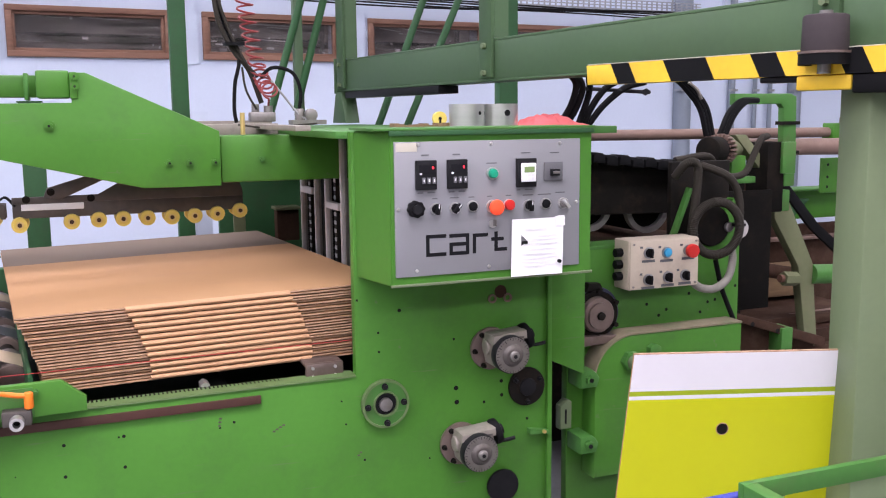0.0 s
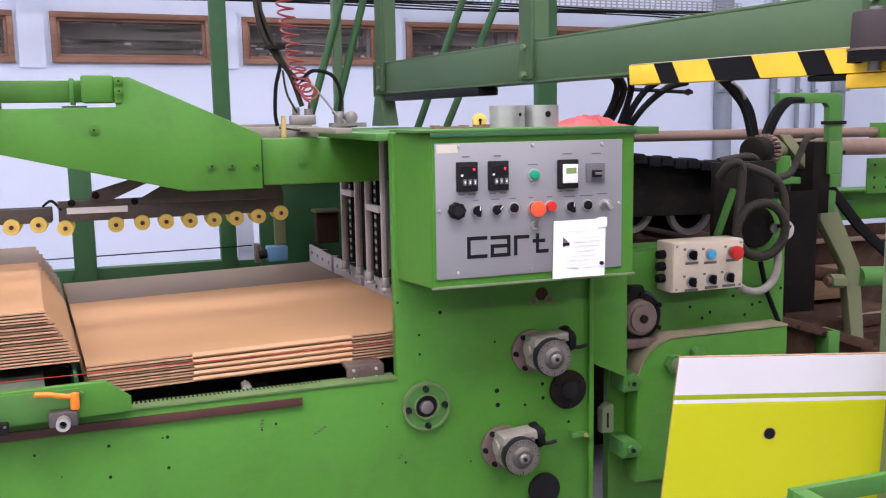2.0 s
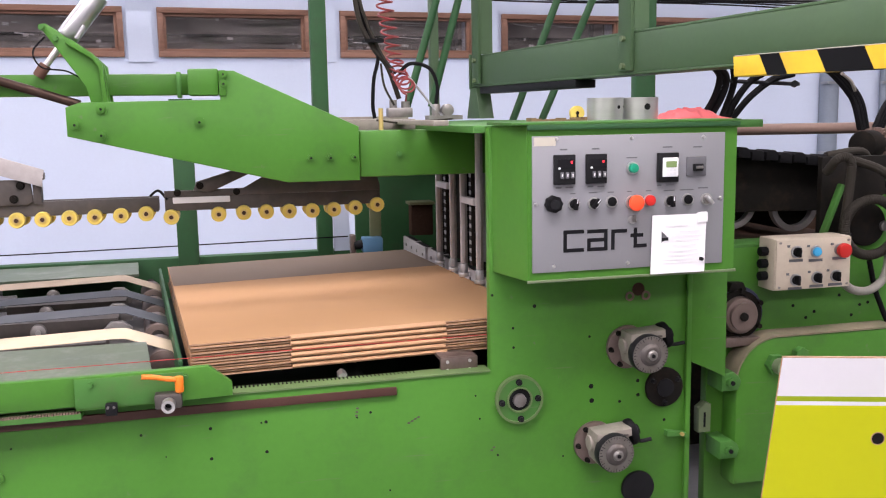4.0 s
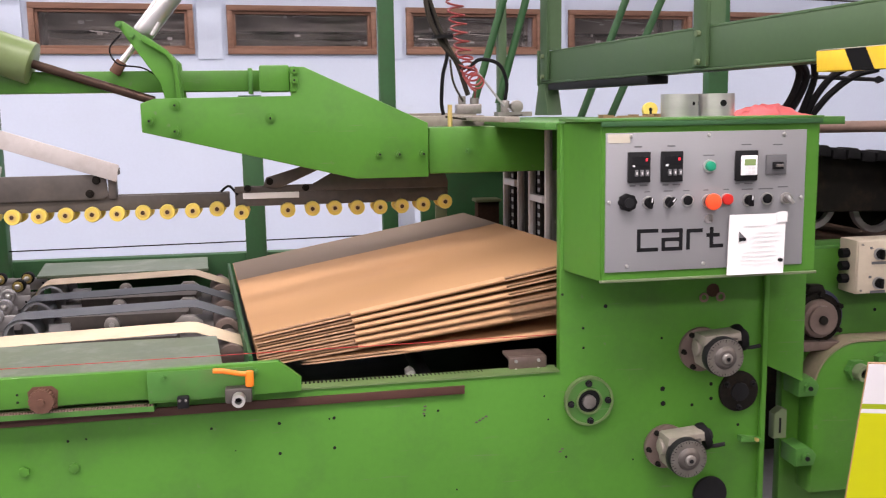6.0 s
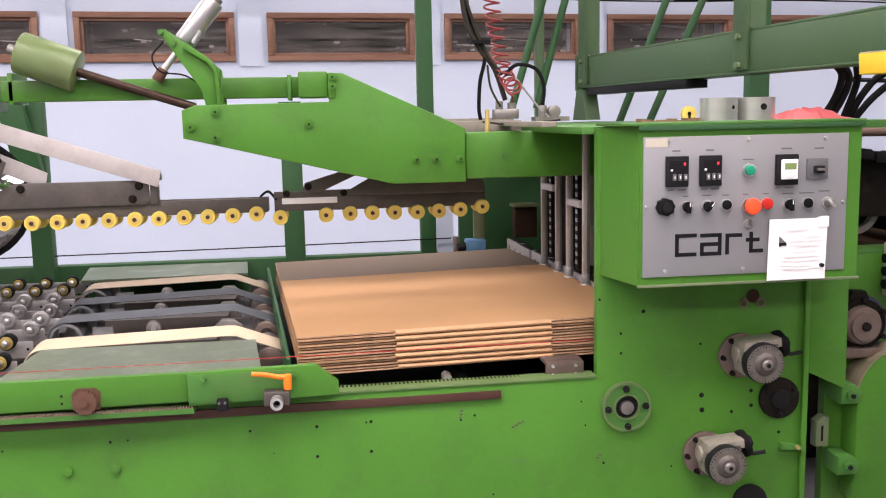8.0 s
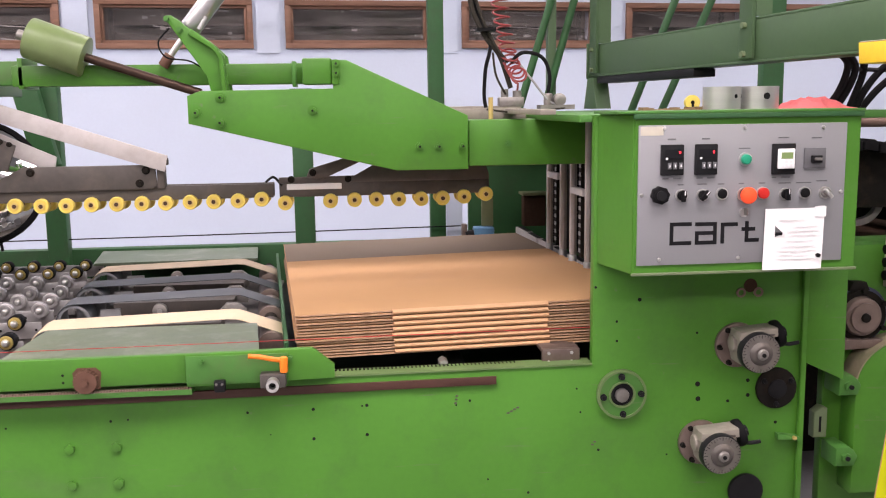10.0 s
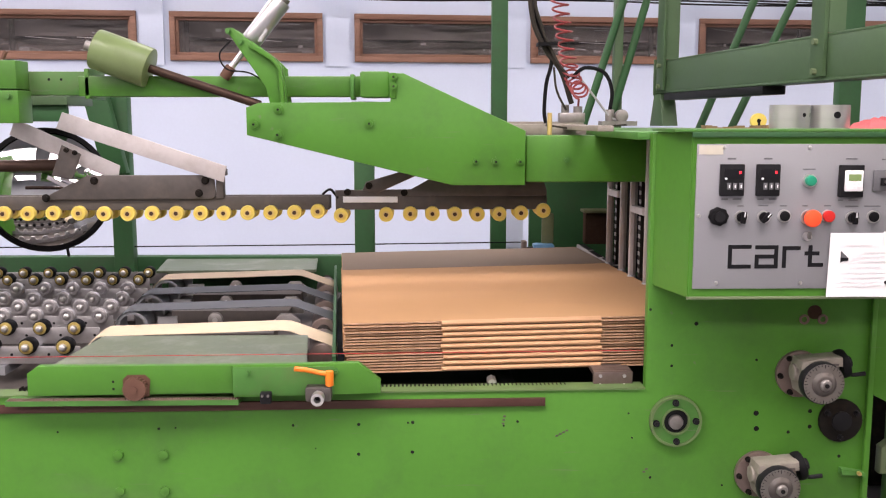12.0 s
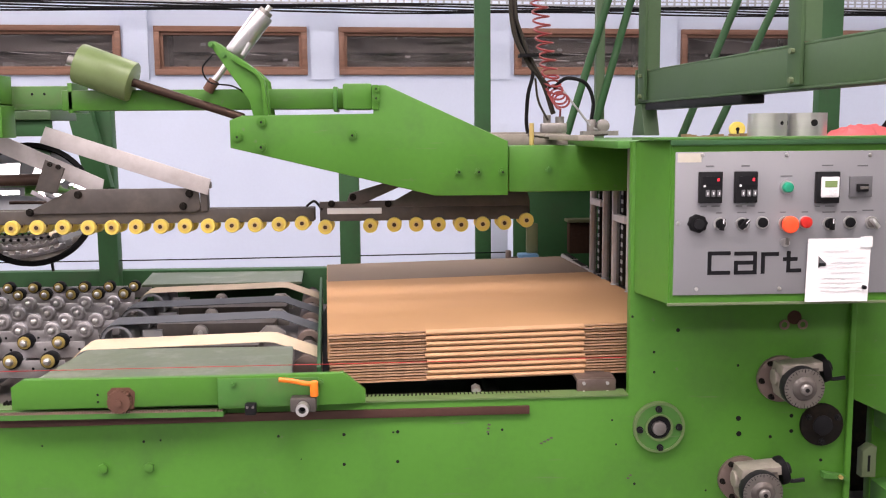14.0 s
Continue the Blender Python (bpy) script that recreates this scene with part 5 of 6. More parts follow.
def machine_top():
    t = thing("overhead_frame", "green top plate with aluminium rails over the stacker", "machine top", (0, 0, 1.535))
    part("top_plate", B(0.83, 1.40, 2.18, 3.86, -0.012, 0.006, 0.002), GREEN2, t)
    part("front_rail", B(0.42, 0.83, 2.85, 2.90, -0.01, 0.022, 0.002), CASTING, t)
    part("rear_rail", B(0.42, 0.9, 3.3, 3.34, -0.01, 0.03, 0.002), CASTING, t)
    part("cross_rail", B(0.76, 0.80, 2.3, 3.5, 0.006, 0.02, 0.002), CASTING, t)
    part("under_channel", B(0.64, 1.0, 2.84, 2.92, -0.03, -0.012), BLACKMETAL, t)
    part("brass_pin", C((0.705, 2.75, -0.03), (0.705, 2.75, 0.055), 0.007, seg=12), BRASS, t)
    v = thing("air_valve", "grey air valve block with hose fittings", "valve", (0.80, 2.95, 1.562))
    part("valve_body", B(-0.04, 0.04, -0.02, 0.02, 0.0, 0.03, 0.004), DULLSTEEL, v)
    part("valve_cap", C((-0.02, 0, 0.03), (-0.02, 0, 0.055), 0.012), DULLSTEEL, v)
    part("valve_cap", C((0.02, 0, 0.03), (0.02, 0, 0.05), 0.014), DULLSTEEL, v)
    part("elbow", C((0.12, 0, 0.0), (0.12, 0, 0.04), 0.014, bevel=0.003), DULLSTEEL, v)
    part("gauge", C((0.155, -0.02, 0.02), (0.155, 0.01, 0.02), 0.02, bevel=0.003), DULLSTEEL, v)
    part("rail_clamp", B(0.09, 0.2, -0.03, 0.03, -0.01, 0.004), DULLSTEEL, v)
    # the coil's middle line hangs straight and curls forward at its foot
    mid = smooth_line([(0.735, 2.95, 2.16), (0.745, 2.95, 2.05), (0.755, 2.95, 1.95), (0.766, 2.95, 1.871), (0.776, 2.95, 1.811), (0.787, 2.95, 1.751), (0.799, 2.95, 1.706), (0.812, 2.94, 1.676), (0.824, 2.92, 1.654)], 12)
    pts, a = [], 0.0
    for i in range((len(mid) - 1) * 6):
        c = mid[i // 6].lerp(mid[i // 6 + 1], (i % 6) / 6)
        low = max(0.0, min(1.0, (1.76 - c.z) / 0.1))
        seg = (mid[i // 6 + 1] - mid[i // 6]).length / 6
        a += 2 * math.pi * seg / (0.027 - 0.014 * low)
        tilt = 0.25 + 0.9 * low
        u = Vector((1, 0, 0))
        v = Vector((0, math.cos(tilt), math.sin(tilt)))
        pts.append(c + 0.025 * (u * math.cos(a) + v * math.sin(a)))
    pts.append(Vector((0.82, 2.95, 1.605)))
    solid("coiled_air_hose", hose(bmesh.new(), pts, 0.0034, 6, 1), REDHOSE, "dusty red coiled air hose hanging from above", "hose")
    hs = thing("hanging_hoses", "bundle of black and grey hoses hanging from above", "hoses", (0, 0, 0))
    for k, (r, m, pts) in enumerate([
        (0.008, GREYHOSE, [(0.66, 2.95, 2.5), (0.665, 2.95, 2.05), (0.675, 2.95, 1.88), (0.72, 2.95, 1.78), (0.765, 2.95, 1.72), (0.80, 2.95, 1.62)]),
        (0.006, BLACK, [(0.685, 2.96, 2.5), (0.68, 2.96, 2.0), (0.70, 2.96, 1.84), (0.735, 2.95, 1.76), (0.72, 2.95, 1.68), (0.715, 2.95, 1.60), (0.72, 2.95, 1.56)]),
        (0.005, GREYHOSE, [(0.67, 2.94, 2.5), (0.675, 2.94, 2.0), (0.70, 2.94, 1.86), (0.75, 2.94, 1.75), (0.79, 2.94, 1.70)]),
        (0.006, BLACK, [(0.80, 2.95, 1.70), (0.84, 2.95, 1.73), (0.90, 2.95, 1.715), (0.925, 2.95, 1.66), (0.92, 2.95, 1.60)]),
        (0.0035, GREYHOSE, [(0.74, 2.93, 1.73), (0.75, 2.93, 1.66), (0.78, 2.93, 1.60)]),
        (0.0035, ALU, [(0.83, 2.94, 1.69), (0.87, 2.94, 1.64), (0.92, 2.94, 1.58), (0.96, 2.94, 1.565)]),
        (0.003, GREYHOSE, [(0.70, 2.80, 1.555), (0.78, 2.78, 1.545), (0.86, 2.80, 1.55), (0.95, 2.85, 1.555)])]):
        part("hose", hose(bmesh.new(), pts, r, 8), m, hs)
    part("clip", B(0.69, 0.75, 2.92, 2.97, 1.795, 1.805), BLACK, hs)
    for x in (1.296, 1.402):
        c = thing("steel_sleeve", "short turned steel sleeve with a cross hole", "sleeve", (x, 2.47, 1.5415), "steel sleeves")
        part("sleeve_body", ring(bmesh.new(), (0, 0, 0), (0, 0, 0.066), 0.03, 0.0505, 40), STEEL, c)
        for a in (-1.15, -0.5) if x < 1.35 else (-1.6,):
            p = (0.0507 * math.cos(a), 0.0507 * math.sin(a), 0.04)
            part("cross_hole", C((p[0] * 0.96, p[1] * 0.96, 0.04), (p[0], p[1], 0.04), 0.0055 if x < 1.35 else 0.009, seg=14), WELL, c)
    # crumpled rag
    bm = bmesh.new()
    bmesh.ops.create_grid(bm, x_segments=44, y_segments=30, size=0.5)
    for v2 in bm.verts:
        x, y = v2.co.x, v2.co.y
        n1 = noise.noise(Vector((x * 5, y * 5, 3.1)))
        n2 = noise.noise(Vector((x * 8, y * 8, 7.7)))
        ridge = 1 - abs(noise.noise(Vector((x * 7 + 2, y * 4, 1.3))))
        fall = max(0, 1 - (2 * abs(x)) ** 2.2) * max(0, 1 - (2 * abs(y)) ** 2.2)
        v2.co = Vector((x * 0.20 + 0.012 * n2, y * 0.16 + 0.012 * n1, 0.003 + fall * (0.022 + 0.040 * ridge * (0.65 - x) + 0.03 * n1 + 0.010 * n2) ))
        v2.co.z = max(0.001, v2.co.z)
    bmesh.ops.solidify(bm, geom=bm.faces[:], thickness=0.0015)
    rag = solid("cleaning_rag", bm, RAG, "crumpled pink cleaning cloth on the machine top", "rag")
    rag.location = (1.565, 2.48, 1.5425)
    rag.scale = (0.92, 1.0, 0.72)
    tab = solid("rag_shelf", B(1.40, 1.72, 2.35, 2.62, 1.52, 1.5412, 0.002), GREEN2, "small green shelf plate behind the control box", "shelf")
    pl = thing("worn_plank", "worn dirty wooden strip with chips", "plank", (1.08, 2.5, 1.5415))
    bm = bmesh.new()
    rng = random.Random(8)
    for k in range(12):
        x = k * 0.0145
        box(bm, x, x + 0.016, -0.02, 0.02 + rng.uniform(0, 0.01), 0, 0.006 + rng.uniform(0, 0.008))
    part("plank_body", bm, WOOD, pl)
    yk = thing("yellow_knob", "yellow round knob on the machine top", "knob", (1.247, 2.56, 1.5415))
    part("knob_head", ring(bmesh.new(), (0, -0.006, 0.025), (0, 0.008, 0.025), 0.006, 0.021, 24), YELLOW, yk)
    part("knob_core", C((0, -0.004, 0.025), (0, 0.006, 0.025), 0.0062, seg=12), GRIMY, yk)
    part("knob_stem", C((0, 0, 0.0), (0, 0, 0.02), 0.007), BLACKMETAL, yk)


# ---- gantry over the machine ----
def gantry():
    A, D = Vector((1.292, 3.86, 0)), Vector((1.63, 1.36, 0))
    along = (D - A).normalized()
    side = Vector((-along.y, along.x, 0))
    yaw = math.degrees(math.atan2(along.y, along.x))
    L = (D - A).length
    t = thing("gantry", "green steel gantry beam on a pillar across the machine", "gantry", (A.x, A.y, 0))
    t.rotation_euler = (0, 0, radians(yaw))
    # local x runs along the beam towards the aisle; the visible face is at local -y
    part("beam_web", B(0.0, L + 0.3, 0.0, 0.012, 1.686, 1.80, 0.002), GANTRY, t)
    part("beam_flange", B(0.0, L + 0.3, 0.0, 0.09, 1.80, 1.808, 0.002), GANTRY, t)
    part("beam_flange", B(0.0, L + 0.3, 0.0, 0.09, 1.678, 1.686, 0.002), GANTRY, t)
    part("end_plate", B(-0.012, 0.0, -0.01, 0.1, 1.67, 1.815, 0.002), GANTRY, t)
    for s0, w in ((0.03, 0.07), (1.17, 0.07), (2.42, 0.062)):
        p = part("upright", B(s0, s0 + w, -0.014, -0.001, 1.69, 3.0, 0.002), GANTRY, t)
        part("upright_return", B(s0 + w - 0.008, s0 + w, -0.001, 0.05, 1.81, 3.0), GANTRY, p)
        for z in (1.704, 1.786):
            part("bolt", C((s0 + w / 2, -0.014, z), (s0 + w / 2, -0.026, z), 0.009, seg=6), PALEGREEN, p)
    part("bracket_foot", P([(-0.05, 1.548), (0.09, 1.548), (0.05, 1.676), (-0.01, 1.676)], -0.005, 0.06, 0.003), GANTRY, t)
    part("under_channel", B(0.08, 0.88, 0.0, 0.08, 1.650, 1.677, 0.002), BLACKMETAL, t)
    # pillar
    pc = t.matrix_basis.inverted()
    pil = thing("gantry_pillar", "dull green square steel pillar", "pillar", (1.704, 1.36, 0))
    pil.rotation_euler = (0, 0, radians(-18))
    part("pillar_tube", B(-0.065, 0.065, -0.06, 0.06, 0.0, 1.66, 0.006), PALEGREEN, pil)
    part("pillar_foot", B(-0.13, 0.13, -0.13, 0.13, 0.0, 0.015, 0.003), GANTRY, pil)
    # hazard bumper along the lower edge
    hz = thing("hazard_bumper", "yellow and black striped foam edge guard with a dusty top", "bumper", (1.44, 2.02, 1.646))
    d = Vector((1.60 - 1.44, 1.37 - 2.02, 0))
    hz.rotation_euler = (0, 0, math.atan2(d.y, d.x))
    s, k = 0.002, 0
    for w in (0.083, 0.058, 0.103, 0.118, 0.112, 0.061, 0.126, 0.056, 0.11):
        sl = 0.025
        bm = P([(s, 0.047), (s + w, 0.047), (s + w + sl, 0.0), (s + (sl if k else 0.004), 0.0)], -0.022, 0.03, 0.004 if k == 0 else 0.0)
        part("yellow_block" if k % 2 == 0 else "black_block", bm, HAZARD if k % 2 == 0 else BLACK, hz)
        s += w
        k += 1
    part("dusty_top", B(0.006, 0.76, -0.021, 0.03, 0.0472, 0.0492, 0.001), TAPE, hz, "dusty beige top edge")
    part("lower_strip", B(0.583, 0.699, -0.02, 0.03, -0.029, -0.001, 0.004), HAZARD, hz)
    part("lower_strip", B(0.498, 0.582, -0.018, 0.03, -0.012, -0.001, 0.003), BLACK, hz)
    part("lower_strip", B(0.700, 0.81, -0.02, 0.03, -0.036, -0.001, 0.004), BLACK, hz)
    rl = thing("rubber_roller", "dark rubber roller on an upright pin", "roller", (1.563, 1.38, 1.655))
    part("roller_body", C((0, 0, 0.02), (0, 0, 0.10), 0.043, 0.041, seg=32, bevel=0.005), material("dark_rubber", (0.05, 0.042, 0.045), 0.6, var=0.2), rl)
    part("roller_skirt", ring(bmesh.new(), (0, 0, 0.008), (0, 0, 0.028), 0.035, 0.047, 32), BLACK, rl)
    part("roller_pin", C((0, 0, -0.008), (0, 0, 0.108), 0.012), DULLSTEEL, rl)
    part("roller_rim", ring(bmesh.new(), (0, 0, 0.0285), (0, 0, 0.033), 0.04, 0.0485, 32), PULLEY, rl)
    # stair rails and uprights behind
    rails = thing("access_stair", "dark green tubular stair rails behind the machine", "stair rail", (0, 4.0, 0))
    for p, q in (((0.99, 1.45), (1.373, 2.70)), ((1.145, 1.60), (1.455, 2.70)), ((1.47, 1.42), (1.94, 2.6)), ((1.60, 1.42), (2.136, 2.6))):
        part("rail_tube", C((p[0], 0, p[1]), (q[0], 0, q[1]), 0.0165, seg=14), DARKGREEN, rails)
    part("rail_post", B(1.146, 1.183, 0.0, 0.045, 0.0, 2.4, 0.003), GANTRY, rails)
    part("rail_post", B(2.11, 2.205, 0.0, 0.06, 0.0, 3.0, 0.003), DARKGREEN, rails)
    fan = thing("cable_fan", "fan of black cables hanging under the gantry", "cables", (0, 0, 0))
    for pts in ([(1.63, 2.48, 1.70), (1.668, 2.5, 1.662), (1.655, 2.52, 1.59), (1.61, 2.54, 1.52)],
                [(1.65, 2.48, 1.70), (1.69, 2.5, 1.655), (1.678, 2.52, 1.59), (1.64, 2.54, 1.52)],
                [(1.70, 2.48, 1.69), (1.715, 2.5, 1.655), (1.715, 2.52, 1.61), (1.69, 2.54, 1.52)],
                [(1.80, 2.48, 1.675), (1.765, 2.5, 1.648), (1.73, 2.52, 1.59), (1.71, 2.54, 1.52)],
                [(1.90, 2.48, 1.672), (1.84, 2.5, 1.654), (1.775, 2.52, 1.60), (1.725, 2.54, 1.53)]):
        part("cable", hose(bmesh.new(), pts, 0.0105, 8), BLACK, fan)
    for k in range(3):
        dx = 0.013 * k
        part("cable", hose(bmesh.new(), [(2.04 + dx, 2.53, 1.69), (2.10 + dx, 2.55, 1.655), (2.165 + dx, 2.56, 1.59), (2.195 + dx * 0.9, 2.56, 1.50)], 0.010, 8), BLACK, fan)
        part("cable", hose(bmesh.new(), [(2.39 + dx, 2.58, 1.615), (2.335 + dx, 2.57, 1.612), (2.28 + dx, 2.56, 1.57), (2.245 + dx * 0.8, 2.56, 1.495)], 0.010, 8), BLACK, fan)
    part("grey_tie", hose(bmesh.new(), [(2.09, 2.52, 1.672), (2.13, 2.53, 1.65), (2.155, 2.54, 1.62)], 0.005, 6), CASTING, fan)
    bar = part("cable_bar", C((1.70, 2.5, 1.652), (1.93, 2.5, 1.641), 0.006, seg=8), BLACKMETAL, fan)
    part("bar_nut", C((1.91, 2.49, 1.642), (1.92, 2.51, 1.6415), 0.011, seg=6), BLACKMETAL, bar)


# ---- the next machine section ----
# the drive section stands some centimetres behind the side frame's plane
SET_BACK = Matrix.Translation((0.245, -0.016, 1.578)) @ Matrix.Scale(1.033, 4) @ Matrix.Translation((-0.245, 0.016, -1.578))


def right_section():
    t = thing("drive_section", "green drive section frame with a rounded guard cover", "machine frame", (0, FY, 0))
    part("side_plate", P([(1.45, 0.05), (2.015, 0.05), (2.010, 1.30), (1.985, 1.335), (1.955, 1.30), (1.92, 1.235), (1.74, 1.222), (1.45, 1.212)], 0, 0.03, 0.002), GREEN, t)
    part("diagonal_bar", P([(1.776, 1.222), (1.790, 1.222), (1.846, 1.366), (1.834, 1.370)], 0.0, 0.02, 0.002), GREEN2, t)
    # added dark sheet gives the shade behind the conduit loop
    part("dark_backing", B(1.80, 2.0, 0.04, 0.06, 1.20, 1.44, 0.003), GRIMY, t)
    part("top_ledge", B(1.45, 1.76, 0.0, 0.10, 1.212, 1.222, 0.002), GREEN2, t, "dusty top ledge")
    arc = [(1.617 + 0.12 * math.cos(radians(a)), 0.866 + 0.12 * math.sin(radians(a))) for a in range(95, 181, 9)]
    part("guard_cover", P([(1.497, 0.60), (1.974, 0.60), (1.972, 0.987)] + arc, -0.07, 0, 0.006), GREEN, t)
    rim = [(1.972, 0.9875), (1.972, 0.992)] + [(1.617 + 0.1245 * math.cos(radians(a)), 0.8665 + 0.1245 * math.sin(radians(a))) for a in range(95, 176, 8)] + [(1.617 + 0.1205 * math.cos(radians(a)), 0.8665 + 0.1205 * math.sin(radians(a))) for a in range(175, 94, -8)]
    part("cover_top", P(rim, -0.071, 0.0), DUSTY, t, "beige dust on the cover's top")
    for z in (0.880, 0.699):
        lg = part("lug", P([(1.452, z - 0.024), (1.50, z - 0.024), (1.508, z), (1.50, z + 0.014), (1.485, z + 0.026), (1.452, z + 0.022)], -0.075, 0, 0.003), GREEN2, t)
        part("lug_nut", C((1.476, -0.086, z), (1.476, -0.075, z), 0.013, seg=6), GREEN2, lg)
        part("lug_stud", C((1.476, -0.09, z), (1.476, -0.086, z), 0.006, seg=10), WELL, lg)
    for x, z in ((1.65, 1.16), (1.70, 1.05), (1.765, 1.03), (1.84, 1.07), (1.905, 1.04), (1.93, 1.045), (1.74, 1.015), (1.88, 1.013), (1.985, 1.11), (1.985, 1.20), (2.0, 1.08)):
        part("drilled_hole", C((x, 0.002, z), (x, -0.0006, z), 0.0045, seg=10), WELL, t)
    m = part("drive_motor", C((1.519, 0.0, 1.044), (1.519, -0.052, 1.044), 0.052, 0.047, seg=32, bevel=0.006), PULLEY, t, "grimy brown drive motor end")
    part("motor_face", ring(bmesh.new(), (1.519, -0.060, 1.044), (1.519, -0.052, 1.044), 0.012, 0.036, 28), PULLEY, m)
    part("motor_boss", C((1.519, -0.052, 1.044), (1.519, -0.066, 1.044), 0.011, seg=16, bevel=0.002), GRIMY, m)
    part("motor_flange", C((1.525, 0.0, 1.044), (1.525, -0.022, 1.044), 0.072, seg=36, bevel=0.004), BLUEGRIME, m, "grimy blue motor flange")
    part("motor_rim", ring(bmesh.new(), (1.521, -0.034, 1.044), (1.521, -0.020, 1.044), 0.05, 0.064, 32), GRIMY, m)
    for k in range(6):
        a = 1.05 * k + 0.5
        bx, bz = 1.523 + 0.062 * math.cos(a), 1.044 + 0.062 * math.sin(a)
        part("motor_bolt", C((bx, -0.044, bz), (bx, -0.030, bz), 0.007, seg=6), GRIMY, m)
    part("motor_lug", P([(1.49, 1.105), (1.545, 1.105), (1.535, 1.126), (1.50, 1.128)], -0.03, 0.0, 0.004), GRIMY, m)
    part("motor_base", P([(1.47, 0.962), (1.56, 0.965), (1.575, 0.985), (1.47, 0.99)], -0.05, 0.0, 0.004), PULLEY, m)
    st = part("pipe_stub", ring(bmesh.new(), (1.606, -0.115, 0.916), (1.606, -0.07, 0.916), 0.013, 0.021, 24), PALEGREEN, t)
    part("stub_bore", C((1.606, -0.09, 0.916), (1.606, -0.075, 0.916), 0.0132, seg=20), WELL, st)
    part("stub_collar", ring(bmesh.new(), (1.602, -0.088, 0.918), (1.602, -0.07, 0.918), 0.018, 0.028, 6), GREEN2, t)
    part("cover_knob", C((1.672, -0.092, 0.940), (1.672, -0.07, 0.940), 0.02, seg=6, bevel=0.002), GREEN2, t)
    hg = part("side_lug", P([(1.415, 0.735), (1.45, 0.735), (1.45, 0.81), (1.435, 0.815), (1.415, 0.80)], -0.03, 0.0, 0.004), PALEGREEN, t)
    part("lug_slot", B(1.428, 1.434, -0.0306, -0.0296, 0.75, 0.79), WELL, hg)
    part("guide_wheel", C((1.44, 0.25, 0.87), (1.44, 0.30, 0.87), 0.09, seg=28), BLACK, t)
    part("wheel_stem", C((1.475, 0.27, 0.85), (1.475, 0.27, 0.62), 0.01), BLACKMETAL, t)
    # push-button box
    j = thing("button_box", "beige push-button box with six operators", "button box", (1.59, 2.075, 1.109))
    part("enclosure", B(0, 0.221, 0, 0.072, 0, 0.134, 0.004), BOXBEIGE, j)
    part("front_cover", B(0.002, 0.219, -0.006, 0.0, 0.002, 0.132, 0.003), BOXBEIGE, j)
    for z in (0.035, 0.067, 0.099):
        part("cable_gland", C((0.0, 0.035, z), (-0.02, 0.035, z), 0.012, seg=8), BLACK, j)
    for x in (0.012, 0.209):
        for z in (0.01, 0.124):
            part("cover_screw", C((x, -0.006, z), (x, -0.009, z), 0.003, seg=8), DULLSTEEL, j)
    for x, z, m in ((0.058, 0.10, BLACK), (0.115, 0.098, BLUEBUTTON), (0.184, 0.10, REDBUTTON), (0.058, 0.028, BLACK), (0.12, 0.031, BLACK), (0.175, 0.032, BLACK)):
        part("bezel", ring(bmesh.new(), (x, -0.011, z), (x, -0.006, z), 0.011, 0.0155, 20), ALU, j)
        if m is REDBUTTON:
            part("stop_button", C((x, -0.018, z), (x, -0.034, z), 0.019, bevel=0.004), m, j, "red mushroom stop button")
        else:
            bt = part("operator", C((x, -0.006, z), (x, -0.016, z), 0.012, bevel=0.002), m, j)
            if m is BLACK:
                part("operator_handle", B(x - 0.0035, x + 0.0035, -0.026, -0.016, z - 0.012, z + 0.012, 0.001), BLACK, bt)
        part("legend", B(x - 0.02, x + 0.02, -0.0068, -0.006, z - 0.026, z - 0.019), GREYINK, j)
        part("legend", B(x - 0.026, x - 0.018, -0.0068, -0.006, z + 0.012, z + 0.018), GREYINK, j)
    # conduits
    h = thing("conduits", "grey and brown ribbed conduits looped beside the frame", "conduit", (0, 0, 0))
    loop = [(1.893 + 0.079 * math.cos(radians(a)), 2.105, 1.257 + 0.074 * math.sin(radians(a))) for a in range(100, 461, 24)]
    for r, mat, pts in [(0.0135, GREYHOSE, [(1.79, 2.16, 1.40), (1.80, 2.13, 1.435), (1.822, 2.12, 1.442), (1.837, 2.12, 1.42), (1.832, 2.12, 1.34), (1.822, 2.12, 1.26), (1.822, 2.12, 1.20)]),
                        (0.0145, GREYHOSE, loop),
                        (0.0125, GREYHOSE, [(1.90, 2.2, 1.43), (1.935, 2.13, 1.405), (1.966, 2.12, 1.37), (1.978, 2.115, 1.32), (1.975, 2.11, 1.255)]),
                        (0.0125, PALEHOSE, [(1.81, 2.10, 1.115), (1.845, 2.10, 1.093), (1.895, 2.105, 1.088), (1.94, 2.11, 1.112), (1.955, 2.11, 1.16), (1.95, 2.11, 1.205)]),
                        (0.0115, GREYHOSE, [(1.86, 2.26, 1.44), (1.985, 2.28, 1.449), (2.04, 2.3, 1.41), (2.091, 2.3, 1.384), (2.145, 2.3, 1.395), (2.175, 2.3, 1.448), (2.20, 2.3, 1.494), (2.25, 2.33, 1.502)]),
                        (0.008, BLACK, [(1.905, 2.12, 1.165), (1.935, 2.13, 1.085), (1.955, 2.13, 1.04), (1.982, 2.13, 0.985)])]:
        part("conduit", hose(bmesh.new(), pts, r * 0.85, 10, 14, 0.10), mat, h)
    for x, z in ((1.822, 1.24), (1.975, 1.262)):
        part("cable_tie", B(x - 0.014, x + 0.014, 2.10, 2.135, z - 0.004, z + 0.004), BLACK, h)
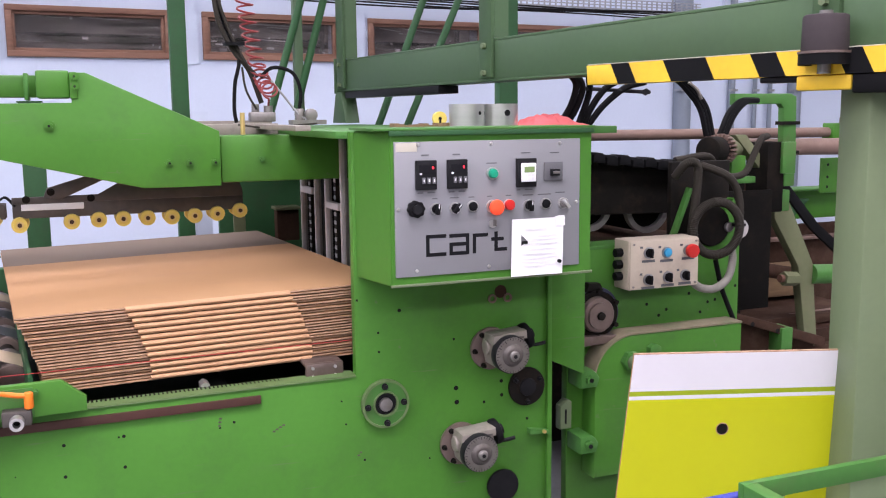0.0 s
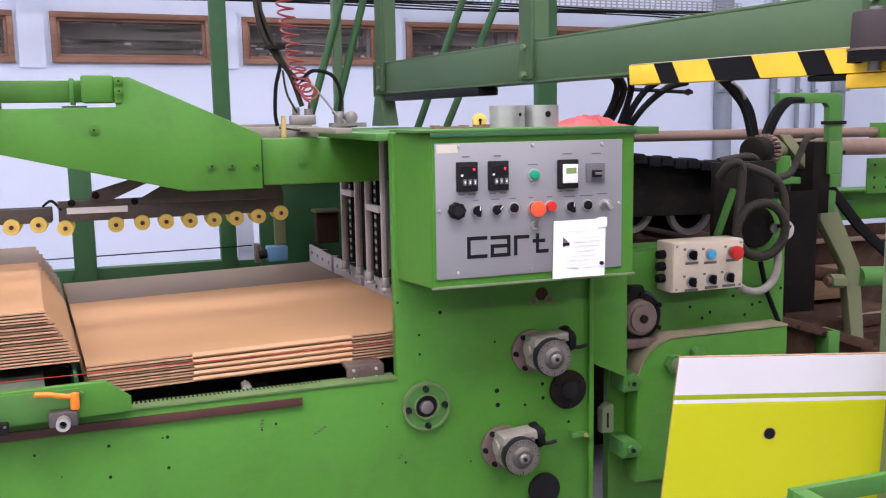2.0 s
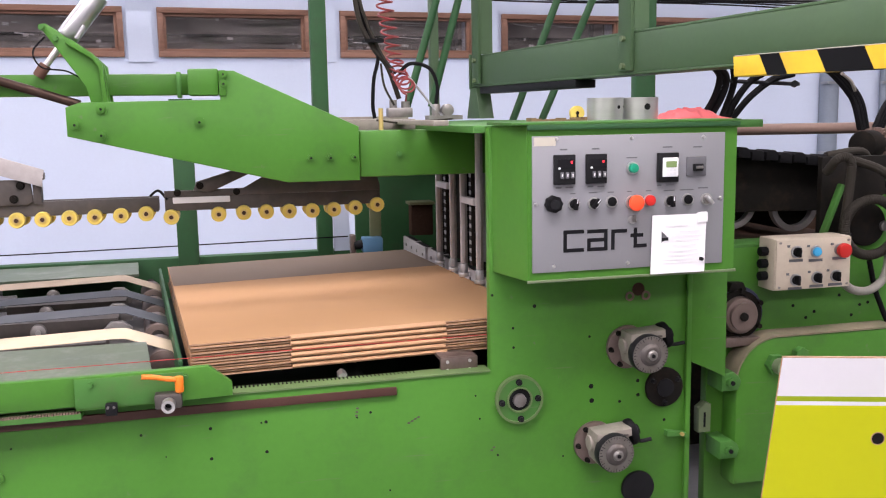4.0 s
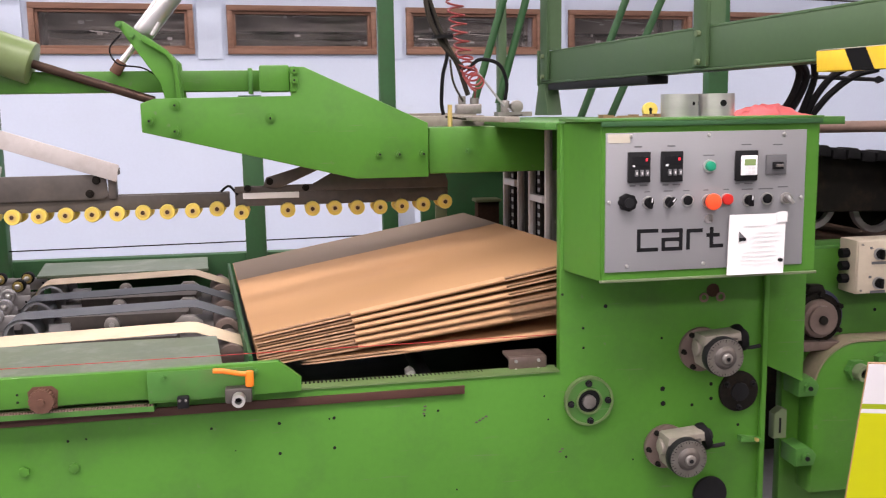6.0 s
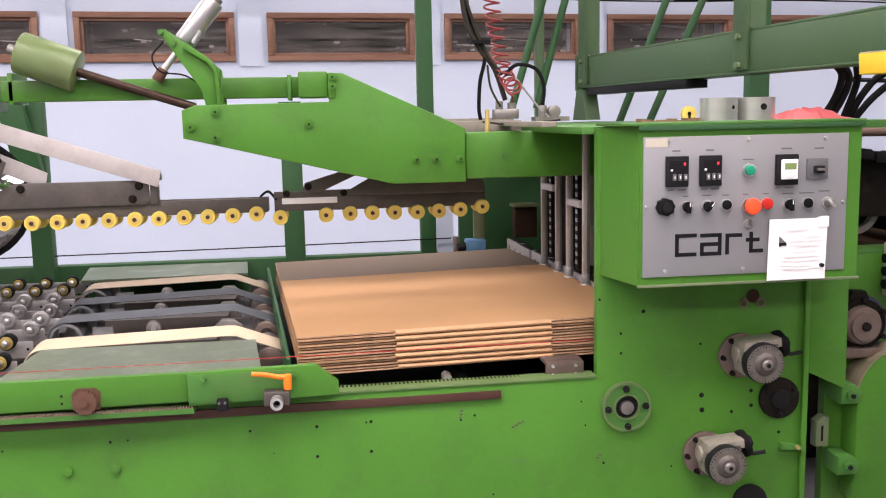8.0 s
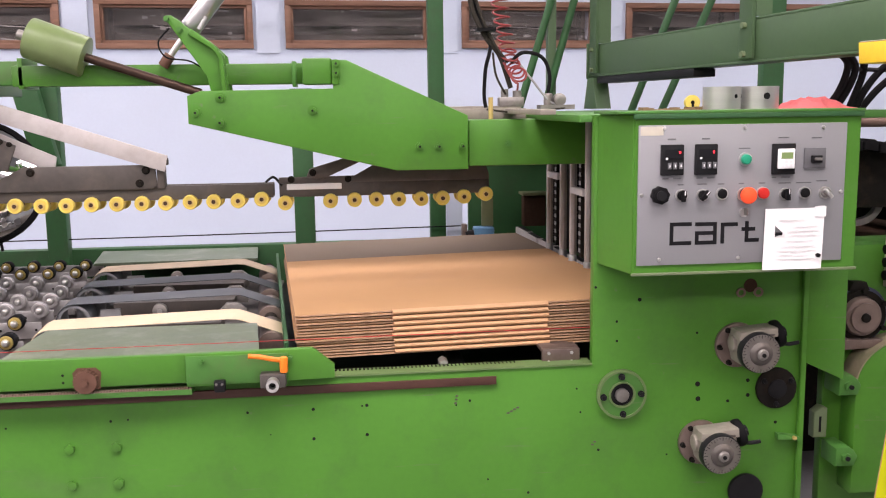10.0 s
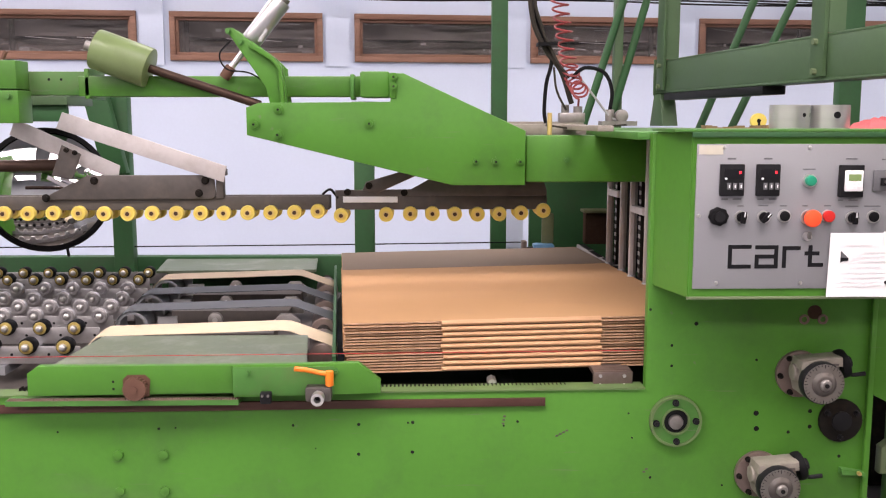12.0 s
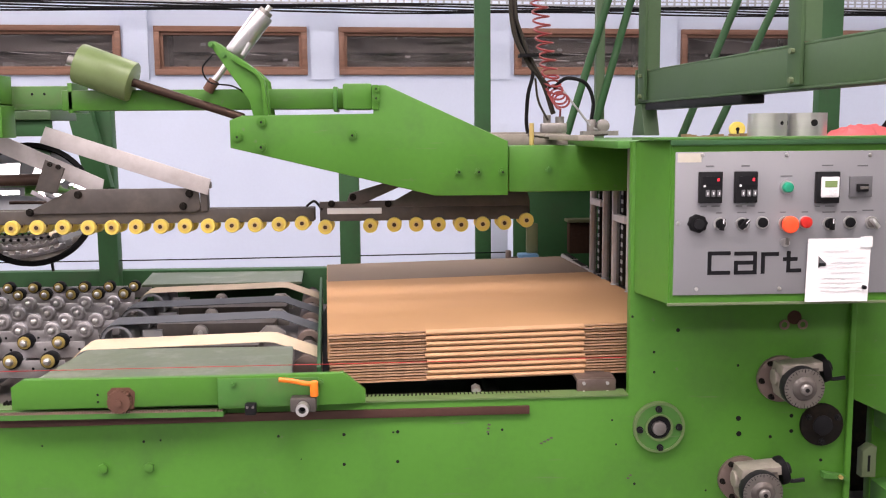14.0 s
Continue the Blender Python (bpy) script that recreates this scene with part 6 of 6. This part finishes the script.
    ds = part("pale_disc", C((2.022, 2.16, 1.243), (2.022, 2.18, 1.243), 0.028, seg=28, bevel=0.003), PALESTRAP, h)
    # added dark disc fills the shaded middle of the loop
    part("dark_boss", C((1.905, 2.135, 1.26), (1.905, 2.15, 1.26), 0.058, seg=24, bevel=0.004), GRIMY, h)
    part("boss_cap", C((1.955, 2.125, 1.255), (1.955, 2.136, 1.255), 0.014, seg=16, bevel=0.002), DULLSTEEL, h)
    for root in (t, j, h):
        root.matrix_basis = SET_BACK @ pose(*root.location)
    # dark works behind
    w = thing("drive_works", "grimy dark rollers and rubber sheet behind the frame", "machinery", (0, 2.35, 0))
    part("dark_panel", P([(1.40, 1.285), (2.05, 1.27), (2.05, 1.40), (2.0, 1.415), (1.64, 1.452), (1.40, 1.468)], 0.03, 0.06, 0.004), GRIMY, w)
    for k in range(12):
        x = 1.50 + k * 0.044
        z = 1.473 - 0.104 * (x - 1.5) + 0.004 * (k % 2)
        part("rubber_lump", P([(x, z - 0.026), (x + 0.041, z - 0.030), (x + 0.040, z - 0.006), (x + 0.030, z + 0.001), (x + 0.010, z + 0.003), (x + 0.001, z - 0.004)], -0.02, 0.05, 0.005), BLACK, w)
    for x, z in ((1.50, 1.325), (1.68, 1.30), (1.885, 1.285)):
        r = part("feed_roller", C((x, 0.10, z), (x, 0.9, z), 0.075, seg=28), GRIMY, w)
        part("roller_edge", ring(bmesh.new(), (x, 0.08, z), (x, 0.10, z), 0.060, 0.077, 32), PALESTRAP, r, "pale worn roller edge")
    part("pan", B(1.42, 2.05, 0.03, 0.6, 1.18, 1.19), DUSTRUST, w, "dusty red-brown pan")
    part("pan_rear", B(1.42, 2.05, 0.6, 0.62, 1.18, 1.30), DUSTRUST, w)
    # made-up dark sheets close the cavity; its shade is in their colour
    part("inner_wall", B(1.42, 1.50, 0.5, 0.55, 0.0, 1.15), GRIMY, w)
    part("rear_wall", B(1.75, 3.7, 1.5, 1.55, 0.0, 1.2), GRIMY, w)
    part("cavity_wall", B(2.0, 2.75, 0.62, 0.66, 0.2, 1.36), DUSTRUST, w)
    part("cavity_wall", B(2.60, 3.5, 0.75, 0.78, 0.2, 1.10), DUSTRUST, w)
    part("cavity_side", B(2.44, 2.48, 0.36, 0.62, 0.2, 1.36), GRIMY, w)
    part("cavity_plate", B(2.02, 2.40, 0.12, 0.14, 0.92, 1.32, 0.003), SHADEBLACK, w)
    sh = part("shaft", C((2.40, 0.34, 1.035), (2.72, 0.34, 0.975), 0.026), DUSTRUST, w)
    for x in (1.9, 2.2):
        part("shaft", C((x, 0.1, 0.85), (x, 1.4, 0.85), 0.03), DUSTRUST, w)
    rb = part("rusty_angle", P([(2.03, 0.965), (2.04, 0.985), (2.52, 0.835), (2.52, 0.80)], -0.02, 0.04, 0.003), DUSTRUST, w, "rusty drilled angle bar")
    part("angle_leg", P([(2.03, 0.965), (2.52, 0.80), (2.52, 0.70), (2.03, 0.86)], 0.03, 0.04, 0.002), DUSTRUST, rb)
    for x, z in ((2.12, 0.948), (2.22, 0.917), (2.32, 0.886)):
        part("angle_hole", C((x, -0.0206, z - 0.01), (x, -0.019, z - 0.01), 0.008, seg=10), WELL, rb)
    part("angle_block", B(2.33, 2.375, -0.03, 0.04, 0.79, 0.885, 0.004), GREEN2, w)
    p = thing("transfer_pipes", "dusty brown steel pipes across the drive end", "pipes", (0, 2.75, 0))
    part("pipe", C((1.50, 0.10, 1.503), (3.0, 0.10, 1.495), 0.019), DUSTPIPE, p)
    part("pipe", C((2.42, 0.0, 1.452), (3.2, 0.0, 1.440), 0.031), DUSTPIPE, p)
    pe = part("pipe_end", B(2.985, 3.055, 0.07, 0.13, 1.46, 1.53, 0.003), GREEN, p)
    part("end_stud", C((3.01, 0.06, 1.53), (3.01, 0.06, 1.55), 0.006, seg=8), RUST, pe)
    g = thing("drive_gear", "dark steel spur gear with worn bright teeth", "gear", (2.185, 2.5, 1.455))
    g.rotation_euler = (0, 0, radians(-62))
    part("gear_hub", C((0, -0.055, 0), (0, 0.02, 0), 0.044, seg=28, bevel=0.006), GRIMY, g)
    part("gear_core", C((0, 0.02, 0), (0, 0.055, 0), 0.042, seg=28), GRIMY, g)
    for k in range(22):
        a = 2 * math.pi * k / 22
        tooth = P([(0.040, -0.0042), (0.052, -0.003), (0.052, 0.003), (0.040, 0.0042)], 0.018, 0.056)
        bmesh.ops.rotate(tooth, verts=tooth.verts[:], cent=(0, 0, 0), matrix=Matrix.Rotation(a, 3, "Y"))
        part("tooth", tooth, DUSTPIPE, g)
    part("gear_flange", C((0, 0.056, 0), (0, 0.075, 0), 0.048, seg=28, bevel=0.003), OLIVE, g)
    part("gear_shaft", C((0.0, 0.075, 0.0), (0.0, 0.16, 0.0), 0.028), OLIVE, g)
    b = thing("swing_frame", "worn green swing frame with a bent arm", "frame", (0, 2.66, 0))
    part("bent_bar", P([(2.385, 1.602), (2.385, 1.640), (2.63, 1.640), (2.655, 1.630), (2.662, 1.429), (2.603, 1.430), (2.598, 1.590), (2.585, 1.604)], 0.0, 0.03, 0.004), GREEN2, b)
    part("bent_leg", B(2.615, 2.66, 0.0, 0.03, 1.31, 1.428, 0.003), GREEN2, b)
    for z in (1.53, 1.425):
        part("collar", B(2.594, 2.67, -0.006, 0.036, z, z + 0.012), GRIMY, b)
    part("slant_arm", P([(2.551, 1.20), (2.551, 1.270), (2.606, 1.274), (2.736, 1.025), (2.769, 0.745), (2.805, 0.728), (2.80, 0.715), (2.69, 0.715), (2.695, 0.735), (2.714, 0.745), (2.668, 1.019)], -0.03, 0.01, 0.004), OLIVE, b, "dusty green slanted arm")
    part("arm_cap", B(2.548, 2.612, -0.034, 0.014, 1.225, 1.30, 0.004), GREEN2, b)
    part("arm_bar", C((2.735, -0.02, 0.984), (2.95, -0.02, 0.972), 0.036), GREEN2, b)
    nt = part("arm_nut", C((2.60, -0.03, 0.979), (2.66, -0.03, 0.974), 0.026, seg=6), OLIVE, b)
    part("arm_stud", C((2.585, -0.03, 0.980), (2.60, -0.03, 0.979), 0.014, seg=12), RUST, nt)
    part("dark_block", B(2.40, 2.47, -0.16, -0.05, 1.24, 1.476, 0.004), SHADEBLACK, b)
    part("green_face", B(2.45, 2.505, -0.175, -0.161, 1.37, 1.476, 0.003), GREEN2, b)
    part("olive_brace", P([(2.295, 1.501), (2.341, 1.501), (2.50, 1.33), (2.50, 1.28)], -0.12, -0.08, 0.003), OLIVE, b)
    part("clamp_plate", B(2.276, 2.335, -0.13, -0.08, 1.34, 1.433, 0.003), GREEN, b)
    part("clamp_foot", B(2.25, 2.37, -0.14, -0.08, 1.34, 1.362, 0.003), GREEN2, b)
    part("flat_belt", P([(2.632, 1.42), (2.662, 1.42), (2.695, 1.305), (2.835, 1.16), (3.05, 0.995), (3.05, 0.945), (2.80, 1.14), (2.66, 1.29)], 0.06, 0.075, 0.002), BLACK, b)
    part("cross_tie", B(2.52, 3.1, 0.0, 0.05, 0.67, 0.70, 0.003), DUSTRUST, b)
    part("rear_channel", B(2.60, 4.0, 0.54, 0.60, 1.11, 1.235, 0.004), GREEN, b)
    part("channel_lip", B(2.60, 4.0, 0.48, 0.60, 1.237, 1.247, 0.003), GREEN2, b)
    pf = part("perforated_plate", B(3.065, 3.26, 0.3, 0.31, 1.245, 1.388, 0.003), GREEN, b)
    for px in (3.10, 3.16, 3.22):
        for pz in (1.27, 1.31, 1.36):
            part("plate_hole", C((px, 0.302, pz), (px, 0.2994, pz), 0.006, seg=10), WELL, pf)
    part("low_tray", B(2.55, 3.1, 0.05, 0.5, 0.78, 0.81, 0.003), DUSTRUST, b)
    part("mid_shelf", B(2.72, 3.3, 0.40, 0.55, 1.04, 1.055, 0.003), DUSTPIPE, b)
    part("rear_strut", P([(2.95, 1.02), (3.0, 1.02), (3.20, 1.20), (3.13, 1.20)], 0.50, 0.53, 0.002), DARKGREEN, b)
    part("rear_post", B(2.90, 2.96, 0.46, 0.50, 0.3, 1.11), GREEN2, b)
    part("pale_bar", C((2.75, 0.1, 0.80), (3.1, 0.1, 0.81), 0.010), DUSTPIPE, b)
    part("pale_bar", C((2.75, 0.1, 0.745), (3.1, 0.1, 0.755), 0.012), RUST, b)
    part("wood_block", B(2.80, 3.05, 0.30, 0.42, 0.83, 0.95, 0.004), WOOD, b)


def sign_board():
    """Printed carton board that leans on the frame in the aisle."""
    a, b = Vector((1.306, 1.6)), Vector((1.725, 1.482))
    d = (b - a).normalized()
    t = thing("printed_board", "lime and white printed corrugated board, standing upright", "printed board", (a.x, a.y, 0.44))
    t.matrix_basis = Matrix.Translation((a.x - 0.060, a.y - 0.046, 0.447)) @ Matrix.Rotation(math.atan2(d.y, d.x), 4, "Z") @ Matrix.Rotation(radians(4), 4, "X") @ Matrix.Rotation(radians(0.8), 4, "Y")
    L, top = 0.485, 0.662
    def strip(z0, z1, y0, y1):
        return P([(-0.07 * (top - z0), z0), (L, z0), (L, z1), (-0.07 * (top - z1), z1)], y0, y1)

    part("board_core", strip(0.0, top, 0.0, 0.006), CARD, t)
    part("top_edge", B(0, L, 0.0, 0.0062, top, top + 0.002), CARDEDGE, t)
    for z0, z1, m in ((top - 0.076, top, WHITEPRINT), (top - 0.086, top - 0.076, LIMEDARK), (top - 0.094, top - 0.086, WHITEPRINT), (0.0, top - 0.094, LIME)):
        part("printed_band", strip(z0, z1, -0.0008, 0.0), m, t)
    part("hand_hole", C((0.19, 0.001, top - 0.160), (0.19, -0.0016, top - 0.160), 0.0115, seg=20), GRIMY, t)
    ring_ = part("hole_edge", ring(bmesh.new(), (0.19, -0.0015, top - 0.160), (0.19, 0.0, top - 0.160), 0.0115, 0.0135, 20), CARDEDGE, t)


def cart():
    t = thing("stock_cart", "green angle-iron stock cart with a blue pole", "cart", (1.30, 0.70, 0))
    part("long_rail", P([(0.0, 0.895), (0.62, 0.895), (0.62, 0.93), (0.0, 0.93)], 0.545, 0.56, 0.002), GREEN2, t)
    part("long_rail", P([(0.0, 0.895), (0.62, 0.895), (0.62, 0.93), (0.0, 0.93)], 0.0, 0.015, 0.002), GREEN2, t)
    part("end_rail", B(0.0, 0.03, 0.015, 0.545, 0.895, 0.93, 0.002), GREEN2, t)
    part("end_rail", B(0.59, 0.62, 0.015, 0.545, 0.895, 0.93, 0.002), GREEN2, t)
    for x in (0.0, 0.58):
        for y in (0.0, 0.52):
            part("leg", B(x + 0.003, x + 0.037, y + 0.017, y + 0.037, 0.0, 0.893, 0.002), GREEN2, t)
    part("shelf", B(0.0, 0.62, 0.0, 0.56, 0.25, 0.27), GREEN2, t)
    bp = solid("blue_pole", C((1.10, 1.30, 0.878), (1.40, 1.26, 0.90), 0.012), BLUETUBE, "dark blue plastic pole across the cart", "pole")


control_box()
machine_top()
gantry()
right_section()
sign_board()
cart()


# ---- folded cartons ----
CT, CL, CD = 0.0142, 0.885, 1.26
PIVOT = (0.143, 2.25, 0.953)
REST = 1.3


def carton_meshes():
    ply = B(0, CL, 0, CD, 0, 0.0036)
    pm = finish("ply", ply, CARD)
    pm.data.materials.append(CARDEDGE)
    for f in pm.data.polygons:
        if abs(f.normal.z) < 0.5:
            f.material_index = 1
    x0, x1 = 0.238, 0.628
    n, bm = 8, bmesh.new()
    h = 0.0112
    rows = []
    for x in (x0, x1):
        prof = [(0.012, 0.0)] + [(-0.0045 * math.sin(math.pi * k / n) - 0.0008, h * k / n) for k in range(n + 1)] + [(0.012, h)]
        rows.append([bm.verts.new((x, y, z)) for y, z in prof])
    k = len(rows[0])
    for i in range(k - 1):
        bm.faces.new((rows[0][i], rows[1][i], rows[1][i + 1], rows[0][i + 1]))
    bm.faces.new(rows[0][::-1])
    bm.faces.new(rows[1])
    bm.faces.new((rows[0][-1], rows[1][-1], rows[1][0], rows[0][0]))
    fm = finish("folded_edge", bm, CARDFOLDLIT)
    inner = finish("printed_band", B(0.0005, CL - 0.0005, 0.845, CD - 0.0005, 0.0036, 0.0039), CARDGREY)
    for ob in (pm, fm, inner):
        for v in ob.data.vertices:
            v.co.x += LEAN * v.co.y
    return pm, fm, inner


PLY, FOLD, BAND = carton_meshes()
used_first = []


def carton(seed):
    rng = random.Random(seed)
    t = thing("folded_carton", "flat folded brown kraft corrugated carton in a stack", "carton", group="folded cartons")
    z2 = 0.0066
    if not used_first:
        used_first.append(1)
        for o in (PLY, FOLD, BAND):
            o.parent = t
        BAND.matrix_basis = pose(0, 0, z2)
    else:
        piece("ply", PLY.data, Matrix(), t)
        piece("folded_edge", FOLD.data, Matrix(), t)
        piece("printed_band", BAND.data, pose(0, 0.003, z2), t)
    piece("ply", PLY.data, pose(rng.uniform(-0.003, 0.003), rng.uniform(0, 0.008), z2), t)
    t["jog"] = rng.uniform(-0.004, 0.004)
    return t


LOWER = [carton(10 + k) for k in range(4)]
UPPER = [carton(30 + k) for k in range(9)]
FED = [carton(60 + k) for k in range(5)]
# when a new carton is driven in below the stack, and how the stack tips up then
FEEDS = [
    (0.25, [(0.0, 0), (0.15, 0.3), (0.2, 1.2), (0.3, 4.5), (0.4, 1.5), (0.5, 0)]),
    (3.05, [(2.95, 0), (3.0, 0.8), (3.1, 7.8), (3.2, 8.6), (3.3, 3.0), (3.4, 0)]),
    (5.85, [(5.72, 0), (5.8, 1.7), (5.9, 8.0), (6.0, 9.0), (6.1, 0.7), (6.2, 0)]),
    (8.65, [(8.52, 0), (8.6, 1.7), (8.7, 8.0), (8.8, 9.0), (8.9, 0.7), (9.0, 0)]),
    (11.38, [(11.25, 0), (11.3, 0.4), (11.4, 3.8), (11.5, 8.4), (11.6, 4.9), (11.7, -1.8), (11.8, 0)]),
]


def placed(level, tip, shift=0.0, jog=0.0):
    """A carton's pose at a level of the stack, tipped about the stack's foot; shift runs along the slope."""
    a = radians(REST + tip)
    up = level * CT
    x = shift + jog
    return pose(PIVOT[0] + x * math.cos(a) - up * math.sin(a), PIVOT[1] + jog * 0.6, PIVOT[2] + x * math.sin(a) + up * math.cos(a), 0, -(REST + tip), 0)


def fanned(tips, i, level, top):
    """How far a carton at a level tips: together on the way up, one after another on the way down."""
    peak = max(range(len(tips)), key=lambda n: tips[n][1])
    t, tip = tips[i]
    if i == peak:
        return tip * (0.55 + 0.45 * min(1.0, (level + 1) / (top + 1)))
    return tip if i < peak else tip * (0.3 + 0.7 * min(1.0, (level + 1) / (top + 1)))


def motions():
    # cartons that stay: each feed lifts them by one carton
    for k, c in enumerate(LOWER):
        rows, level = [(0.0, placed(k, 0, 0, c["jog"]))], k
        for n, (t0, tips) in enumerate(FEEDS):
            for i, (t, tip) in enumerate(tips):
                if t > 0:
                    rise = min(1.0, max(0.0, (t - tips[0][0]) / 0.2))
                    rows.append((t, placed(level + rise, fanned(tips, i, level + rise, 4 + n), 0, c["jog"])))
            level += 1
        rows.append((14.0, placed(level, 0, 0, c["jog"])))
        walk(c, rows)
    # cartons that are fed in from the machine, one at a time
    for n, (t0, tips) in enumerate(FEEDS):
        c, level = FED[n], 0
        rows = [(0.0, placed(0, -1.8, 0.86))]
        start = tips[0][0] + (0.04 if n else 0.02)
        if n:
            rows.append((start, placed(0, -1.8, 0.86)))
        if n:
            rows += [(t0 - 0.02, placed(2.0, -5.0, 0.50)), (t0 + 0.06, placed(1.4, -3.0, 0.33)), (t0 + 0.15, placed(0.5, 2.2, 0.11)), (t0 + 0.25, placed(0, 0, 0, c["jog"]))]
        else:
            rows += [(0.2, placed(0.8, -1.2, 0.40)), (0.3, placed(0.4, 0.5, 0.13)), (0.4, placed(0, 0, 0, c["jog"]))]
        for m in range(n + 1, len(FEEDS)):
            for i, (t, tip) in enumerate(FEEDS[m][1]):
                rise = min(1.0, max(0.0, (t - FEEDS[m][1][0][0]) / 0.2))
                rows.append((t, placed(level + rise, fanned(FEEDS[m][1], i, level + rise, 4 + m), 0, c["jog"])))
            level += 1
        rows.append((14.0, placed(level, 0, 0, c["jog"])))
        walk(c, rows)
    # the finished bundle is pushed out along the belts
    slide = [(0.0, 0.0, 0), (0.2, 0.0, 1.2), (0.3, -0.01, 4.4), (0.4, -0.065, 1.9), (0.5, -0.12, 0.2), (0.6, -0.16, 0), (0.8, -0.228, 0), (1.0, -0.335, 0), (1.2, -0.42, 0), (1.5, -0.58, -0.2), (1.8, -0.742, -0.3), (2.1, -0.895, -0.5), (2.6, -1.15, -0.8), (3.2, -1.47, -1.0), (4.5, -2.1, -1.3), (6.0, -2.62, -1.3), (14.0, -2.62, -1.3)]
    for k, c in enumerate(UPPER):
        rows = []
        for t, s, tip in slide:
            rise = min(1.0, max(0.0, (t - 0.1) / 0.2))
            a = radians(REST)
            gone = min(1.0, max(0.0, (t - 0.3) / 0.5))
            base = placed(4 + rise + k, tip, (-0.0058 - 0.003 * gone) * k, c["jog"])
            rows.append((t, Matrix.Translation((s - 0.05 * gone, 0, 0.004 * min(0, s + 0.2))) @ base))
        walk(c, rows)
    # the pusher follows the bundle a little way and swings back
    walk(PUSHER, [(t, pose(0.93 + x, 0, 1.1)) for t, x in ((0.0, 0.0), (0.3, 0.0), (0.4, -0.05), (0.6, -0.15), (0.8, -0.225), (0.9, -0.235), (1.0, -0.20), (1.2, -0.09), (1.45, 0.0), (2.0, 0.0), (14.0, 0.0))])


motions()
